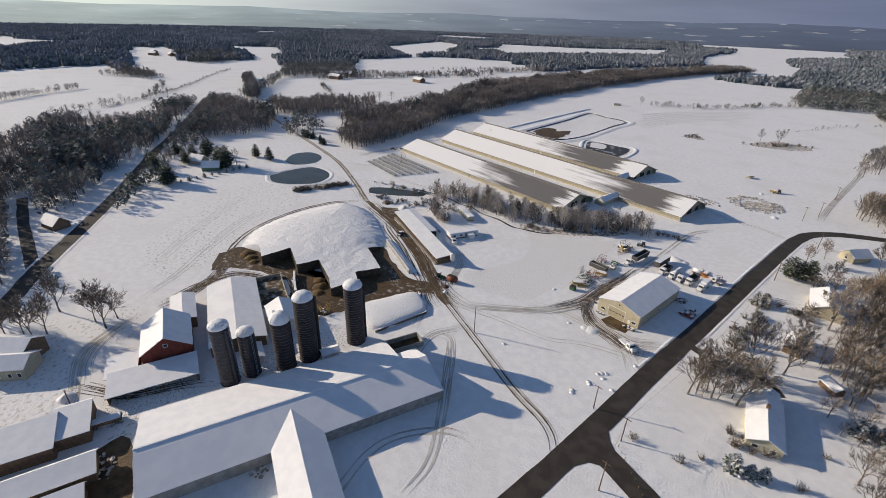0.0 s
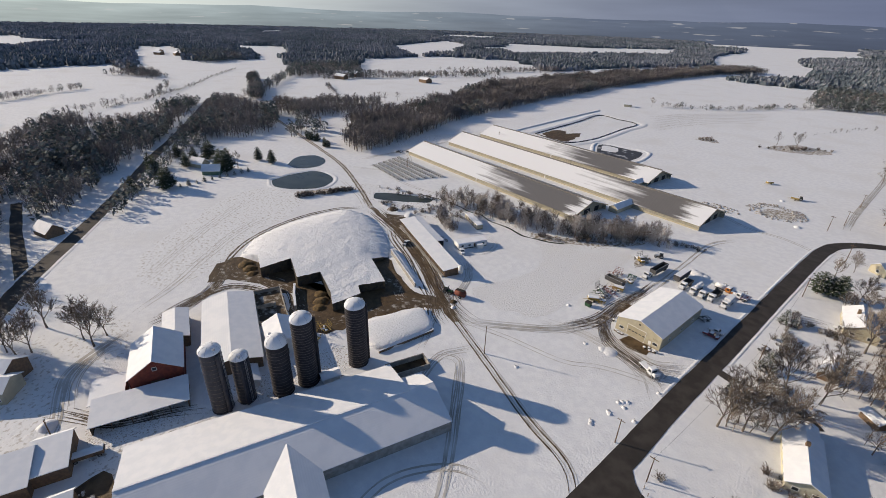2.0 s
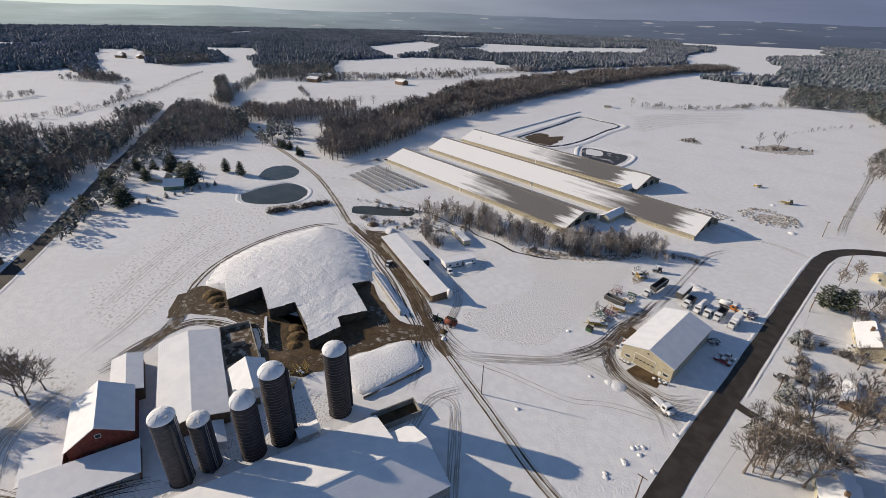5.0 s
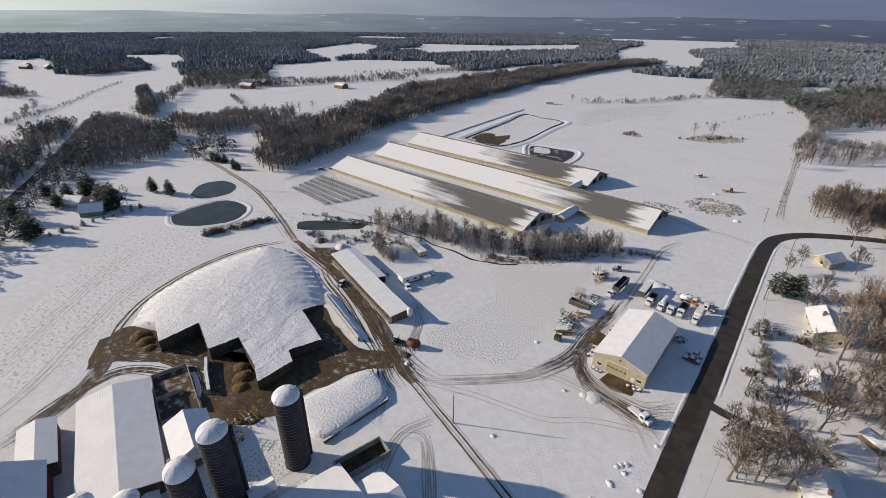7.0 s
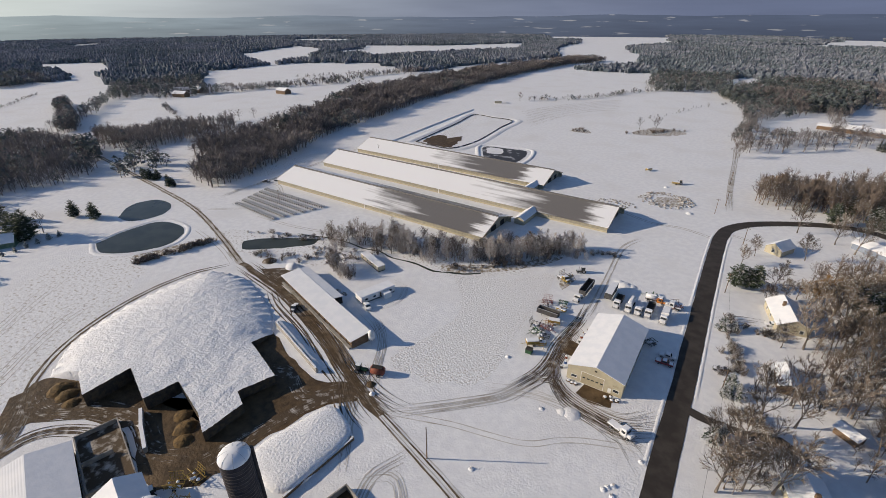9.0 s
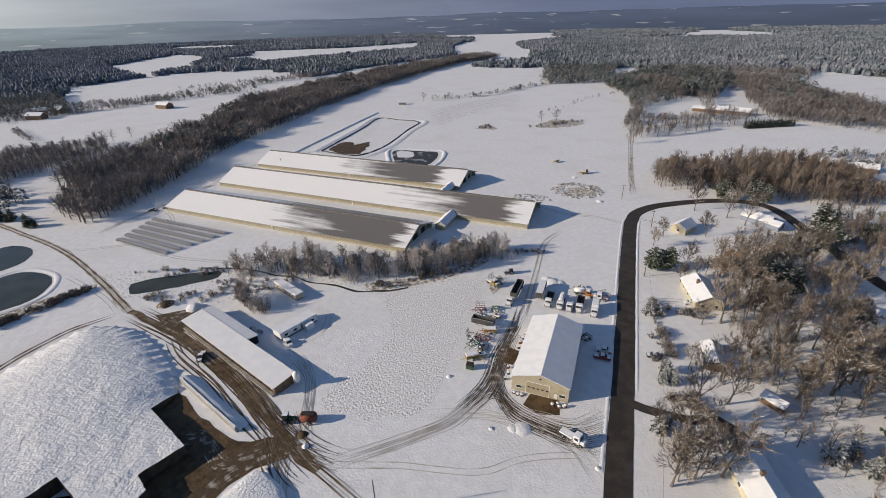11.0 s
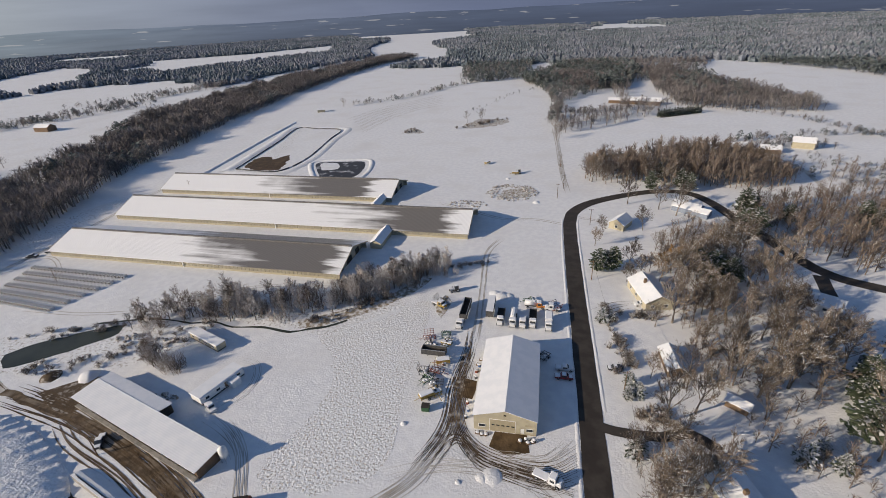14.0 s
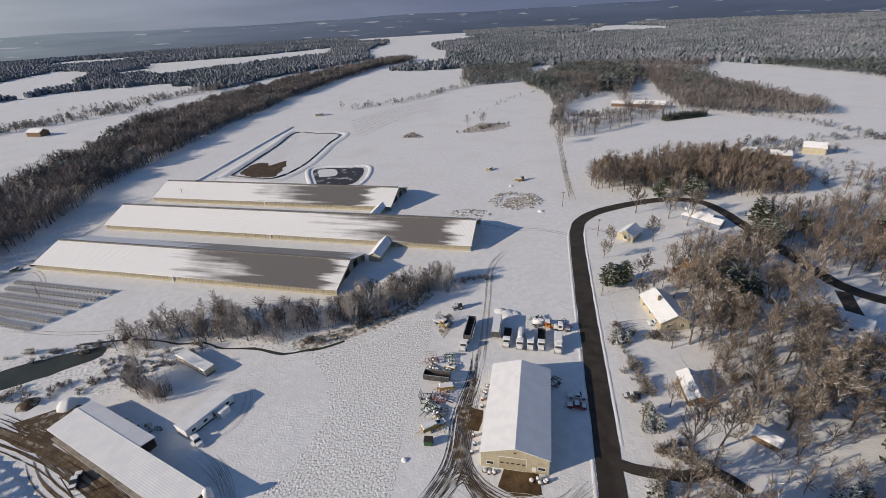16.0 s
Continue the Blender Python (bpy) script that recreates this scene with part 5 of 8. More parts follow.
building("field_shed", 77, 240, 20, 10, 6, 2.6, 4.0, WOOD_BROWN, SNOW_ROOF, "low brown field shed near bare trees", "shed")
building("field_shed", -260, 432, 30, 9, 6, 3, 4.4, CREAM, SNOW_ROOF, "lone small shed in the big field", "shed")
# houses past the ponds
for x, y, rz, wl in ((-280, -72, 30, CREAM), (-259, -69, 60, GREEN_PAINT), (-205, -156, 25, WOOD_BROWN)):
    h = building("cabin", x, y, rz, 11, 7.5, 3.0, 6.2, wl, SNOW_ROOF, "small cabin with a steep snowy roof among pines", "house")
    opening(h, "window", -5.5, 0, 1.1, 1.2, 1.2, "x-")
for x, y, rz in ((-655, 230, 20), (-690, 250, 60), (-676, 268, 0), (-1190, 60, 30), (-1160, 90, 0), (-1240, 70, 10), (-560, 330, 0)):
    building("far_farmstead", x, y, rz, 20, 11, 5, 8, WOOD_BROWN, SNOW_ROOF, "far farm building with snowy roof among fields", "building")
# ---- trees ----
class Soup:
    """Triangles gathered for one mesh."""

    def __init__(self):
        self.v, self.f, self.m = [], [], []

    def tri(self, a, b, c, mi=0):
        n = len(self.v)
        self.v += [tuple(a), tuple(b), tuple(c)]
        self.f.append((n, n + 1, n + 2))
        self.m.append(mi)

    def stick(self, a, b, ra, rb, mi=0, n=3):
        a, b = Vector(a), Vector(b)
        d = (b - a)
        if d.length < 1e-5:
            return
        d.normalize()
        s = d.orthogonal().normalized()
        t = d.cross(s)
        k0 = len(self.v)
        for k in range(n):
            c = s * math.cos(k * math.tau / n) + t * math.sin(k * math.tau / n)
            self.v.append(tuple(a + c * ra))
        for k in range(n):
            c = s * math.cos(k * math.tau / n) + t * math.sin(k * math.tau / n)
            self.v.append(tuple(b + c * rb))
        for k in range(n):
            i, j = k0 + k, k0 + (k + 1) % n
            self.f += [(i, j, j + n), (i, j + n, i + n)]
            self.m += [mi, mi]

    def mesh(self, name, mats):
        me = bpy.data.meshes.new(name)
        me.from_pydata(self.v, [], self.f)
        for m in mats:
            me.materials.append(m)
        me.polygons.foreach_set("material_index", self.m)
        me.update()
        return me


def around(d, angle, spin):
    d = Vector(d).normalized()
    s = d.orthogonal().normalized()
    s.rotate(Matrix.Rotation(spin, 3, d))
    return (d * math.cos(angle) + s * math.sin(angle)).normalized()


def bare_tree(seed, h, limbs=7, spread=0.75, snow=0.2, twig_mat=None, fine=3, twig=0.045, droop=0.0, low=0.24):
    """A trunk that forks into limbs, branches and fine twigs: trunk and crown meshes."""
    rnd = random.Random(seed)
    trunk, crown = Soup(), Soup()
    r0 = h * 0.014 + 0.04
    pts = [Vector((0, 0, 0))]
    d = Vector((rnd.uniform(-0.08, 0.08), rnd.uniform(-0.08, 0.08), 1)).normalized()
    n = 6
    for k in range(n):
        pts.append(pts[-1] + d * h * 0.78 / n)
        d = (d + Vector((rnd.uniform(-0.14, 0.14), rnd.uniform(-0.14, 0.14), 0.05))).normalized()
    for k in range(n):
        trunk.stick(pts[k], pts[k + 1], r0 * (1.25 if k == 0 else 1 - k / (n + 0.5)), r0 * (1 - (k + 1) / (n + 0.5)), 0, 6)

    def twigs(p, d, L, w):
        for _ in range(fine):
            e = around(d, rnd.uniform(0.2, 0.9), rnd.uniform(0, math.tau))
            e.z += 0.12 - droop
            q = p + d * L * rnd.uniform(0.2, 1.0)
            tip = q + e.normalized() * L * rnd.uniform(0.6, 1.1)
            s = e.orthogonal().normalized() * w
            crown.tri(q - s, q + s, tip, 1 if rnd.random() < snow else 0)

    for i in range(limbs):
        f = low + (1 - low) * (i + rnd.random() * 0.6) / limbs
        k = min(n - 1, int(f * n))
        p = pts[k].lerp(pts[k + 1], f * n - k if f < 1 else 1.0)
        L = h * spread * (0.62 - 0.36 * f) * rnd.uniform(0.8, 1.2)
        dd = around((0, 0, 1), rnd.uniform(0.65, 1.1) - 0.6 * f, i * 2.4 + rnd.uniform(-0.4, 0.4))
        r1 = r0 * (0.55 - 0.3 * f)
        m1 = p + dd * L * 0.5
        dd2 = (dd + Vector((0, 0, 0.35 - droop))).normalized()
        e1 = m1 + dd2 * L * 0.6
        crown.stick(p, m1, r1, r1 * 0.7, 0, 4)
        crown.stick(m1, e1, r1 * 0.7, r1 * 0.25, 0, 3)
        for j in range(5):
            g = 0.25 + 0.75 * (j + rnd.random() * 0.5) / 5
            q = p.lerp(m1, g * 2) if g < 0.5 else m1.lerp(e1, g * 2 - 1)
            b = around(dd2 if g > 0.5 else dd, rnd.uniform(0.45, 0.95), rnd.uniform(0, math.tau))
            b = (b + Vector((0, 0, 0.25 - droop))).normalized()
            Lb = L * rnd.uniform(0.35, 0.6) * (1.15 - 0.5 * g)
            eb = q + b * Lb
            crown.stick(q, eb, r1 * 0.4, 0.025, 1 if rnd.random() < snow * 0.6 else 0, 3)
            for k2 in range(4):
                c = around(b, rnd.uniform(0.35, 0.85), rnd.uniform(0, math.tau))
                c = (c + Vector((0, 0, 0.2 - droop))).normalized()
                qc = q.lerp(eb, 0.25 + 0.75 * (k2 + rnd.random() * 0.5) / 4)
                Lc = Lb * rnd.uniform(0.4, 0.7)
                s = c.orthogonal().normalized() * twig * 1.3
                crown.tri(qc - s, qc + s, qc + c * Lc, 1 if rnd.random() < snow else 0)
                twigs(qc, c, Lc, twig)
    return trunk.mesh("trunk", [BARK]), crown.mesh("crown", [twig_mat or TWIG, SNOW_TWIG])


def conifer(seed, h, width=0.34, snow=0.3, bare=0.12, power=0.75):
    """A conifer of drooping boughs made of small needle clumps."""
    rnd = random.Random(seed)
    trunk, crown = Soup(), Soup()
    trunk.stick((0, 0, 0), (0, 0, h * 0.97), h * 0.016 + 0.04, 0.02, 0, 6)
    z = h * bare
    while z < h * 0.98:
        f = (z - h * bare) / (h * (1 - bare))
        L = h * width * (1 - f) ** power * min(1.0, 0.55 + 2.2 * f) * rnd.uniform(0.75, 1.1) + 0.15
        m = 9 if f < 0.7 else 6
        a0 = rnd.uniform(0, math.tau)
        for k in range(m):
            a = a0 + k * math.tau / m + rnd.uniform(-0.3, 0.3)
            d = Vector((math.cos(a), math.sin(a), 0.12 - 0.3 * (1 - f)))
            s = Vector((-math.sin(a), math.cos(a), 0))
            Lk = L * rnd.uniform(0.7, 1.15)
            p = Vector((0, 0, z + rnd.uniform(-0.2, 0.2)))
            for j in range(6):
                g = (j + 0.8) / 6
                q = p + d * Lk * g + Vector((0, 0, 0.25 * Lk * g * g * (1 if rnd.random() < 0.5 else 0.4)))
                w = Lk * (0.2 - 0.1 * g) + 0.14
                for side in (-1, 1):
                    tip = q + d * Lk * 0.16 + s * side * w * 1.3 + Vector((0, 0, rnd.uniform(-0.25, 0.1) * w * 1.5))
                    up = Vector((0, 0, rnd.uniform(0.1, 0.4) * w))
                    crown.tri(q - d * Lk * 0.16, tip, q + d * Lk * 0.2 + up, 1 if rnd.random() < snow else 0)
        z += h * 0.04 * rnd.uniform(0.8, 1.2) + 0.12
    return trunk.mesh("trunk", [BARK]), crown.mesh("crown", [NEEDLE, SNOW_TWIG])


def bush(seed, h, snow=0.25, mat_=None):
    rnd = random.Random(seed)
    crown = Soup()
    for i in range(26):
        d = around((0, 0, 1), rnd.uniform(0.1, 1.0), rnd.uniform(0, math.tau))
        p = Vector((rnd.uniform(-0.3, 0.3) * h, rnd.uniform(-0.3, 0.3) * h, 0))
        e = p + d * h * rnd.uniform(0.6, 1.1)
        crown.stick(p, e, 0.04, 0.015, 0, 3)
        for j in range(9):
            q = p.lerp(e, rnd.uniform(0.3, 1.0))
            c = around(d, rnd.uniform(0.3, 1.0), rnd.uniform(0, math.tau))
            s = c.orthogonal().normalized() * 0.05
            crown.tri(q - s, q + s, q + c * h * rnd.uniform(0.2, 0.4), 1 if rnd.random() < snow else 0)
    return crown.mesh("crown", [mat_ or TWIG, SNOW_TWIG])


def shoots(seed, h, mat_):
    """A many-stemmed thicket shrub: thin upright shoots with short twigs."""
    rnd = random.Random(seed)
    crown = Soup()
    for i in range(24):
        d = around((0, 0, 1), rnd.uniform(0.02, 0.42), rnd.uniform(0, math.tau))
        p = Vector((rnd.uniform(-0.25, 0.25) * h, rnd.uniform(-0.25, 0.25) * h, 0))
        e = p + d * h * rnd.uniform(0.55, 1.05)
        crown.stick(p, e, 0.055, 0.02, 0, 3)
        for j in range(12):
            q = p.lerp(e, rnd.uniform(0.25, 1.0))
            c = around(d, rnd.uniform(0.25, 0.8), rnd.uniform(0, math.tau))
            s = c.orthogonal().normalized() * 0.045
            crown.tri(q - s, q + s, q + c * h * rnd.uniform(0.1, 0.24), 1 if rnd.random() < 0.12 else 0)
    return crown.mesh("crown", [mat_, SNOW_TWIG])


def tree_proto(name, meshes, label, category, group):
    t = thing(name, pose(0, 0, 0), label, category, group)
    for me in meshes:
        o = new(me.name, me)
        o.parent = t
    return t


def plant(protos, spots, rnd, lo=0.8, hi=1.2):
    """Sets the first of each kind and copies the rest at the spots."""
    for i, (x, y) in enumerate(spots):
        src = protos[i % len(protos)]
        s = rnd.uniform(lo, hi)
        m = pose(x, y, 0, 0, 0, rnd.uniform(0, 360))
        if not src.get("set"):
            src["set"] = 1
            src.matrix_basis = m @ Matrix.Diagonal((s, s, s, 1))
            src["size0"] = s
            continue
        c = copy_thing(src, m)
        c.scale = (s, s, s * rnd.uniform(0.92, 1.08))
    return protos


def in_poly(x, y, poly):
    c = False
    j = len(poly) - 1
    for i in range(len(poly)):
        (xa, ya), (xb, yb) = poly[i], poly[j]
        if (ya > y) != (yb > y) and x < (xb - xa) * (y - ya) / (yb - ya) + xa:
            c = not c
        j = i
    return c


def scatter(poly, n, rnd, gap=2.0, avoid=()):
    xs, ys = [p[0] for p in poly], [p[1] for p in poly]
    out = []
    tries = 0
    while len(out) < n and tries < n * 60:
        tries += 1
        x, y = rnd.uniform(min(xs), max(xs)), rnd.uniform(min(ys), max(ys))
        if in_poly(x, y, poly) and all((x - a) ** 2 + (y - b) ** 2 > gap * gap for a, b in out) and all((x - a) ** 2 + (y - b) ** 2 > r * r for a, b, r in avoid):
            out.append((x, y))
    return out


def along(pts, n, side, rnd):
    line = smooth_line(pts, 1.0)
    return [(p.x + rnd.uniform(-side, side), p.y + rnd.uniform(-side, side)) for p in (line[int(rnd.random() * (len(line) - 1))] for _ in range(n))]


rt = random.Random(11)
HOUSES = [(61.8, -13.6, 11), (54.8, 72.4, 11), (55.6, 34.5, 7), (69.5, 20, 5), (51, 136.5, 8), (86.5, 160, 10), (92.5, 154, 6), (110.5, 76, 11), (112.5, 45, 5), (59.5, -1.2, 4), (146, 283, 13), (165, 277, 13), (77, 240, 7)]
ROADPTS = [(p.x, p.y, 7.0) for p in smooth_line(MAIN_ROAD, 6)] + [(p.x, p.y, 7) for p in smooth_line([(121.5, 98), (118.5, 84)], 4)]
grey = [tree_proto("bare_tree", bare_tree(20 + k, 14.5, 12, 0.85, 0.1, None, 7, 0.048), "tall bare deciduous tree with grey-brown twigs", "tree", "bare trees by the houses") for k in range(4)]
red = [tree_proto("bare_tree", bare_tree(40 + k, 14.0, 10, 0.62, 0.05, TWIG_RED, 5, 0.06), "slender bare tree with reddish-brown twigs", "tree", "bare trees in the woods") for k in range(4)]
frost = [tree_proto("frosted_tree", bare_tree(60 + k, 10.5, 12, 0.72, 0.14, TWIG_RED if k == 3 else TWIG_FROST, 5, 0.036, 0.0, 0.12), "bare creekside tree with frosted twigs", "tree", "trees along the creek") for k in range(4)]
pines = [tree_proto("pine_tree", conifer(80 + k, 12, 0.40, 0.2, 0.14, 0.42), "dark green pine with snow on its boughs", "tree", "pines by the houses") for k in range(3)]
snowy = [tree_proto("spruce_tree", conifer(90 + k, 7, 0.42, 0.6, 0.03), "snow-laden spruce with white drooping boughs", "tree", "snowy spruces") for k in range(2)]
bushes = [tree_proto("shrub", [bush(100 + k, 2.0, 0.4, TWIG)], "bare shrub dusted with snow", "shrub", "shrubs in the snow") for k in range(3)]
brown = [tree_proto("shrub", [bush(110 + k, 2.0, 0.1, TWIG_RED)], "brown bare shrub above the snow", "shrub", "shrubs in the snow") for k in range(2)]

EAST = [(61, 133), (58, 167), (49, 199), (41, 203), (76, 204), (84, 195), (73, 161), (80, 153), (60, 83), (60, 57), (72, 69), (78, 63), (81, 54), (89, 47), (100, 65), (58, 16), (50, 11), (51, -6), (44, -13), (76, 25), (72, 34), (85, 30), (101, 45), (107, 53), (43, -17), (48, -13), (57, 25), (75, 17), (54, -10), (47, 0)]
E2 = [(64, 84), (80, 104), (94, 125), (112, 104), (104, 82), (104, 43), (86, 25), (72, 24), (66, 41)]
E1 = [(37, 203), (38, 224), (50, 238), (72, 244), (90, 262), (112, 270), (136, 262), (150, 240), (152, 205), (128, 196), (104, 199), (78, 200)]
E3 = [(112, 160), (160, 190), (190, 170), (170, 110), (138, 100), (122, 118), (118, 140)]
E4 = [(86, 25), (104, 41), (122, 60), (165, 66), (170, -20), (110, -34), (96, -8)]
E5 = [(124, 195), (165, 190), (200, 172), (250, 225), (200, 250), (165, 245)]
plant(grey, EAST + scatter(E4, 26, rt, 6.0, HOUSES) + scatter(E2, 42, rt, 4.0, HOUSES + ROADPTS), rt, 0.85, 1.3)
E0 = [(37.5, -8), (60, -8), (64, 60), (66, 100), (60, 128), (34, 128), (34, 60)]
E6 = [(60, -34), (86, -10), (110, -34), (118, -70), (90, -62)]
plant(grey, scatter(E0, 10, rt, 7, HOUSES + ROADPTS) + [(44.5, -15), (46, -11), (49.5, -12), (52, -8), (55, -5.5), (57.5, 24), (50, 84), (54, 88), (58, 92), (62, 96), (50, 95)], rt, 0.5, 0.85)
plant(grey, scatter(E6, 6, rt, 8, HOUSES), rt, 0.5, 0.9)
plant(red, scatter(E1, 120, rt, 3.0, HOUSES + ROADPTS) + scatter(E2, 12, rt, 4, HOUSES + ROADPTS) + scatter(E3, 24, rt, 4, HOUSES + ROADPTS), rt, 0.75, 1.15)
CREEK = [(-131, 27), (-110, 37), (-79, 42), (-60, 54), (-43, 64), (-33, 80), (-23, 84)]
sprout = [tree_proto("thicket_shrub", [shoots(190 + k, 6.5, TWIG_RED if k % 2 else TWIG_FROST)], "many-stemmed bare shrub in the creek thicket", "shrub", "shrubs along the creek") for k in range(4)]
plant(sprout, along([(-112, 9), (-103, 5), (-97, 6)], 12, 1.6, rt) + along(CREEK, 55, 6.0, rt) + along(CREEK[3:], 18, 4.0, rt), rt, 0.6, 1.15)
plant(frost, along(CREEK, 135, 6.5, rt) + along([(-118, 14), (-104, 4)], 7, 2.5, rt) + along([(-36, 72), (-48, 70), (-62, 60)], 10, 3, rt), rt, 0.65, 1.15)
plant(pines, [(37.5, 89.6), (43.7, 92.5), (41, 91), (80.4, 89.4), (84, 93), (86, 86), (78, 95), (73, 190), (94, 190), (90, 194), (114, 164), (118, 160), (112, 157), (110, 134), (106, 138), (129, 150), (162, 153), (104, 32), (107, 36), (101, 27), (112, 28), (118, 36), (96, 15), (80, 206), (165, 148)], rt, 0.75, 1.15)
plant(snowy, [(41.9, 23.1), (44, 19.6), (41, 18), (40.1, -1.2), (42, 1), (81.2, 6.7), (84, 8), (79, 4), (86, 3), (65.5, -33), (62, -35), (68, -31), (105, 102.5), (108, 106), (88, 96), (36.6, 54), (40, 55)], rt, 0.6, 1.0)
plant(bushes, [(36.2, 53), (38, 57), (40, 37), (40, 44), (39, 49), (41, 31), (38, 40), (41.7, -45.5), (52.8, -42.6), (56, -37), (37.5, 60), (43, 59), (47, 58), (39, 28), (76, -11), (83, 6), (-114, 10), (-110, 7), (-116, 12)] + along([(-150, -4), (-130, 4), (-112, 20), (-100, 26)], 40, 5, rt) + along([(-172, 10), (-150, 18), (-136, 28)], 22, 3, rt) + along([(-23, 84), (-14, 88), (-8, 90)], 14, 1.5, rt), rt, 0.5, 1.2)
plant(bushes, along([(39, 62), (40, 52), (42, 40), (45, 30)], 40, 1.6, rt) + along([(45, 60), (54, 58)], 12, 1.6, rt) + along([(44, 12), (50, 11), (55, 8)], 12, 1.4, rt) + scatter(E6, 14, rt, 3.0, HOUSES), rt, 0.6, 1.3)
plant(brown, along([(42, 12), (50, 14)], 9, 1.5, rt) + along([(-66, 36), (-40, 60)], 14, 3, rt) + along([(-70, 352), (-50, 372), (-34, 384)], 26, 6, rt) + scatter([(-123, 328), (-120, 346), (-105, 330)], 9, rt, 2) + along([(60, -20), (58, -26), (66, -22)], 8, 1.5, rt) + along([(-187, -40), (-183, -24), (-180, -7)], 80, 1.6, rt) + scatter(E2, 22, rt, 2, HOUSES + ROADPTS) + scatter(E3, 26, rt, 2, HOUSES + ROADPTS), rt, 0.5, 1.4)
yard = [tree_proto("yard_tree", bare_tree(130 + k, 15, 13, 0.85, 0.1, None, 8, 0.05), "large bare tree with a wide grey crown", "tree", "bare trees past the red barn") for k in range(2)]
plant(yard, [(-95.7, -147.4), (-99.7, -143.5), (-102, -149.7), (-110, -173.5), (-108, -169), (-103.5, -163), (-116.5, -159), (-103, -166.5), (-118, -175), (-126, -179)], rt, 0.8, 1.15)
lone = [tree_proto("lone_tree", bare_tree(140, 11, 8, 0.8, 0.1), "lone bare tree standing in the snowfield", "tree", "lone field trees")]
plant(lone, [(-244, 462), (-56, 378), (-70, 372), (20, 312), (18, 306), (24, 330), (-262, -52), (16, 340)], rt, 0.8, 1.3)
gold = [tree_proto("oak_tree", bare_tree(150, 12, 10, 0.8, 0.0, ORANGE_LEAF, 7, 0.09), "oak still holding orange-brown leaves", "tree", "oaks by the bend")]
plant(gold, [(44, 232), (48, 236), (66, 92), (62, 88)], rt, 0.8, 1.1)
hedge = [tree_proto("clipped_spruce", conifer(160, 8, 0.3, 0.15, 0.02), "dark spruce in a dense row", "tree", "row of dark spruces")]
plant(hedge, [(114 + k * 2.6, 394 + k * 1.45) for k in range(16)] + [(112 + k * 2.6, 398 + k * 1.45) for k in range(16)], rt, 0.8, 1.0)
cabin_pines = [tree_proto("pine_tree", conifer(170, 15, 0.36, 0.12, 0.08, 0.5), "broad dark pine beside the cabins", "tree", "pines by the cabins")]
plant(cabin_pines, [(-289, -73), (-293, -64), (-283, -80), (-262, -58), (-266, -62), (-258, -61), (-243, -100), (-246, -97), (-250, -116), (-275, -100), (-296, -100), (-273, -34), (-260, -29), (-300, -60), (-310, -80)], rt, 0.6, 1.0)
plant(snowy, [(-242 - k * 0.9, -92 + k * 4.8) for k in range(10)] + [(-241 - k * 2, -122 + k * 1.6) for k in range(8)], rt, 0.35, 0.6)
plant(cabin_pines, along([(-330, 25), (-300, 24), (-275, 22)], 12, 3, rt), rt, 0.35, 0.5)


# ---- woods, far and wide ----
def woods_mesh(name, spots, protos, rnd, mats, label):
    """Joins scaled, turned copies of small tree shapes at the spots (x, y, height, kind, width)."""
    V, F, M = [], [], []
    base = 0
    groups = {}
    for s in spots:
        groups.setdefault(s[3], []).append(s)
    for kind, items in groups.items():
        shapes = protos[kind]
        for si, (v, f, m) in enumerate(shapes):
            sub = items[si::len(shapes)]
            if not sub:
                continue
            a = np.array([rnd.uniform(0, math.tau) for _ in sub])
            h = np.array([q[2] for q in sub])
            w = np.array([q[4] for q in sub])
            c, s2 = np.cos(a)[:, None], np.sin(a)[:, None]
            x = (v[None, :, 0] * c - v[None, :, 1] * s2) * w[:, None] + np.array([q[0] for q in sub])[:, None]
            y = (v[None, :, 0] * s2 + v[None, :, 1] * c) * w[:, None] + np.array([q[1] for q in sub])[:, None]
            z = v[None, :, 2] * h[:, None]
            V.append(np.stack([x, y, z], -1).reshape(-1, 3))
            F.append((f[None] + (np.arange(len(sub)) * len(v))[:, None, None] + base).reshape(-1, 3))
            M.append(np.tile(m, len(sub)))
            base += len(sub) * len(v)
    V, F, M = np.concatenate(V), np.concatenate(F), np.concatenate(M)
    me = bpy.data.meshes.new(name)
    me.vertices.add(len(V))
    me.vertices.foreach_set("co", V.astype(np.float32).ravel())
    me.loops.add(len(F) * 3)
    me.loops.foreach_set("vertex_index", F.astype(np.int32).ravel())
    me.polygons.add(len(F))
    me.polygons.foreach_set("loop_start", np.arange(0, len(F) * 3, 3, dtype=np.int32))
    me.polygons.foreach_set("material_index", M.astype(np.int32))
    for m in mats:
        me.materials.append(m)
    me.update(calc_edges=True)
    return tagged(new(name, me), label, "woods", "", "stuff")


def as_arrays(soup):
    return np.array(soup.v), np.array(soup.f), np.array(soup.m)


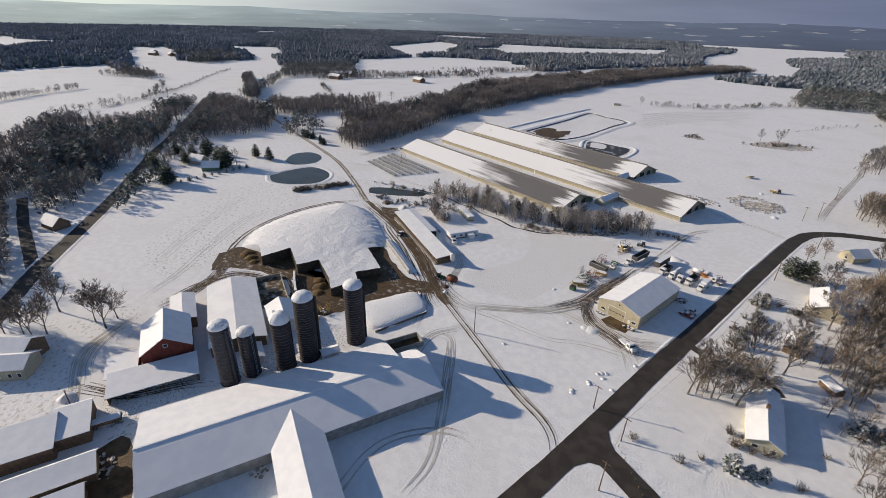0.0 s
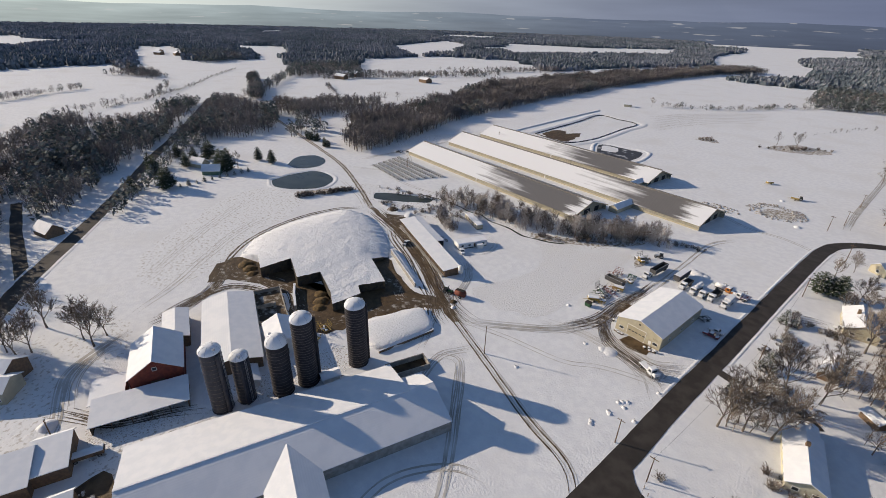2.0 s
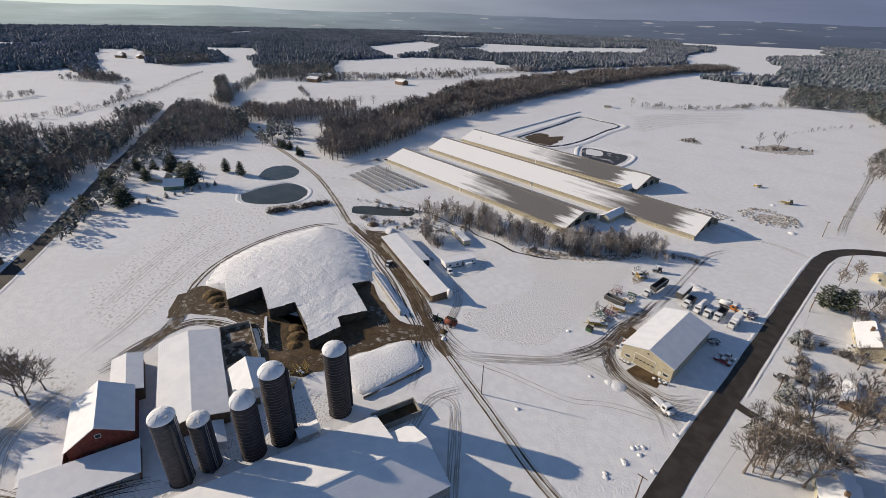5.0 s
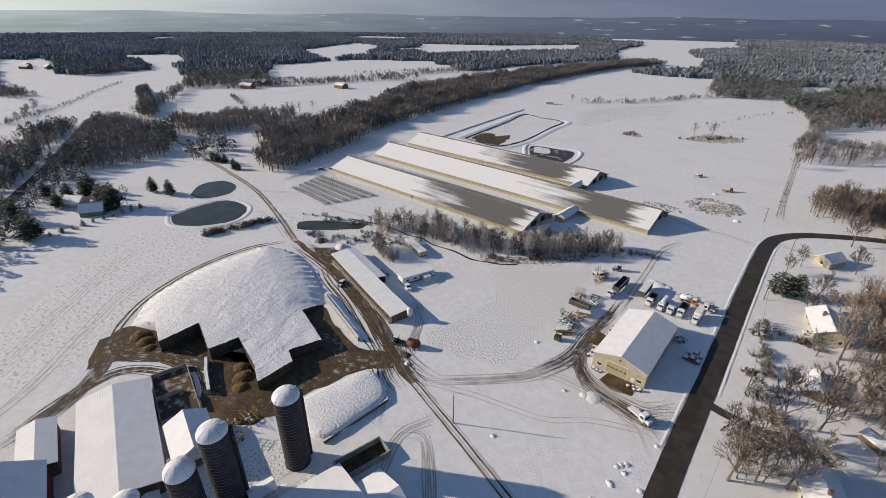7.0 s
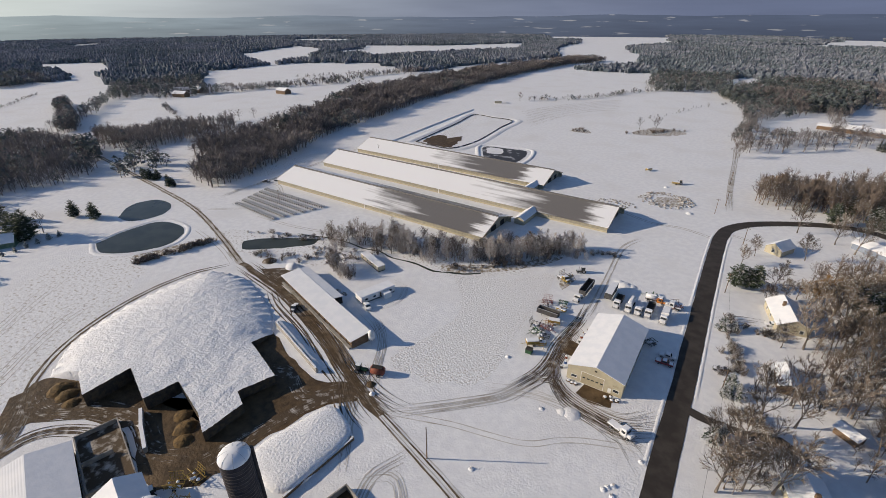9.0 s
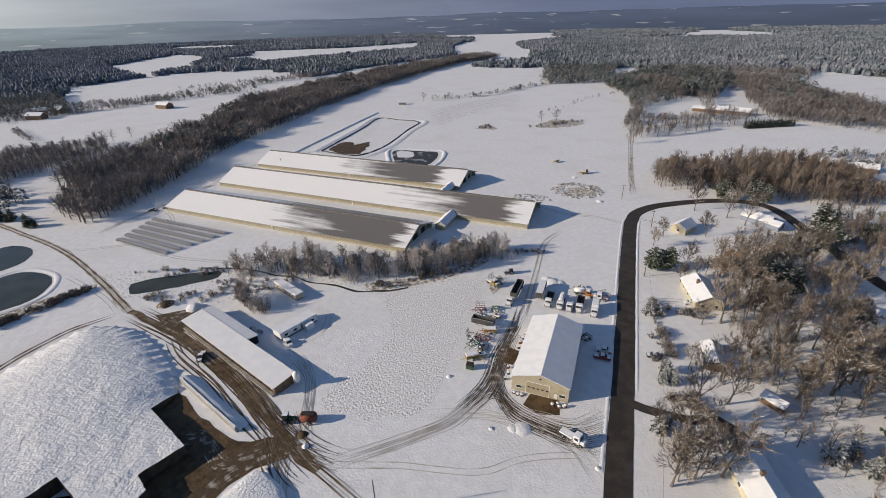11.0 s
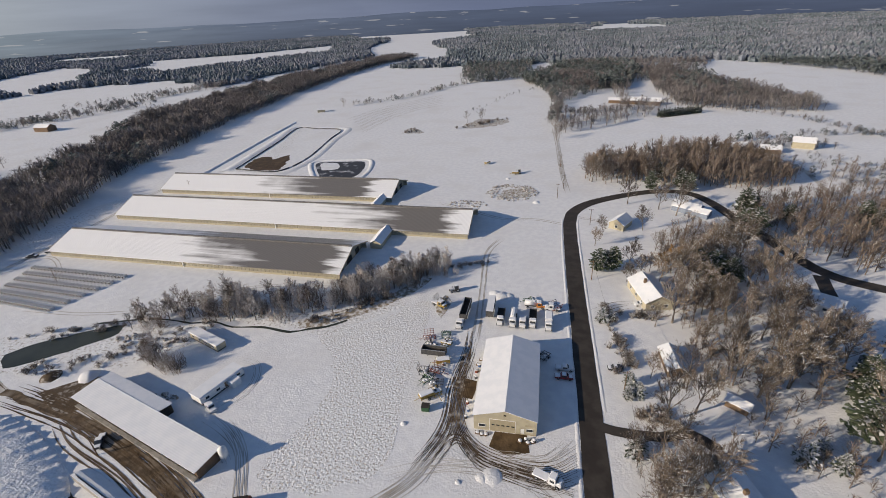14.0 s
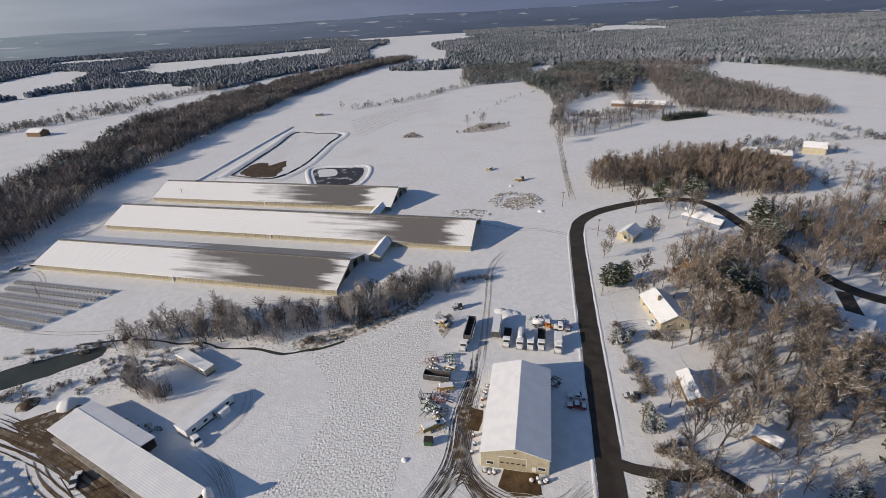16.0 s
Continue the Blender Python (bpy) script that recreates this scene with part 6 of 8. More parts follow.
def wood_bare(seed, blades):
    """A bare tree for the woods: a trunk and thin boughs that end on a rounded crown."""
    rnd = random.Random(seed)
    s = Soup()
    s.stick((0, 0, 0), (0, 0, 0.75), 0.022, 0.008, 0, 3)
    for k in range(blades):
        a, c = rnd.uniform(0, math.tau), rnd.uniform(-0.75, 1.0)
        rr = math.sqrt(max(0.0, 1 - c * c)) * rnd.uniform(0.75, 1.05)
        e = Vector((math.cos(a) * rr * 0.33, math.sin(a) * rr * 0.33, 0.63 + 0.36 * c))
        p = Vector((e.x * 0.15, e.y * 0.15, 0.22 + (e.z - 0.25) * 0.6))
        m = p.lerp(e, 0.55)
        t = Vector((-math.sin(a), math.cos(a), rnd.uniform(-0.6, 0.6))).normalized() * rnd.uniform(0.012, 0.024)
        s.tri(p - t * 0.5, p + t * 0.5, e, 1 if rnd.random() < 0.06 else 0)
        for _ in range(2):
            d = around(e - p, rnd.uniform(0.3, 0.8), rnd.uniform(0, math.tau))
            s.tri(m - t * 0.5, m + t * 0.5, m + d * rnd.uniform(0.1, 0.2), 1 if rnd.random() < 0.05 else 0)
    return as_arrays(s)


def wood_conifer(seed, clumps, pointed):
    """A pine for the woods: needle clumps on a rounded or pointed crown with uneven lobes."""
    rnd = random.Random(seed)
    s = Soup()
    s.stick((0, 0, 0), (0, 0, 0.5), 0.02, 0.015, 0, 3)
    lean = [rnd.uniform(0.75, 1.25) for _ in range(5)]
    for k in range(clumps):
        f = (k + rnd.random()) / clumps
        z = 0.2 + 0.76 * f
        r = (0.27 * (1 - f) ** 0.6 + 0.03) if pointed else 0.28 * math.sin(math.pi * (0.16 + 0.8 * f)) ** 0.6
        a = k * 2.4 + rnd.uniform(-0.5, 0.5)
        r *= lean[int(a / math.tau * 5) % 5] * rnd.uniform(0.75, 1.1)
        d = Vector((math.cos(a), math.sin(a), 0))
        t = Vector((-d.y, d.x, rnd.uniform(-0.7, 0.7))) * rnd.uniform(0.05, 0.09)
        p = d * r * 0.35 + Vector((0, 0, z + rnd.uniform(0.0, 0.07)))
        e = d * r + Vector((0, 0, z + rnd.uniform(-0.06, 0.03)))
        mi = 3 if rnd.random() < 0.14 else 2
        s.tri(p, e - t, e + t, mi)
        s.tri(p + Vector((0, 0, -0.09)), e + t * 0.8, e - t * 0.8 + Vector((0, 0, -0.05)), 2)
    for k in range(3):
        a = k * 2.1 + rnd.random()
        d = Vector((math.cos(a), math.sin(a), 0)) * 0.07
        s.tri((d.x, d.y, 0.9), (-d.y, d.x, 0.9), (0, 0, 1.0 if pointed else 0.97), 2)
    return as_arrays(s)


def wood_lump(seed, mi, snow):
    """A far clump of tree tops: a handful of uneven rounded crowns."""
    rnd = random.Random(seed)
    s = Soup()
    for k in range(7):
        x, y = rnd.uniform(-0.42, 0.42), rnd.uniform(-0.42, 0.42)
        h = rnd.uniform(0.55, 1.0)
        r = rnd.uniform(0.13, 0.25)
        a0 = rnd.uniform(0, math.tau)
        q = [(x + math.cos(a0 + j * math.tau / 4) * r * rnd.uniform(0.8, 1.2), y + math.sin(a0 + j * math.tau / 4) * r, rnd.uniform(0.5, 0.75) * h) for j in range(4)]
        b = [(x + math.cos(a0 + j * math.tau / 4) * r * 0.8, y + math.sin(a0 + j * math.tau / 4) * r * 0.8, 0.0) for j in range(4)]
        for j in range(4):
            s.tri(q[j], q[(j + 1) % 4], (x, y, h), snow if rnd.random() < 0.05 else mi)
            s.tri(b[j], b[(j + 1) % 4], q[j], mi)
            s.tri(q[j], b[(j + 1) % 4], q[(j + 1) % 4], mi)
    return as_arrays(s)


WOOD_PROTOS = {
    "bare": [wood_bare(200 + k, 40) for k in range(5)],
    "pine": [wood_conifer(220 + k, 26, k == 3) for k in range(5)],
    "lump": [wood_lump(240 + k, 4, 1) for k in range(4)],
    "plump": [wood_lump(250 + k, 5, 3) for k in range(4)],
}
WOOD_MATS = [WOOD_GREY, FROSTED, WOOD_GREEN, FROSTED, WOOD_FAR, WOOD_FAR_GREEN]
WEST_CLEAR = [(p.x, p.y, 8.0) for p in smooth_line(WEST_ROAD, 8)] + [(p.x, p.y, 6.5) for p in smooth_line(BRANCH_ROAD, 6)]
CREEK_WOOD = [(-253, 36), (-256, 64), (-280, 128), (-304, 178), (-318, 240), (-345, 370), (-374, 580), (-384, 800), (-380, 990), (-330, 1110), (-412, 1130), (-470, 800), (-484, 530), (-466, 380), (-398, 230), (-366, 147), (-345, 70), (-320, 75), (-285, 40)]
CREEK_SHADE = [(-253, 36), (-276, 128), (-306, 232), (-331, 352), (-349, 560), (-362, 800), (-357, 980), (-300, 1130), (-480, 1200), (-575, 800), (-556, 480), (-462, 260), (-422, 150), (-410, 72), (-345, 50)]
PINE_WOOD = [(-146, -174), (-222, -174), (-226, -150), (-262, -134), (-330, -104), (-352, -64), (-345, -20), (-353, 6), (-400, 30), (-455, 35), (-468, -58), (-448, -107), (-485, -147), (-402, -182), (-330, -250), (-150, -260)]
PINE_SHADE = [(-186, -190), (-352, -64), (-353, 6), (-420, 45), (-513, 59), (-531, -49), (-508, -104), (-551, -148), (-461, -188), (-430, -280), (-190, -280)]
ROAD_FRINGE = [(-205, -138), (-230, -128), (-300, -98), (-352, -70), (-345, -50), (-300, -82), (-240, -112), (-208, -128)]
WOODLOT = [(-1221, 104), (-1151, 200), (-1000, 190), (-985, 100), (-1020, 90)]
NORTH_BROWN = [(150, 790), (134, 560), (140, 450), (187, 424), (260, 416), (256, 520), (216, 630), (194, 700)]
NORTH_PINES = [(-34, 646), (-15, 740), (27, 835), (130, 873), (142, 730), (100, 570), (34, 570), (-9, 605)]
rw = random.Random(5)


def fill(poly, gap, share, lo, hi, rnd, wk=0.9, clear=()):
    """Spots on a jittered grid inside a polygon; share is the part of conifers."""
    xs, ys = [p[0] for p in poly], [p[1] for p in poly]
    out = []
    x = min(xs)
    while x < max(xs):
        y = min(ys)
        while y < max(ys):
            a, b = x + rnd.uniform(-0.5, 0.5) * gap, y + rnd.uniform(-0.5, 0.5) * gap
            if in_poly(a, b, poly) and all((a - c[0]) ** 2 + (b - c[1]) ** 2 > c[2] ** 2 for c in clear):
                h = rnd.uniform(lo, hi) * (0.95 + 0.5 * noise.noise((a * 0.03, b * 0.03, 9.0)))
                pine = noise.noise((a * 0.012, b * 0.012, 3.0)) * 0.9 + rnd.uniform(-0.35, 0.35) < (share - 0.5) * 1.6
                out.append((a, b, h, "pine" if pine else "bare", h * (1.2 if pine else wk)))
            y += gap
        x += gap
    return out


near_spots = fill(CREEK_WOOD, 4.4, 0.2, 9, 16, rw, 1.45) + fill(PINE_WOOD, 5.0, 0.4, 8, 16, rw, 1.15, clear=WEST_CLEAR)
near_spots += fill([(-430, 33), (-494, 59), (-465, 100), (-430, 165), (-398, 150), (-385, 110), (-395, 64)], 4.6, 0.15, 7, 13, rw, 1.3)
near_spots += fill([(-540, -30), (-545, 15), (-460, 36), (-400, 30), (-455, 35), (-468, -58), (-500, -60)], 5.0, 0.45, 8, 14, rw, 1.2, WEST_CLEAR)
near_spots += fill(NORTH_BROWN, 4.6, 0.1, 8, 13, rw, 1.3) + fill(NORTH_PINES, 5.4, 0.6, 9, 16, rw, 1.2)
near_spots += fill([(-140, -186), (-186, -192), (-190, -280), (-110, -250)], 6.5, 0.4, 8, 14, rw, clear=WEST_CLEAR)
woods_mesh("creek_wood", near_spots, WOOD_PROTOS, rw, WOOD_MATS, "dense dark winter wood of bare trees and pines")
fringe = fill(ROAD_FRINGE, 5.0, 0.6, 5, 11, rw, clear=WEST_CLEAR) + fill(WOODLOT, 7, 0.6, 10, 16, rw)
for line, n, side, lo, hi in (([(-633, -195), (-668, -160), (-706, -112)], 26, 3, 8, 13), ([(-530, -140), (-560, -100), (-600, -40), (-700, -20)], 30, 8, 7, 12), ([(-850, -60), (-820, -30), (-780, -14)], 60, 16, 8, 14), ([(-235, 478), (-179, 528), (-150, 600), (-122, 648), (-60, 690)], 110, 9, 3, 8), ([(-72, 428), (-62, 470), (-30, 560), (0, 590)], 26, 4, 2, 5), ([(12, 370), (16, 420), (14, 500), (8, 540)], 40, 6, 7, 14), ([(30, 415), (60, 425), (90, 440)], 40, 5, 4, 8), ([(190, 425), (232, 380), (262, 320), (330, 270)], 60, 6, 3, 7), ([(-600, 178), (-522, 152)], 22, 3, 4, 8), ([(-700, 300), (-650, 345), (-625, 440), (-612, 560), (-590, 640)], 190, 12, 5, 12), ([(-541, -101), (-650, -6), (-760, 60), (-852, 121)], 170, 4, 2, 4.5), ([(-664, 208), (-640, 300), (-600, 420), (-570, 480)], 110, 10, 5, 11), ([(-1010, -40), (-900, -30), (-800, -10)], 80, 14, 8, 14), ([(-520, 50), (-560, 62), (-620, 80), (-720, 110)], 120, 7, 11, 18), ([(150, 285), (175, 285), (190, 300), (205, 285)], 30, 8, 5, 10), ([(210, 330), (260, 330), (330, 290)], 60, 6, 3, 7), ([(160, 260), (150, 240), (185, 215), (215, 190)], 40, 6, 3, 8), ([(-590, 410), (-600, 520), (-500, 420), (-470, 330)], 50, 8, 4, 9), ([(-690, 470), (-640, 620), (-610, 660)], 40, 8, 5, 10), ([(150, 300), (170, 312), (200, 310)], 24, 7, 5, 9), ([(186, 222), (215, 240), (180, 262)], 26, 9, 3, 6)):
    for x, y in along(line, int(n * 1.8), side, rw):
        h = rw.uniform(lo * 0.5, hi * 0.8)
        fringe.append((x, y, h, "bare" if rw.random() < 0.78 else "pine", h * 1.5))
brush_wood = []
for poly, n, gap, lo, hi in ((E5, 40, 3.6, 6, 11), (E3, 190, 2.6, 7, 13), (E1, 300, 2.8, 11, 17), (E2, 70, 2.6, 5, 11), (E4, 70, 3.4, 6, 12), ([(66, 22), (84, 26), (96, -8), (88, -14), (78, -2), (70, 6)], 26, 2.4, 4, 9), ([(62, 90), (80, 104), (94, 125), (84, 146), (66, 120)], 50, 2.6, 6, 11), ([(62, 28), (72, 24), (66, 60), (62, 60)], 24, 2, 4, 8), ([(40, 5), (56, 12), (56, -10), (46, -18), (41, -12)], 16, 2.2, 3, 7)):
    for x, y in scatter(poly, n, rw, gap, HOUSES + ROADPTS):
        h = rw.uniform(lo, hi)
        brush_wood.append((x, y, h, "bare", h * 1.0))
woods_mesh("thicket", brush_wood, WOOD_PROTOS, rw, [BROWN_WOODS] + WOOD_MATS[1:], "tangled bare thicket between the houses")
woods_mesh("hedgerow", fringe, WOOD_PROTOS, rw, WOOD_MATS, "straggling hedgerow trees between snowy fields")

OPEN = [
    [(-250, 0), (-255, 75), (-280, 150), (-303, 230), (-330, 350), (-350, 560), (-360, 800), (-372, 900), (-269, 882), (-164, 889), (-153, 710), (-119, 651), (-43, 682), (-11, 584), (10, 504), (14, 376), (23, 320), (106, 399), (150, 470), (190, 440), (235, 400), (260, 355), (430, 260), (460, -400), (-190, -420), (-186, -280), (-430, -280), (-520, -190), (-600, -230), (-900, -300), (-980, -180), (-1010, -40), (-850, -50), (-800, -10), (-951, 62), (-1040, 280), (-860, 212), (-700, 122), (-560, 20), (-513, 60), (-353, 6)],
    [(-522, 42), (-700, 170), (-664, 208), (-600, 420), (-570, 480), (-467, 300), (-480, 180)],
    [(-785, 353), (-909, 501), (-913, 719), (-662, 706), (-601, 627), (-585, 408), (-657, 290)],
    [(-770, 350), (-912, 582), (-684, 739), (-604, 656), (-637, 471)],
    [(-520, 195), (-622, 294), (-599, 426), (-605, 555), (-494, 374), (-462, 262)],
    [(-1501, 53), (-1362, 143), (-1100, 80), (-973, -18)],
    [(-1061, -6), (-1025, 106), (-1008, 223), (-942, 250), (-785, 178), (-618, 55), (-616, -18), (-556, -73)],
    [(-955, 435), (-955, 655), (-760, 781), (-572, 576), (-585, 386), (-719, 299)],
    [(-709, 165), (-644, 276), (-557, 492), (-475, 257), (-506, 140), (-535, 63)],
    [(-1280, 8), (-1505, 146), (-1172, 93), (-1078, 37)], [(-1479, 269), (-1371, 423), (-1148, 327), (-1051, 230), (-1294, 283)],
    [(-1369, 781), (-1373, 1062), (-1096, 843), (-1032, 637), (-1200, 700)], [(-1208, 1110), (-848, 1721), (-772, 1532), (-990, 972)],
    [(-648, 1555), (-736, 2117), (-741, 2600), (-430, 2358), (-392, 2101), (-487, 1829), (-321, 1357), (-386, 1206), (-511, 1259)],
    [(-1407, 1302), (-1085, 1500), (-881, 1846), (-801, 1571), (-1029, 1404), (-1057, 1149)], [(-633, 1603), (-657, 1942), (-308, 1381), (-245, 1097), (-331, 1039), (-420, 1082)],
    [(27, 486), (83, 571), (86, 455), (51, 436), (30, 419)], [(110, 600), (141, 648), (150, 560), (150, 478), (100, 500)],
    [(278, 897), (324, 846), (400, 700), (430, 520), (303, 471), (269, 517), (226, 621)],
    [(-41, 836), (-19, 935), (36, 876), (-2, 774)], [(-1495, 3287), (-915, 4120), (-448, 2574), (-962, 2304)], [(-1185, 3423), (-724, 3159), (-625, 2761), (-782, 2439)],
    [(-1354, 786), (-1562, 1186), (-1318, 1099), (-1185, 870)],
    CREEK_WOOD, PINE_WOOD, CREEK_SHADE, PINE_SHADE,
]
BOUND = [(min(p[0] for p in q), max(p[0] for p in q), min(p[1] for p in q), max(p[1] for p in q)) for q in OPEN]


def is_open(x, y):
    for q, b in zip(OPEN, BOUND):
        if b[0] < x < b[1] and b[2] < y < b[3] and in_poly(x, y, q):
            return True
    return False


def belt(d0, d1, gap, lo, hi, kinds, clearing, rnd):
    out = []
    d = d0
    while d < d1:
        n = int(d * radians(200) / gap)
        for k in range(n):
            a = radians(-118) + radians(200) * (k + rnd.uniform(-0.5, 0.5)) / n
            r = d + rnd.uniform(-0.5, 0.5) * gap
            x, y = math.sin(a) * r, math.cos(a) * r
            if is_open(x, y) or is_open(x * 1.08, y * 1.08):
                continue
            q = noise.noise((x * 0.0016, y * 0.0016, 4.0)) + 0.45 * noise.noise((x * 0.006, y * 0.006, 7.0))
            if q > clearing:
                continue
            h = rnd.uniform(lo, hi)
            p = noise.noise((x * 0.004, y * 0.004, 11.0)) + rnd.uniform(-0.3, 0.3)
            out.append((x, y, h, kinds[1] if p > 0.0 else kinds[0], gap * 1.4 if kinds[0] == "lump" else h * 1.35))
        d += gap
    return out


far = belt(330, 900, 8.5, 8, 14, ("bare", "pine"), 0.62, rw)
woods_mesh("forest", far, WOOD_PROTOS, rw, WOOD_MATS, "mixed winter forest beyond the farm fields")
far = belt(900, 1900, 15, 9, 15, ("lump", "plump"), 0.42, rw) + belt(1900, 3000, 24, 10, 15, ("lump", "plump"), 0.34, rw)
woods_mesh("distant_forest", far, WOOD_PROTOS, rw, WOOD_MATS, "distant forest coloured with haze, reaching to the hills")

# land that rises to low hills on the horizon, haze put in as glow, and the bank of cloud behind them
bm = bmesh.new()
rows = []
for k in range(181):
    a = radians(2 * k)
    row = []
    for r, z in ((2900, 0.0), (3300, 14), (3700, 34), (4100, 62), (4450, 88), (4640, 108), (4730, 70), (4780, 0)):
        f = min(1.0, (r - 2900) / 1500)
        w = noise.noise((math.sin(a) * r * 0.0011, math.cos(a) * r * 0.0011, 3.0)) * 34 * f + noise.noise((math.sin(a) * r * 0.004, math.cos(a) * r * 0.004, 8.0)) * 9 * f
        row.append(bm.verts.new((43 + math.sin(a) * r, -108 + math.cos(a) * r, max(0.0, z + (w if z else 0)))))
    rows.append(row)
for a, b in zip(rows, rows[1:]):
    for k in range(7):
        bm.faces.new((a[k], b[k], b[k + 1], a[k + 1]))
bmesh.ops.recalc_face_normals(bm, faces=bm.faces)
solid("backdrop", bm, HILL_HAZE, "low wooded hills on the horizon, glowing with painted blue haze", "hills", "structure", True)
bm = bmesh.new()
lathe(bm, [(4850, 0.0), (4850, 300), (4820, 700)], 120)
solid("backdrop", bm, SKY_BANK, "bank of hazy grey-blue cloud along the horizon", "sky", "structure", True, pose(43, -108, 0))
# ---- vehicles and machines ----
def bevel_box(x0, y0, z0, x1, y1, z1, b=0.08):
    bm = box(bmesh.new(), x0, y0, z0, x1, y1, z1)
    bmesh.ops.bevel(bm, geom=bm.edges[:], offset=b, segments=2, affect="EDGES")
    return bm


def wheel(parent, x, y, r, w, axis="y", tyre_mat=None):
    t = bmesh.new()
    prof = [(r * 0.55, -w / 2), (r * 0.9, -w / 2), (r, -w * 0.3), (r, w * 0.3), (r * 0.9, w / 2), (r * 0.55, w / 2)]
    lathe(t, prof, 16)
    h = lathe(bmesh.new(), [(0.0, -w * 0.25), (r * 0.56, -w * 0.3), (r * 0.56, w * 0.3), (0.0, w * 0.25)], 12)
    rot = Matrix.Rotation(math.pi / 2, 4, "X" if axis == "y" else "Y")
    for b in (t, h):
        bmesh.ops.transform(b, matrix=Matrix.Translation((x, y, r)) @ rot, verts=b.verts)
    o = part("wheel", t, RUBBER, parent, "black rubber tyre")
    q = new("rim", finish("rim", h, STEEL))
    q.parent = o
    return o


RUBBER = mat("tyre_rubber", (0.025, 0.025, 0.027), (0.04, 0.04, 0.04), scale=3, rough=0.9)
CHASSIS = mat("dark_chassis", (0.05, 0.05, 0.052), (0.08, 0.075, 0.07), scale=2, rough=0.7)
CAB_WHITE = mat("white_cab_paint", (0.72, 0.72, 0.72), (0.66, 0.66, 0.66), scale=1, rough=0.35, spec=0.5)
DUMP_DARK = mat("dark_dump_body", (0.06, 0.06, 0.065), (0.10, 0.095, 0.09), scale=1.5, rough=0.6)
RUST_RED = mat("rusty_red", (0.22, 0.065, 0.04), (0.15, 0.05, 0.035), scale=1.5, rough=0.75)
MACH_YELLOW = mat("machine_yellow", (0.36, 0.24, 0.06), (0.28, 0.20, 0.06), scale=1.5, rough=0.6)
MACH_GREEN = mat("machine_green", (0.04, 0.11, 0.05), (0.03, 0.08, 0.04), scale=1.5, rough=0.55)
CAR_DARK = mat("dark_car_paint", (0.03, 0.033, 0.04), (0.05, 0.05, 0.055), scale=1, rough=0.3, spec=0.6)
CAR_RED = mat("dark_red_paint", (0.25, 0.03, 0.03), (0.2, 0.03, 0.03), scale=1, rough=0.3, spec=0.6)
ORANGE = mat("orange_paint", (0.55, 0.20, 0.05), (0.42, 0.16, 0.05), scale=1, rough=0.5)
BLUE_TARP = mat("blue_tarp", (0.06, 0.12, 0.28), (0.05, 0.09, 0.2), scale=1, rough=0.6)


def snow_lid(parent, x0, y0, z, x1, y1, h=0.14):
    bm = box(bmesh.new(), x0, y0, z + 0.004, x1, y1, z + h)
    for v in bm.verts:
        if v.co.z > z + 0.05:
            v.co.x += 0.12 if v.co.x < (x0 + x1) / 2 else -0.12
            v.co.y += 0.12 if v.co.y < (y0 + y1) / 2 else -0.12
    return part("snow_cover", bm, SNOW_ROOF, parent, "layer of fresh snow")


def cab(t, x0, hood, w, h, paint):
    """A truck's cab with hood, facing -x from x0."""
    part("hood", bevel_box(x0, -w / 2 + 0.2, 0.8, x0 + hood, w / 2 - 0.2, 1.75, 0.12), paint, t)
    c = part("cab", bevel_box(x0 + hood, -w / 2, 0.7, x0 + hood + 1.9, w / 2, h, 0.12), paint, t)
    b = box(bmesh.new(), x0 + hood - 0.03, -w / 2 + 0.2, h * 0.6, x0 + hood + 0.02, w / 2 - 0.2, h - 0.25)
    q = new("windscreen", finish("windscreen", b, GLASS_DARK))
    q.parent = c
    for s in (-1, 1):
        b = box(bmesh.new(), x0 + hood + 0.35, s * w / 2 - 0.02, h * 0.6, x0 + hood + 1.4, s * w / 2 + 0.02, h - 0.3)
        q = new("side_window", finish("side_window", b, GLASS_DARK))
        q.parent = c
        part("headlight", bevel_box(x0 - 0.04, s * (w / 2 - 0.5) - 0.13, 1.0, x0 + 0.06, s * (w / 2 - 0.5) + 0.13, 1.25, 0.02), CAB_WHITE, t)
    part("bumper", bevel_box(x0 - 0.2, -w / 2, 0.45, x0 + 0.05, w / 2, 0.8, 0.05), STEEL, t, "steel bumper")
    snow_lid(t, x0 + hood + 0.1, -w / 2 + 0.1, h, x0 + hood + 1.8, w / 2 - 0.1)
    snow_lid(t, x0 + 0.1, -w / 2 + 0.3, 1.75, x0 + hood - 0.1, w / 2 - 0.3, 0.08)
    return x0 + hood + 1.9


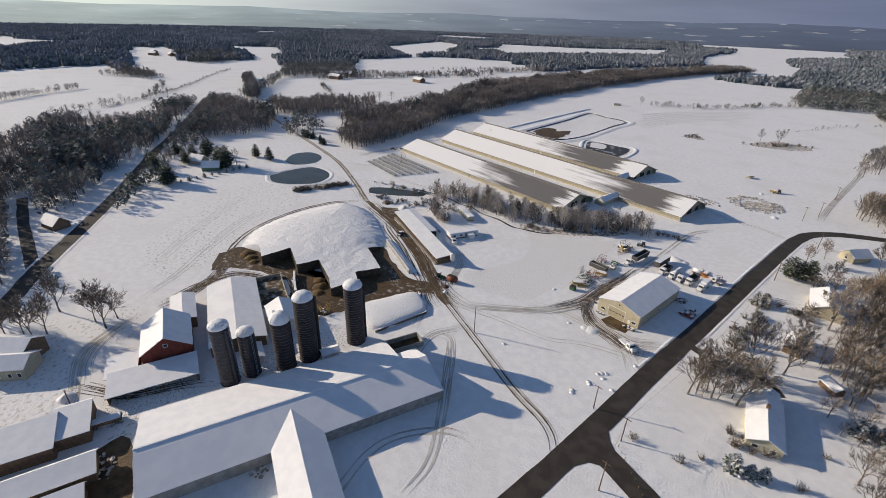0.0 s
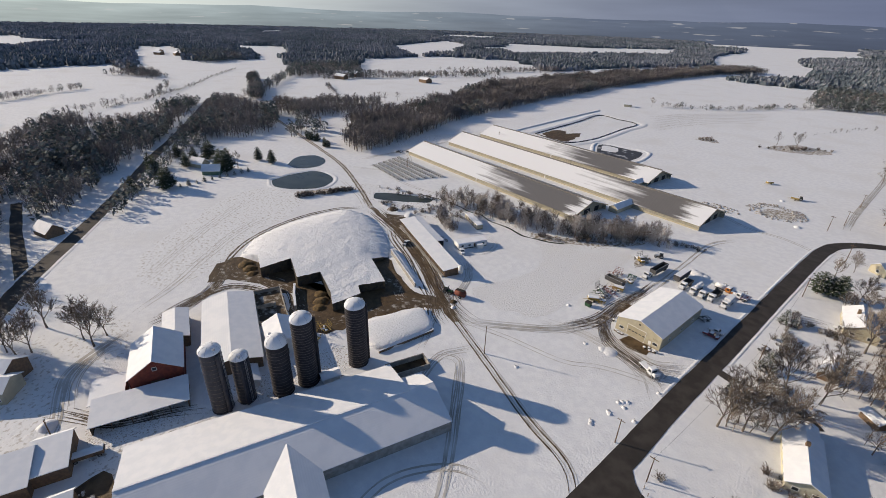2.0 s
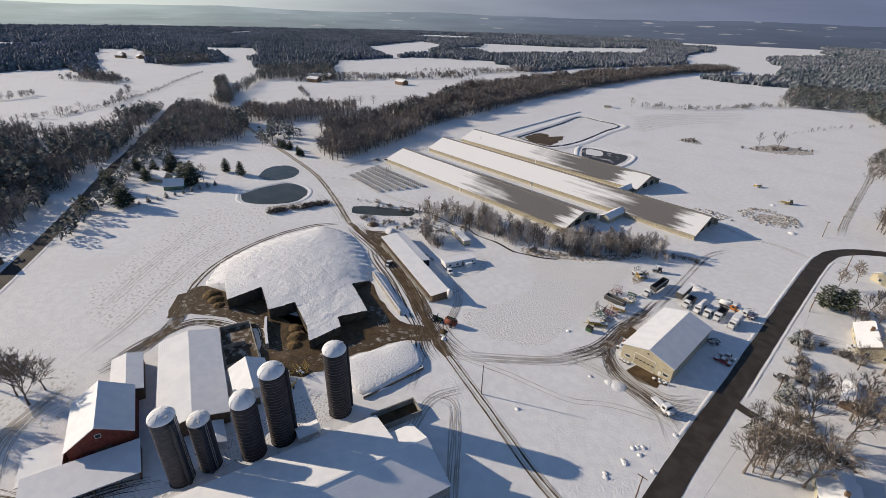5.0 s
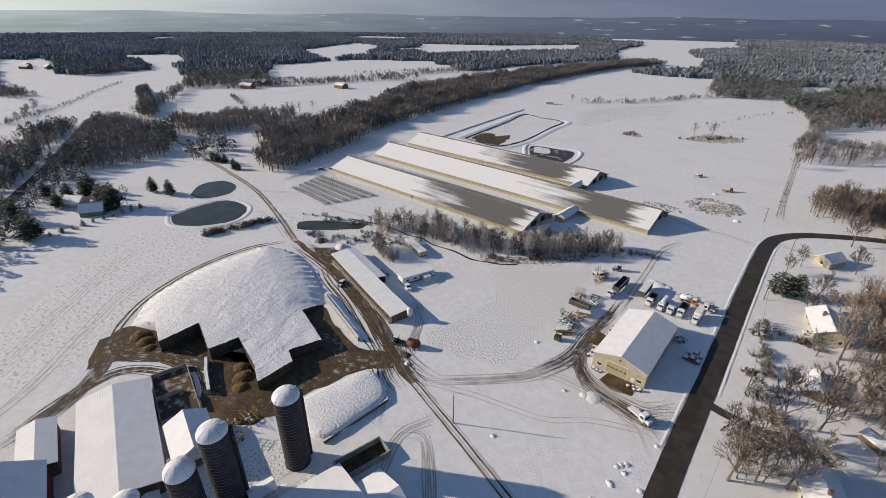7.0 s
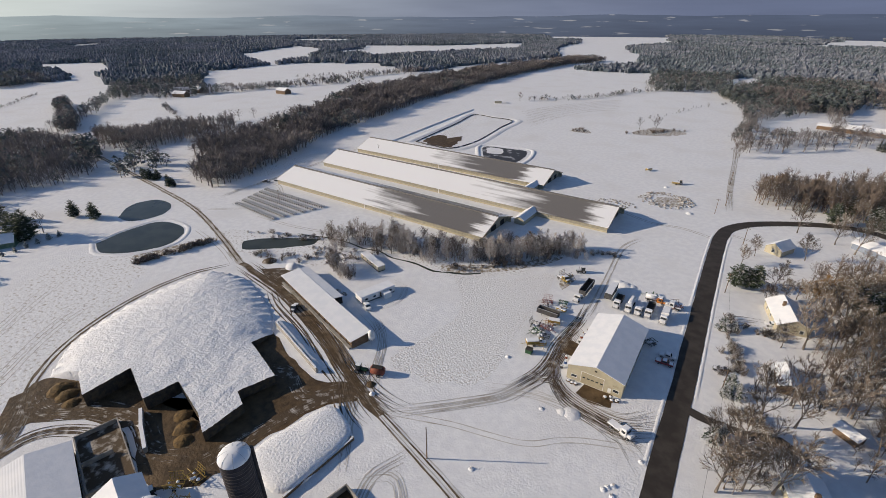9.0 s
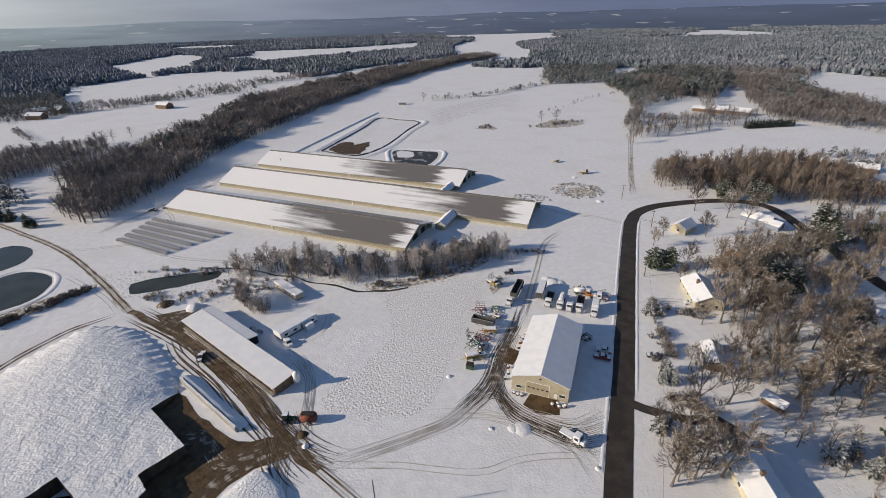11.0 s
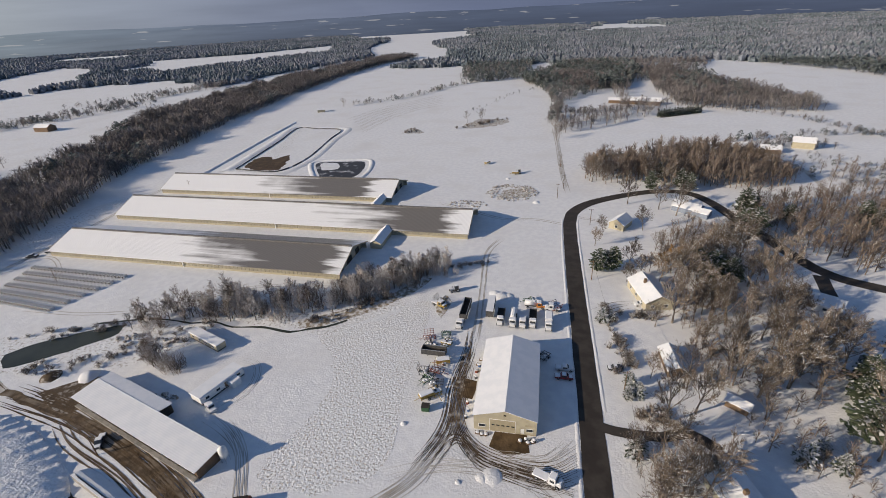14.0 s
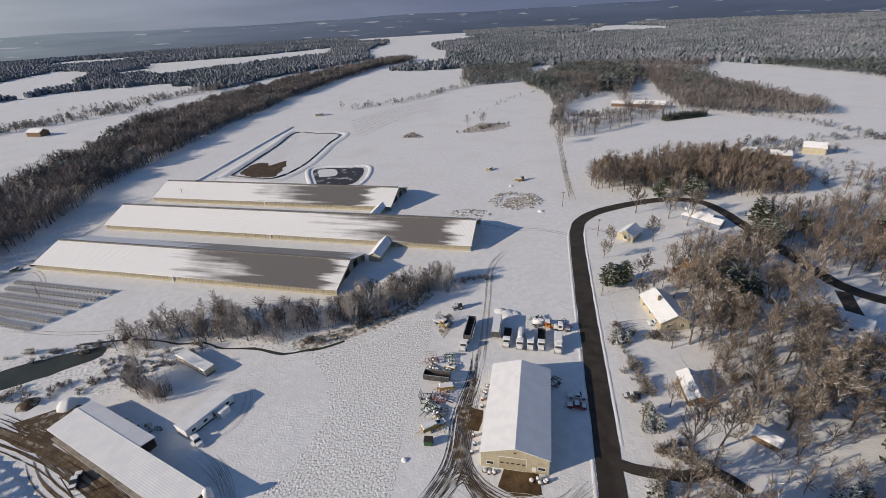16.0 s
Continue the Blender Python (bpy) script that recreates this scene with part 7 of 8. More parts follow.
def truck(x, y, rz, L, kind, paint, label):
    t = thing("truck", pose(x, y, 0, 0, 0, rz), label, "truck", "trucks parked by the garage")
    x0 = -L / 2
    xe = cab(t, x0, 1.3, 2.4, 2.75, paint)
    part("chassis", box(bmesh.new(), x0 + 0.4, -0.45, 0.6, L / 2, 0.45, 0.95), CHASSIS, t)
    axles = [x0 + 0.9, L / 2 - 1.2] + ([L / 2 - 2.5] if L > 7.5 else [])
    for a in axles:
        for s in (-1, 1):
            wheel(t, a, s * 1.0, 0.5, 0.35)
    b0, b1 = xe + 0.15, L / 2
    if kind == "dump":
        b = part("dump_body", bevel_box(b0, -1.25, 1.0, b1, 1.25, 1.15, 0.03), DUMP_DARK, t)
        for s in (-1, 1):
            q = new("side_board", finish("side_board", box(bmesh.new(), b0, s * 1.25 - 0.06, 1.15, b1, s * 1.25 + 0.06, 2.4), DUMP_DARK))
            q.parent = b
        for xx in (b0, b1 - 0.1):
            q = new("end_board", finish("end_board", box(bmesh.new(), xx, -1.19, 1.15, xx + 0.1, 1.19, 2.5 if xx == b0 else 2.2), DUMP_DARK))
            q.parent = b
        part("load", box(bmesh.new(), b0 + 0.12, -1.18, 1.16, b1 - 0.12, 1.18, 1.5), DARK, t, "dark empty bed")
    elif kind == "tank":
        bm = tube(bmesh.new(), (b0, 0, 2.0), (b1, 0, 2.0), 1.0, 1.0, 20)
        bmesh.ops.bevel(bm, geom=[e for e in bm.edges if abs(e.verts[0].co.x - e.verts[1].co.x) < 0.01], offset=0.2, segments=3, affect="EDGES")
        part("tank", bm, CAB_WHITE, t, "white cylindrical tank", True)
        snow_lid(t, b0 + 0.3, -0.5, 2.93, b1 - 0.3, 0.5, 0.16)
    elif kind == "box":
        part("box_body", bevel_box(b0, -1.25, 1.0, b1, 1.25, 3.3, 0.06), CAB_WHITE, t)
        snow_lid(t, b0 + 0.05, -1.2, 3.3, b1 - 0.05, 1.2)
    elif kind == "flat":
        part("flat_bed", bevel_box(b0, -1.2, 1.0, b1, 1.2, 1.2, 0.03), CHASSIS, t)
        snow_lid(t, b0 + 0.05, -1.15, 1.2, b1 - 0.05, 1.15, 0.2)
    return t


def trailer(x, y, rz, L, label, open_top=True, body=None, h=3.2):
    t = thing("trailer", pose(x, y, 0, 0, 0, rz), label, "trailer", "trucks parked by the garage")
    body = body or DUMP_DARK
    part("floor", box(bmesh.new(), -L / 2, -1.2, 1.1, L / 2, 1.2, 1.3), CHASSIS, t)
    for s in (-1, 1):
        part("side_wall", box(bmesh.new(), -L / 2, s * 1.25 - 0.05, 1.1, L / 2, s * 1.25 + 0.05, h), body, t)
        n = int(L / 1.2)
        for k in range(n + 1):
            xx = -L / 2 + 0.05 + k * (L - 0.1) / n
            part("rib", box(bmesh.new(), xx - 0.04, min(s * 1.3, s * 1.36), 1.2, xx + 0.04, max(s * 1.3, s * 1.36), h), body, t)
        part("top_rail", box(bmesh.new(), -L / 2, s * 1.25 - 0.09, h + 0.003, L / 2, s * 1.25 + 0.09, h + 0.12), STEEL, t)
    for xx in (-L / 2, L / 2 - 0.08):
        part("end_wall", box(bmesh.new(), xx, -1.2, 1.3, xx + 0.08, 1.2, h), body, t)
    if open_top:
        part("load", box(bmesh.new(), -L / 2 + 0.09, -1.19, 1.31, L / 2 - 0.09, 1.19, 1.9), DARK, t)
    else:
        part("roof", box(bmesh.new(), -L / 2, -1.3, h + 0.13, L / 2, 1.3, h + 0.2), SNOW_ROOF, t, "snow-covered roof")
    for a in (L / 2 - 0.9, L / 2 - 2.1):
        for s in (-1, 1):
            wheel(t, a, s * 1.0, 0.5, 0.4)
    for s in (-1, 1):
        part("landing_leg", tube(bmesh.new(), (-L / 2 + 1.8, s * 0.7, 0), (-L / 2 + 1.8, s * 0.7, 1.1), 0.07, 0.07), CHASSIS, t)
    return t


def pickup(x, y, rz, paint, label, bed=True, group="parked pickups"):
    t = thing("pickup_truck" if bed else "car", pose(x, y, 0, 0, 0, rz), label, "pickup" if bed else "car", group)
    bm = bmesh.new()
    w = 0.95
    prof = [(-2.7, 0.45), (2.7, 0.45), (2.7, 1.05), (1.0 if bed else 2.1, 1.08), (0.7 if bed else 1.6, 1.8), (-0.7, 1.8), (-1.25, 1.12), (-2.6, 0.98)]
    if not bed:
        prof = [(px * 0.85, pz * 0.85) for px, pz in prof]
    hexa(bm, [(px, -w, pz) for px, pz in prof], [(px, w, pz) for px, pz in prof])
    bmesh.ops.recalc_face_normals(bm, faces=bm.faces)
    bmesh.ops.bevel(bm, geom=bm.edges[:], offset=0.06, segments=2, affect="EDGES")
    b = part("body", bm, paint, t)
    k = 1.0 if bed else 0.85
    for s in (-1, 1):
        q = new("side_window", finish("side_window", box(bmesh.new(), -0.75 * k, s * w - 0.015, 1.2 * k, 0.6 * k, s * w + 0.015, 1.68 * k), GLASS_DARK))
        q.parent = b
        for a in (-1.75 * k, 1.7 * k):
            wheel(t, a, s * 0.86, 0.38, 0.26)
        part("headlight", box(bmesh.new(), -2.72 * k, s * 0.7 - 0.15, 0.72 * k, -2.6 * k, s * 0.7 + 0.15, 0.88 * k), CAB_WHITE, t)
        part("tail_light", box(bmesh.new(), 2.66 * k, s * 0.8 - 0.1, 0.75 * k, 2.72 * k, s * 0.8 + 0.1, 0.98 * k), CAR_RED, t)
    ws = [(-1.18 * k, -0.8, 1.22 * k), (-1.18 * k, 0.8, 1.22 * k), (-0.78 * k, 0.75, 1.72 * k), (-0.78 * k, -0.75, 1.72 * k)]
    part("windscreen", hexa(bmesh.new(), ws, [(a - 0.03, c, z + 0.02) for a, c, z in ws]), GLASS_DARK, t)
    snow_lid(t, -0.65 * k, -0.85, 1.8 * k, 0.6 * k, 0.85, 0.12)
    if bed:
        snow_lid(t, 1.05, -0.85, 1.06, 2.6, 0.85, 0.12)
    snow_lid(t, -2.5 * k, -0.8, 1.08 * k, -1.4 * k, 0.8, 0.07)
    return t


truck(-12.2, 43.6, 90, 5.6, "flat", CAB_WHITE, "white day-cab tractor unit hitched to a long trailer")
trailer(-11.6, 51.6, 90, 11.0, "long dark open-topped hopper trailer")
trailer(-2.6, 54.2, 92, 10.5, "dark boxy trailer standing unhitched", False, DUMP_DARK, 3.4)
truck(1.6, 49.4, 91, 8.6, "dump", CAB_WHITE, "white-cabbed dump truck with a dark bed")
truck(6.0, 49.4, 91, 9.4, "tank", CAB_WHITE, "white tank truck parked nose out")
truck(9.5, 48.2, 91, 6.6, "flat", CAB_WHITE, "small white flatbed truck dusted with snow")
truck(12.9, 50.2, 91, 9.6, "dump", CAB_WHITE, "white-cabbed dump truck with a black bed")
truck(18.4, 48.8, 91, 8.4, "box", CAB_WHITE, "white box truck with a snowy roof")
truck(13.2, 59.0, 180, 7.5, "tank", ORANGE, "orange-cabbed tank truck standing crosswise")
truck(19.6, 58.2, 0, 5.6, "flat", CAB_WHITE, "short white truck dusted with snow")
truck(-22.4, 54.4, 150, 6.6, "flat", MACH_YELLOW, "old yellow flatbed truck covered with snow")
truck(19.8, -12.0, 160, 7.2, "flat", CAB_WHITE, "snow-covered flatbed truck by the yard entrance")
pickup(23.8, 27.0, 183, CAB_WHITE, "white pickup with snow in its bed")
pickup(23.6, 23.2, 182, CAR_RED, "dark red pickup with snow on its cab")
pickup(38.8, 29.7, 5, CAR_DARK, "black car parked off the road", False)
pickup(-76.2, -7.2, 150, CAB_WHITE, "white pickup beside the mobile home")
pickup(-98.5, -23.6, 120, CAR_DARK, "dark pickup beside the cattle shed")
pickup(49.0, 13.0, 100, CAR_DARK, "dark car half hidden by shrubs", False)
pickup(-236, 64, 20, CAR_DARK, "dark pickup beside the long barn", True)
pickup(-231, 70, 25, CAR_DARK, "dark pickup beside the long barn", True)
pickup(51, 66.5, 15, CAB_WHITE, "white snow-covered car in the driveway", False)


def tractor(x, y, rz, paint, label):
    t = thing("tractor", pose(x, y, 0, 0, 0, rz), label, "tractor")
    part("hood", bevel_box(-2.2, -0.45, 0.9, -0.2, 0.45, 1.7, 0.1), paint, t)
    c = part("cab", bevel_box(-0.2, -0.75, 0.9, 1.3, 0.75, 2.8, 0.1), GLASS_DARK, t)
    q = new("cab_roof", finish("cab_roof", box(bmesh.new(), -0.35, -0.85, 2.8, 1.4, 0.85, 2.95), paint))
    q.parent = c
    snow_lid(t, -0.3, -0.8, 2.95, 1.35, 0.8, 0.1)
    part("axle", box(bmesh.new(), -1.9, -0.9, 0.5, 1.2, 0.9, 0.9), CHASSIS, t)
    part("exhaust", tube(bmesh.new(), (-1.0, 0.3, 1.7), (-1.0, 0.3, 2.7), 0.06, 0.06), CHASSIS, t)
    for s in (-1, 1):
        wheel(t, 0.8, s * 1.0, 0.85, 0.5)
        wheel(t, -1.7, s * 0.85, 0.55, 0.35)
    return t


tractor(-53.6, -34.4, 200, MACH_GREEN, "dark green tractor hitched to a red spreader")
tractor(-18.5, 65.4, 30, CAB_WHITE, "snow-covered tractor at the field edge")
tractor(-64, -93, 70, MACH_GREEN, "dark green tractor among silage machinery")
t = thing("manure_spreader", pose(-48.4, -32.2, 0, 0, 0, 20), "round red manure spreader behind a tractor", "spreader")
bm = tube(bmesh.new(), (-2.2, 0, 1.6), (2.2, 0, 1.6), 1.35, 1.35, 18)
bmesh.ops.bevel(bm, geom=[e for e in bm.edges if abs(e.verts[0].co.x - e.verts[1].co.x) < 0.01], offset=0.3, segments=3, affect="EDGES")
part("tub", bm, RUST_RED, t, "rusty red tub", True)
part("tub_opening", box(bmesh.new(), -1.7, -0.75, 2.86, 1.7, 0.75, 3.0), DARK, t)
part("drawbar", tube(bmesh.new(), (-2.2, 0, 0.7), (-3.6, 0, 0.6), 0.1, 0.08), CHASSIS, t)
for s in (-1, 1):
    wheel(t, 0.6, s * 1.5, 0.6, 0.4)


def implement(x, y, rz, kind, paint, label):
    """A snow-dusted field implement: frame, wheels and working parts."""
    rnd = random.Random(int(x * 31 + y * 17))
    t = thing("farm_implement", pose(x, y, 0, 0, 0, rz), label, "implement", "stored farm implements")
    bm = bmesh.new()
    for s in (-1, 0, 1):
        tube(bm, (-2.2, s * 1.1, 0.8), (2.2, s * 1.1, 0.8), 0.09, 0.09, 5)
    for xx in (-2, 0, 2):
        tube(bm, (xx, -1.4, 0.8), (xx, 1.4, 0.8), 0.09, 0.09, 5)
    tube(bm, (-2.2, 0, 0.8), (-4.0, 0, 0.5), 0.1, 0.08, 5)
    part("frame", bm, paint, t)
    if kind == "disc":
        disc = finish("disc", lathe(bmesh.new(), [(0.0, -0.06), (0.42, 0.0), (0.42, 0.03), (0.0, 0.0)], 12), STEEL)
        for r in (-1.2, 0.9):
            for k in range(9):
                o = new("disc", disc)
                o.parent = t
                o.matrix_basis = pose(r + k * 0.06, -1.5 + k * 0.375, 0.42, 0, 90, 12)
    elif kind == "planter":
        for k in range(6):
            y0 = -1.6 + k * 0.62
            part("seed_box", bevel_box(0.6, y0 - 0.22, 0.9, 1.3, y0 + 0.22, 1.5, 0.05), paint, t)
            snow_lid(t, 0.65, y0 - 0.2, 1.5, 1.25, y0 + 0.2, 0.1)
    elif kind == "wing":
        for s in (-1, 1):
            b = bmesh.new()
            for k in range(4):
                tube(b, (-1.5 + k, s * 1.3, 0.9), (-1.4 + k, s * 1.9, 2.9), 0.07, 0.06, 5)
            for z in (1.5, 2.2, 2.9):
                tube(b, (-1.7, s * (1.3 + (z - 0.9) * 0.3), z), (1.8, s * (1.3 + (z - 0.9) * 0.3), z), 0.06, 0.06, 5)
            part("folded_wing", b, paint, t)
    elif kind == "wagon":
        part("bed", bevel_box(-2.2, -1.1, 0.95, 2.2, 1.1, 1.8, 0.05), paint, t)
        snow_lid(t, -2.1, -1.0, 1.8, 2.1, 1.0, 0.2)
    elif kind == "mower":
        part("cutter_deck", bevel_box(-1.0, -1.9, 0.5, 0.6, 1.9, 1.0, 0.1), paint, t)
        snow_lid(t, -0.9, -1.8, 1.0, 0.5, 1.8, 0.15)
        part("gearbox", bevel_box(-0.4, -0.3, 1.0, 0.2, 0.3, 1.5, 0.05), CHASSIS, t)
    for s in (-1, 1):
        wheel(t, 0.3, s * 1.45, 0.42, 0.25)
    for k in range(5):
        a, b2 = rnd.uniform(-2, 1.4), rnd.uniform(-1.1, 0.6)
        bm = bmesh.new()
        r = rnd.uniform(0.22, 0.5)
        lathe(bm, [(r, 0.0), (r * 0.9, 0.14), (r * 0.5, 0.26), (0.0, 0.3)], 8)
        bmesh.ops.transform(bm, matrix=Matrix.Translation((a, b2, 0.86)), verts=bm.verts)
        part("snow_clump", bm, SNOW_ROOF, t, "clump of snow", True)
    return t


KINDS = [("wing", RUST_RED, "red folded cultivator dusted with snow"), ("planter", MACH_GREEN, "green row planter capped with snow"), ("disc", CHASSIS, "dark disc harrow half buried in snow"), ("mower", MACH_YELLOW, "yellow mower under clumps of snow"), ("wagon", MACH_YELLOW, "yellow hay wagon filled with snow"), ("wing", CHASSIS, "folded dark tillage implement with snow")]
spots = [(-21, 34.5, 20), (-15.8, 37.0, 100), (-19.8, 30.6, 160), (-14.6, 33.0, 80), (-13.8, 23.6, 20), (-18.6, 18.2, 95), (-14.6, 19.0, 170), (-17.0, 15.0, 60), (-13.6, 14.2, 10), (-13.0, 10.4, 130), (-15.2, 8.4, 40), (-22.8, 56.8, 70), (20.6, 58.8, 40), (11.0, 62.6, 20), (17.5, 31.6, 60)]
for i, (x, y, rz) in enumerate(spots):
    k = KINDS[i % 6]
    implement(x, y, rz, *k)
t = trailer(-17.4, 26.6, 0, 8.0, "open black container with high sides", True, DUMP_DARK, 3.0)
t = thing("dumpster", pose(-14.2, 3.8, 0, 0, 0, 5), "dark green steel dumpster in the snow", "dumpster")
part("bin", bevel_box(-1.1, -0.9, 0.1, 1.1, 0.9, 1.6, 0.06), MACH_GREEN, t)
part("lid", hexa(bmesh.new(), [(-1.15, -0.95, 1.603), (1.15, -0.95, 1.603), (1.15, 0.95, 1.75), (-1.15, 0.95, 1.75)], [(-1.15, -0.95, 1.68), (1.15, -0.95, 1.68), (1.15, 0.95, 1.83), (-1.15, 0.95, 1.83)]), DARK, t)

# clutter along the garage walls
for i in range(11):
    a = random.Random(300 + i)
    x, y = (-1.8 - a.uniform(0, 1.3), 3 + i * 2.6) if i < 9 else (14 + (i - 9) * 2.2, -1.6)
    if 9 < y < 18 and i < 9:
        continue
    t = thing("stored_drum", pose(x, y, 0, 0, 0, a.uniform(0, 90)), "snow-capped drum stored against the garage", "drum", "stores by the garage")
    part("drum", lathe(bmesh.new(), [(0.45, 0), (0.45, 0.9), (0.0, 0.9)], 12), a.choice([CHASSIS, BLUE_TARP, RUST_RED]), t)
    part("snow_cap", lathe(bmesh.new(), [(0.46, 0.903), (0.36, 1.0), (0.0, 1.04)], 12), SNOW_ROOF, t, "cap of snow", True)
for i, (x, y) in enumerate(((1.4, -1.4), (2.6, -1.7), (3.7, -1.5), (12.6, -2.0), (14.6, -2.2), (15.8, -1.7), (-2.2, 22), (-2.6, 24.5), (-2.0, 27))):
    t = thing("pallet_stack", pose(x, y, 0, 0, 0, i * 23), "stack of pallets under snow by the garage", "pallets", "stores by the garage")
    for k in range(3):
        part("pallet", box(bmesh.new(), -0.6, -0.5, k * 0.16, 0.6, 0.5, k * 0.16 + 0.12), WOOD_BROWN, t)
    part("snow_cap", lathe(bmesh.new(), [(0.55, 0.445), (0.42, 0.55), (0.0, 0.58)], 10), SNOW_ROOF, t, "cap of snow", True)

# mobile homes
def mobile_home(x, y, rz, L, W, h, wall, label, annex=False):
    t = thing("mobile_home", pose(x, y, 0, 0, 0, rz), label, "mobile home")
    part("body", bevel_box(-L / 2, -W / 2, 0.5, L / 2, W / 2, h, 0.08), wall, t)
    part("skirting", box(bmesh.new(), -L / 2 + 0.15, -W / 2 + 0.1, 0, L / 2 - 0.15, W / 2 - 0.1, 0.5), CHASSIS, t)
    A = [(-L / 2 - 0.2, -W / 2 - 0.2, h), (L / 2 + 0.2, -W / 2 - 0.2, h), (L / 2 + 0.2, W / 2 + 0.2, h), (-L / 2 - 0.2, W / 2 + 0.2, h)]
    part("roof", hexa(bmesh.new(), A, [(a * 0.99, b * 0.9, z + 0.25) for a, b, z in A]), SNOW_ROOF, t, "snow-covered flat roof")
    for k in range(4):
        for s in ("y-", "y+"):
            opening(t, "window", -L * 0.36 + k * L * 0.24, (-1 if s == "y-" else 1) * W / 2, 1.3, 1.2, 0.8, s)
    opening(t, "door", L * 0.06, -W / 2, 0.55, 0.85, 1.9, "y-", WOOD_BROWN)
    if annex:
        part("porch", bevel_box(1.5, -W / 2 - 2.4, 0, 4.5, -W / 2 - 0.02, 2.2, 0.05), wall, t)
        snow_lid(t, 1.4, -W / 2 - 2.5, 2.2, 4.6, -W / 2 - 0.02, 0.18)
    return t


mobile_home(-98, 19.6, -19, 16, 3.4, 2.7, CREAM, "long cream mobile home with snowy roof")
mobile_home(-79.6, 1.0, 73, 15.0, 5.0, 2.9, WHITE_PAINT, "white mobile home with a porch and snowy roof", True)
t = thing("lumber_pile", pose(-84.4, 0.8, 0, 0, 0, 73), "dark tarped woodpile beside the mobile home", "woodpile")
for k in range(9):
    part("log", tube(bmesh.new(), (-3, -0.8 + (k % 5) * 0.4, 0.22 + 0.36 * (k // 5)), (3, -0.8 + (k % 5) * 0.4, 0.22 + 0.36 * (k // 5)), 0.2, 0.2, 8), DARK, t)

# calf hutches in rows
HUTCH = bmesh.new()
prof = [(-0.7, 0), (0.7, 0), (0.72, 0.7), (0.4, 1.2), (-0.4, 1.2), (-0.72, 0.7)]
hexa(HUTCH, [(x, -1.0, z) for x, z in prof], [(x, 1.0, z) for x, z in prof])
bmesh.ops.recalc_face_normals(HUTCH, faces=HUTCH.faces)
ht = thing("calf_hutch", pose(-216, 29, 0), "grey-white calf hutch in a long row", "calf hutch", "rows of calf hutches")
part("shell", HUTCH, HUTCH_GREY, ht)
part("doorway", box(bmesh.new(), -0.45, -1.02, 0, 0.45, -1.003, 0.9), DARK, ht)
part("pen_rail", box(bmesh.new(), -0.65, -2.6, 0.45, 0.65, -2.55, 0.95), STEEL, ht)
for r in range(6):
    x0, x1 = -216 - r * 1.4, -178 + r * 1.8
    y0, y1 = 29.6 + r * 5.0, 27.0 + r * 5.4
    n = 22 + r
    for k in range(n):
        if r == 0 and k == 0:
            continue
        f = k / (n - 1)
        copy_thing(ht, pose(x0 + (x1 - x0) * f, y0 + (y1 - y0) * f, 0, 0, 0, -4))

# utility poles
def utility_pole(x, y, h, rz, arm=True, label="weathered wooden utility pole with a crossarm"):
    t = thing("utility_pole", pose(x, y, 0, 0, 0, rz), label, "utility pole", "utility poles")
    part("pole", tube(bmesh.new(), (0, 0, 0), (0, 0, h), 0.17, 0.11, 8), WOOD_BROWN, t)
    if arm:
        part("crossarm", box(bmesh.new(), -1.1, 0.12, h - 0.7, 1.1, 0.24, h - 0.55), WOOD_BROWN, t)
        for k in (-0.95, -0.5, 0.5, 0.95):
            part("insulator", tube(bmesh.new(), (k, 0.18, h - 0.55), (k, 0.18, h - 0.35), 0.05, 0.04, 6), DARK, t)
    return t


utility_pole(-17.7, -48.0, 11.0, 20, False, "tall plain wooden pole beside the farm lane")
for x, y, h in ((28.8, -44.5, 8.5), (40.0, -48.5, 8.5), (44.6, -65.5, 10), (40.0, 19.0, 9), (34.5, 82, 9), (20.0, 172, 9), (23.5, 189, 9), (36.5, 136, 9), (21.5, 232, 9), (-60, -159.2, 6), (-197, 45, 8), (-96, -27, 7), (-221, 160, 8)):
    utility_pole(x, y, h, 5)
for a, b in (((40.0, -48.5, 8.2), (40.0, 19.0, 8.7)), ((40.0, 19.0, 8.7), (34.5, 82, 8.7)), ((44.6, -65.5, 9.7), (40.0, -48.5, 8.2))):
    t = bmesh.new()
    rings = []
    for k in range(13):
        f = k / 12
        p = Vector(a).lerp(Vector(b), f) - Vector((0, 0, 1.2 * 4 * f * (1 - f)))
        rings.append([t.verts.new(p + Vector(o)) for o in ((-0.025, 0, -0.015), (0.025, 0, -0.015), (0, 0, 0.03))])
    for p, q in zip(rings, rings[1:]):
        for k in range(3):
            t.faces.new((p[k], p[(k + 1) % 3], q[(k + 1) % 3], q[k]))
    solid("power_cable", t, CHASSIS, "thin dark power cable between poles", "cable")


# heaps and rubble
for x, y, r, h in ((0, 64.5, 3.4, 0.9), (-2.5, 66, 2.4, 0.7), (2.8, 65, 2.2, 0.6), (6.8, -13.4, 2.6, 0.5), (4.5, -14.2, 1.6, 0.35), (-126, -2.6, 3.2, 1.8), (-18.9, -2.1, 0.9, 0.5), (-44, -39.5, 1.0, 0.8), (-65, -160, 2.4, 1.4), (8.4, 164, 2.0, 0.8), (-12, 204, 1.4, 0.8), (-33, -90, 3.2, 0.8), (-35, -92, 2.2, 0.7)):
    mound("snow_mound", x, y, r, h, SNOW, "heap of pushed-up snow", "snow mound")
mound("dirt_mound", -47.2, -36.8, 1.5, 0.6, MUD, "small heap of dark manure by the lane", "dirt heap")
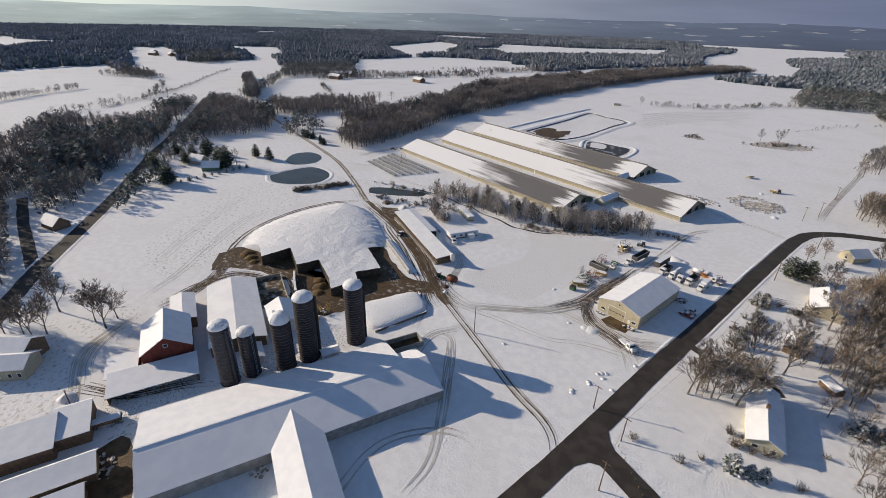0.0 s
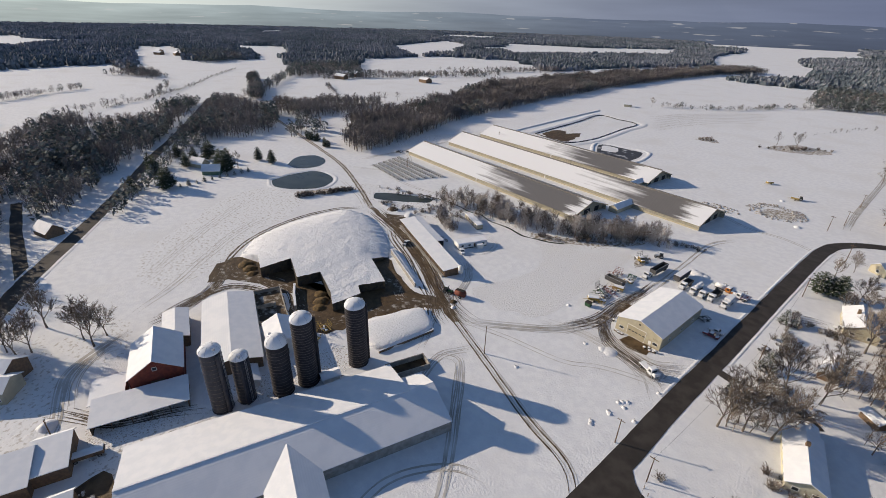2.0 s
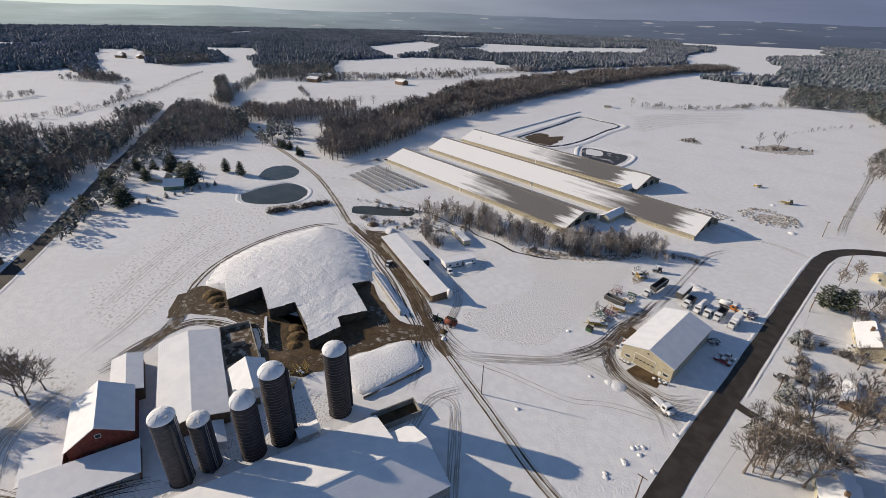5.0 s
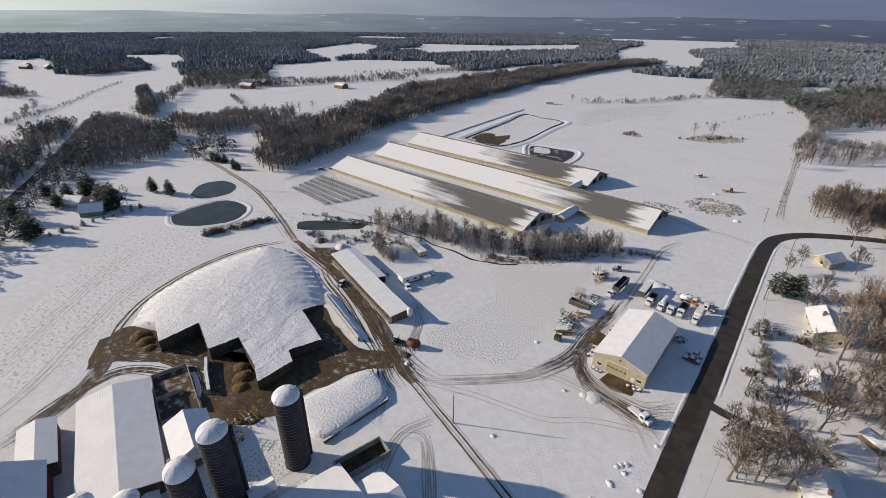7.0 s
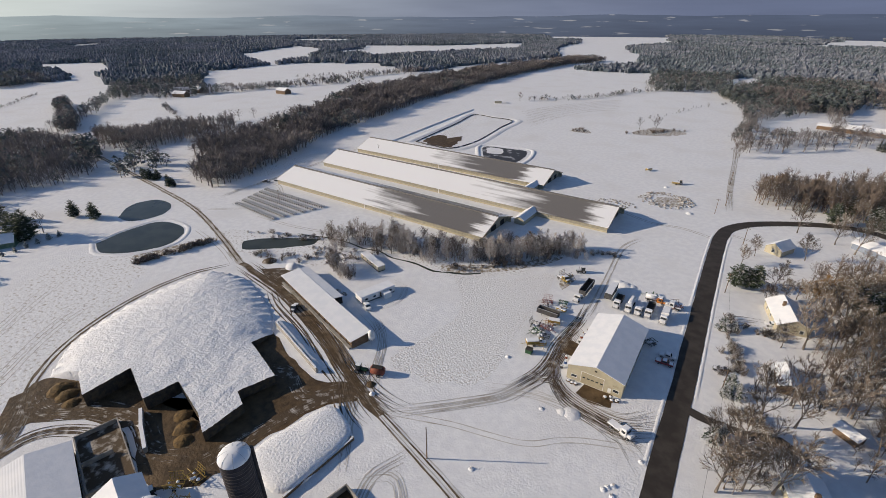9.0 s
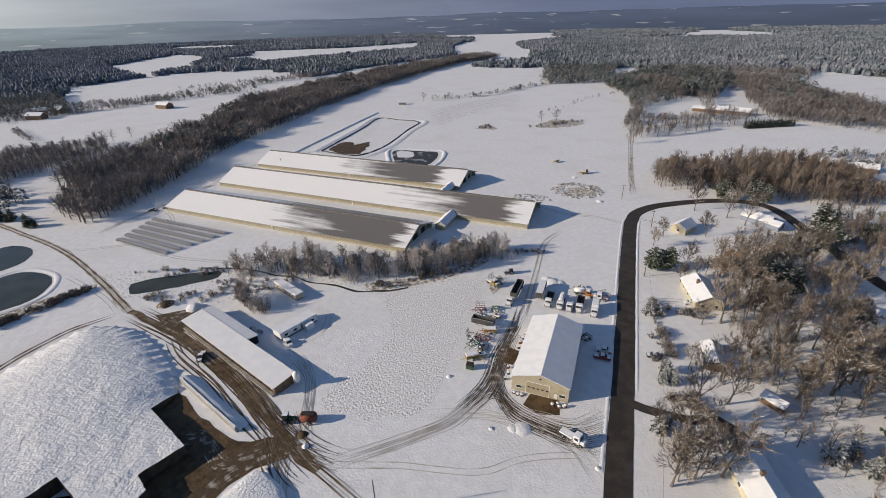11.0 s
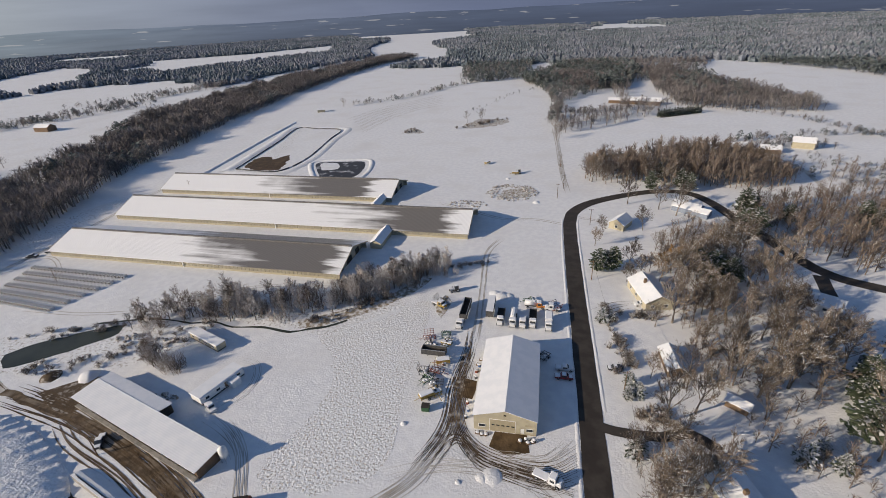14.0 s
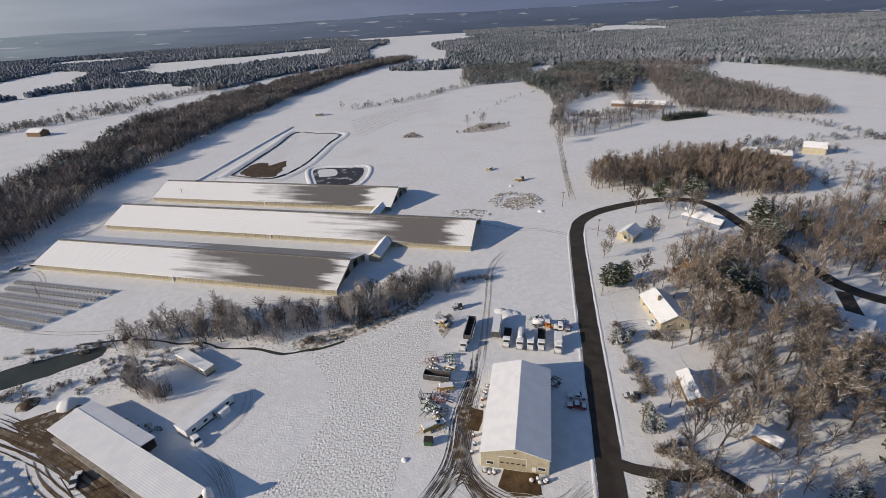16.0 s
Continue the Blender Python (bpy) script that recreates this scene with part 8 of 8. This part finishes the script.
mound("brush_pile", -139, -5, 3.2, 1.2, TRACK_DARK, "dark brush heap dusted with snow", "brush heap")
rr = random.Random(77)
rock = []
for k in range(5):
    b = bmesh.new()
    bmesh.ops.create_icosphere(b, subdivisions=1, radius=0.6)
    for v in b.verts:
        v.co *= rr.uniform(0.7, 1.25)
        v.co.z *= 0.7
    rock.append(finish("stone", b, [ROCK_SNOW]))


def rubble(x, y, rx, ry, n, label, lo=0.5, hi=1.5, ring=True):
    t = thing("rubble_heap", pose(x, y, 0), label, "rubble")
    for k in range(n):
        a = rr.uniform(0, math.tau)
        f = rr.uniform(0.6, 1.1) if ring else rr.random() ** 0.5
        o = new("stone", rr.choice(rock))
        o.parent = t
        s = rr.uniform(lo, hi)
        o.matrix_basis = pose(math.cos(a) * rx * f, math.sin(a) * ry * f, 0.15 * s, 0, 0, rr.uniform(0, 360)) @ Matrix.Diagonal((s, s, s, 1))


rubble(-7, 179, 14, 13, 240, "ring of snow-dusted rubble round a hollow", 0.45, 1.5)
rubble(-30, 158, 12, 5, 55, "scattered snow-dusted stones and scrap beside barns", 0.5, 1.4, False)
rubble(-34, -91, 4, 3, 40, "snow-dusted rubble heap at the silo's foot", 0.3, 0.9, False)
rubble(-12, -126, 6, 2.5, 45, "snowy rubble and scrap along the barn wall", 0.4, 1.0, False)
rubble(-122, 16, 12, 3, 46, "snowy boulders along the brush", 0.7, 1.9, False)
rubble(-98, -6, 9, 2, 30, "snowy boulders behind the cattle shed", 0.6, 1.4, False)
rubble(-33, -155, 5, 2.5, 30, "scrap and stones beside the barnyard", 0.4, 1.0, False)
for x, y, rz in ((-8, 214, 10), (-30, 236, 60)):
    implement(x, y, rz, "wagon", MACH_YELLOW, "yellow field machine standing in the snow")
tractor(-6, 216, 10, MACH_YELLOW, "yellow excavator-like tractor far out in the field")
t = thing("hay_wagon", pose(-47.5, -152.4, 0, 0, 0, 80), "snow-topped feed wagon beside the lean-to", "wagon")
part("bed", bevel_box(-3.5, -1.2, 0.8, 3.5, 1.2, 1.8, 0.05), WOOD_BROWN, t)
snow_lid(t, -3.4, -1.1, 1.8, 3.4, 1.1, 0.2)
for a in (-2.4, 2.4):
    for s in (-1, 1):
        wheel(t, a, s * 1.0, 0.45, 0.25)
mound("snow_mound", -48.5, -158.6 + 5.5, 1.8, 1.6, SNOW, "snow-covered round bale heap", "snow mound")
# feed rails and junk by the silos
for x, y, rz in ((-62, -88, 40), (-56, -90, 120), (-60, -84, 0)):
    implement(x, y, rz, "wing", MACH_YELLOW, "yellow silage machine parked in mud")
for k in range(14):
    x, y = 40.6 + k * 1.6, -50.6 - k * 1.15
    t = thing("guard_post", pose(x, y, 0), "short snow-capped wooden post along the verge", "post", "posts along the side road")
    part("post", tube(bmesh.new(), (0, 0, 0), (0, 0, 0.9), 0.1, 0.09, 6), WOOD_BROWN, t)
for x, y in ((21.1, -44.4), (20.4, -43.4), (22.2, -37.2), (21.5, -36.6), (21.9, -30.1), (22.9, -29.0), (23.4, -31.8), (21.2, -31.2), (26.6, -18.4), (-1.0, -16.4), (-7.1, -44.2), (28.0, -34)):
    t = thing("young_tree", pose(x, y, 0), "knee-high staked sapling poking from the snow", "sapling", "saplings in the paddock")
    s = Soup()
    for k in range(9):
        d = around((0, 0, 1), rr.uniform(0.1, 0.9), rr.uniform(0, math.tau))
        s.stick((0, 0, 0.1), d * rr.uniform(0.5, 1.1), 0.05, 0.02, k % 3 == 0, 3)
    o = new("stem", s.mesh("stem", [BARK, SNOW_TWIG]))
    o.parent = t
    mound("snow_mound", x + 0.2, y, 0.8, 0.35, SNOW, "little grass tussock under fresh snow", "snow mound")
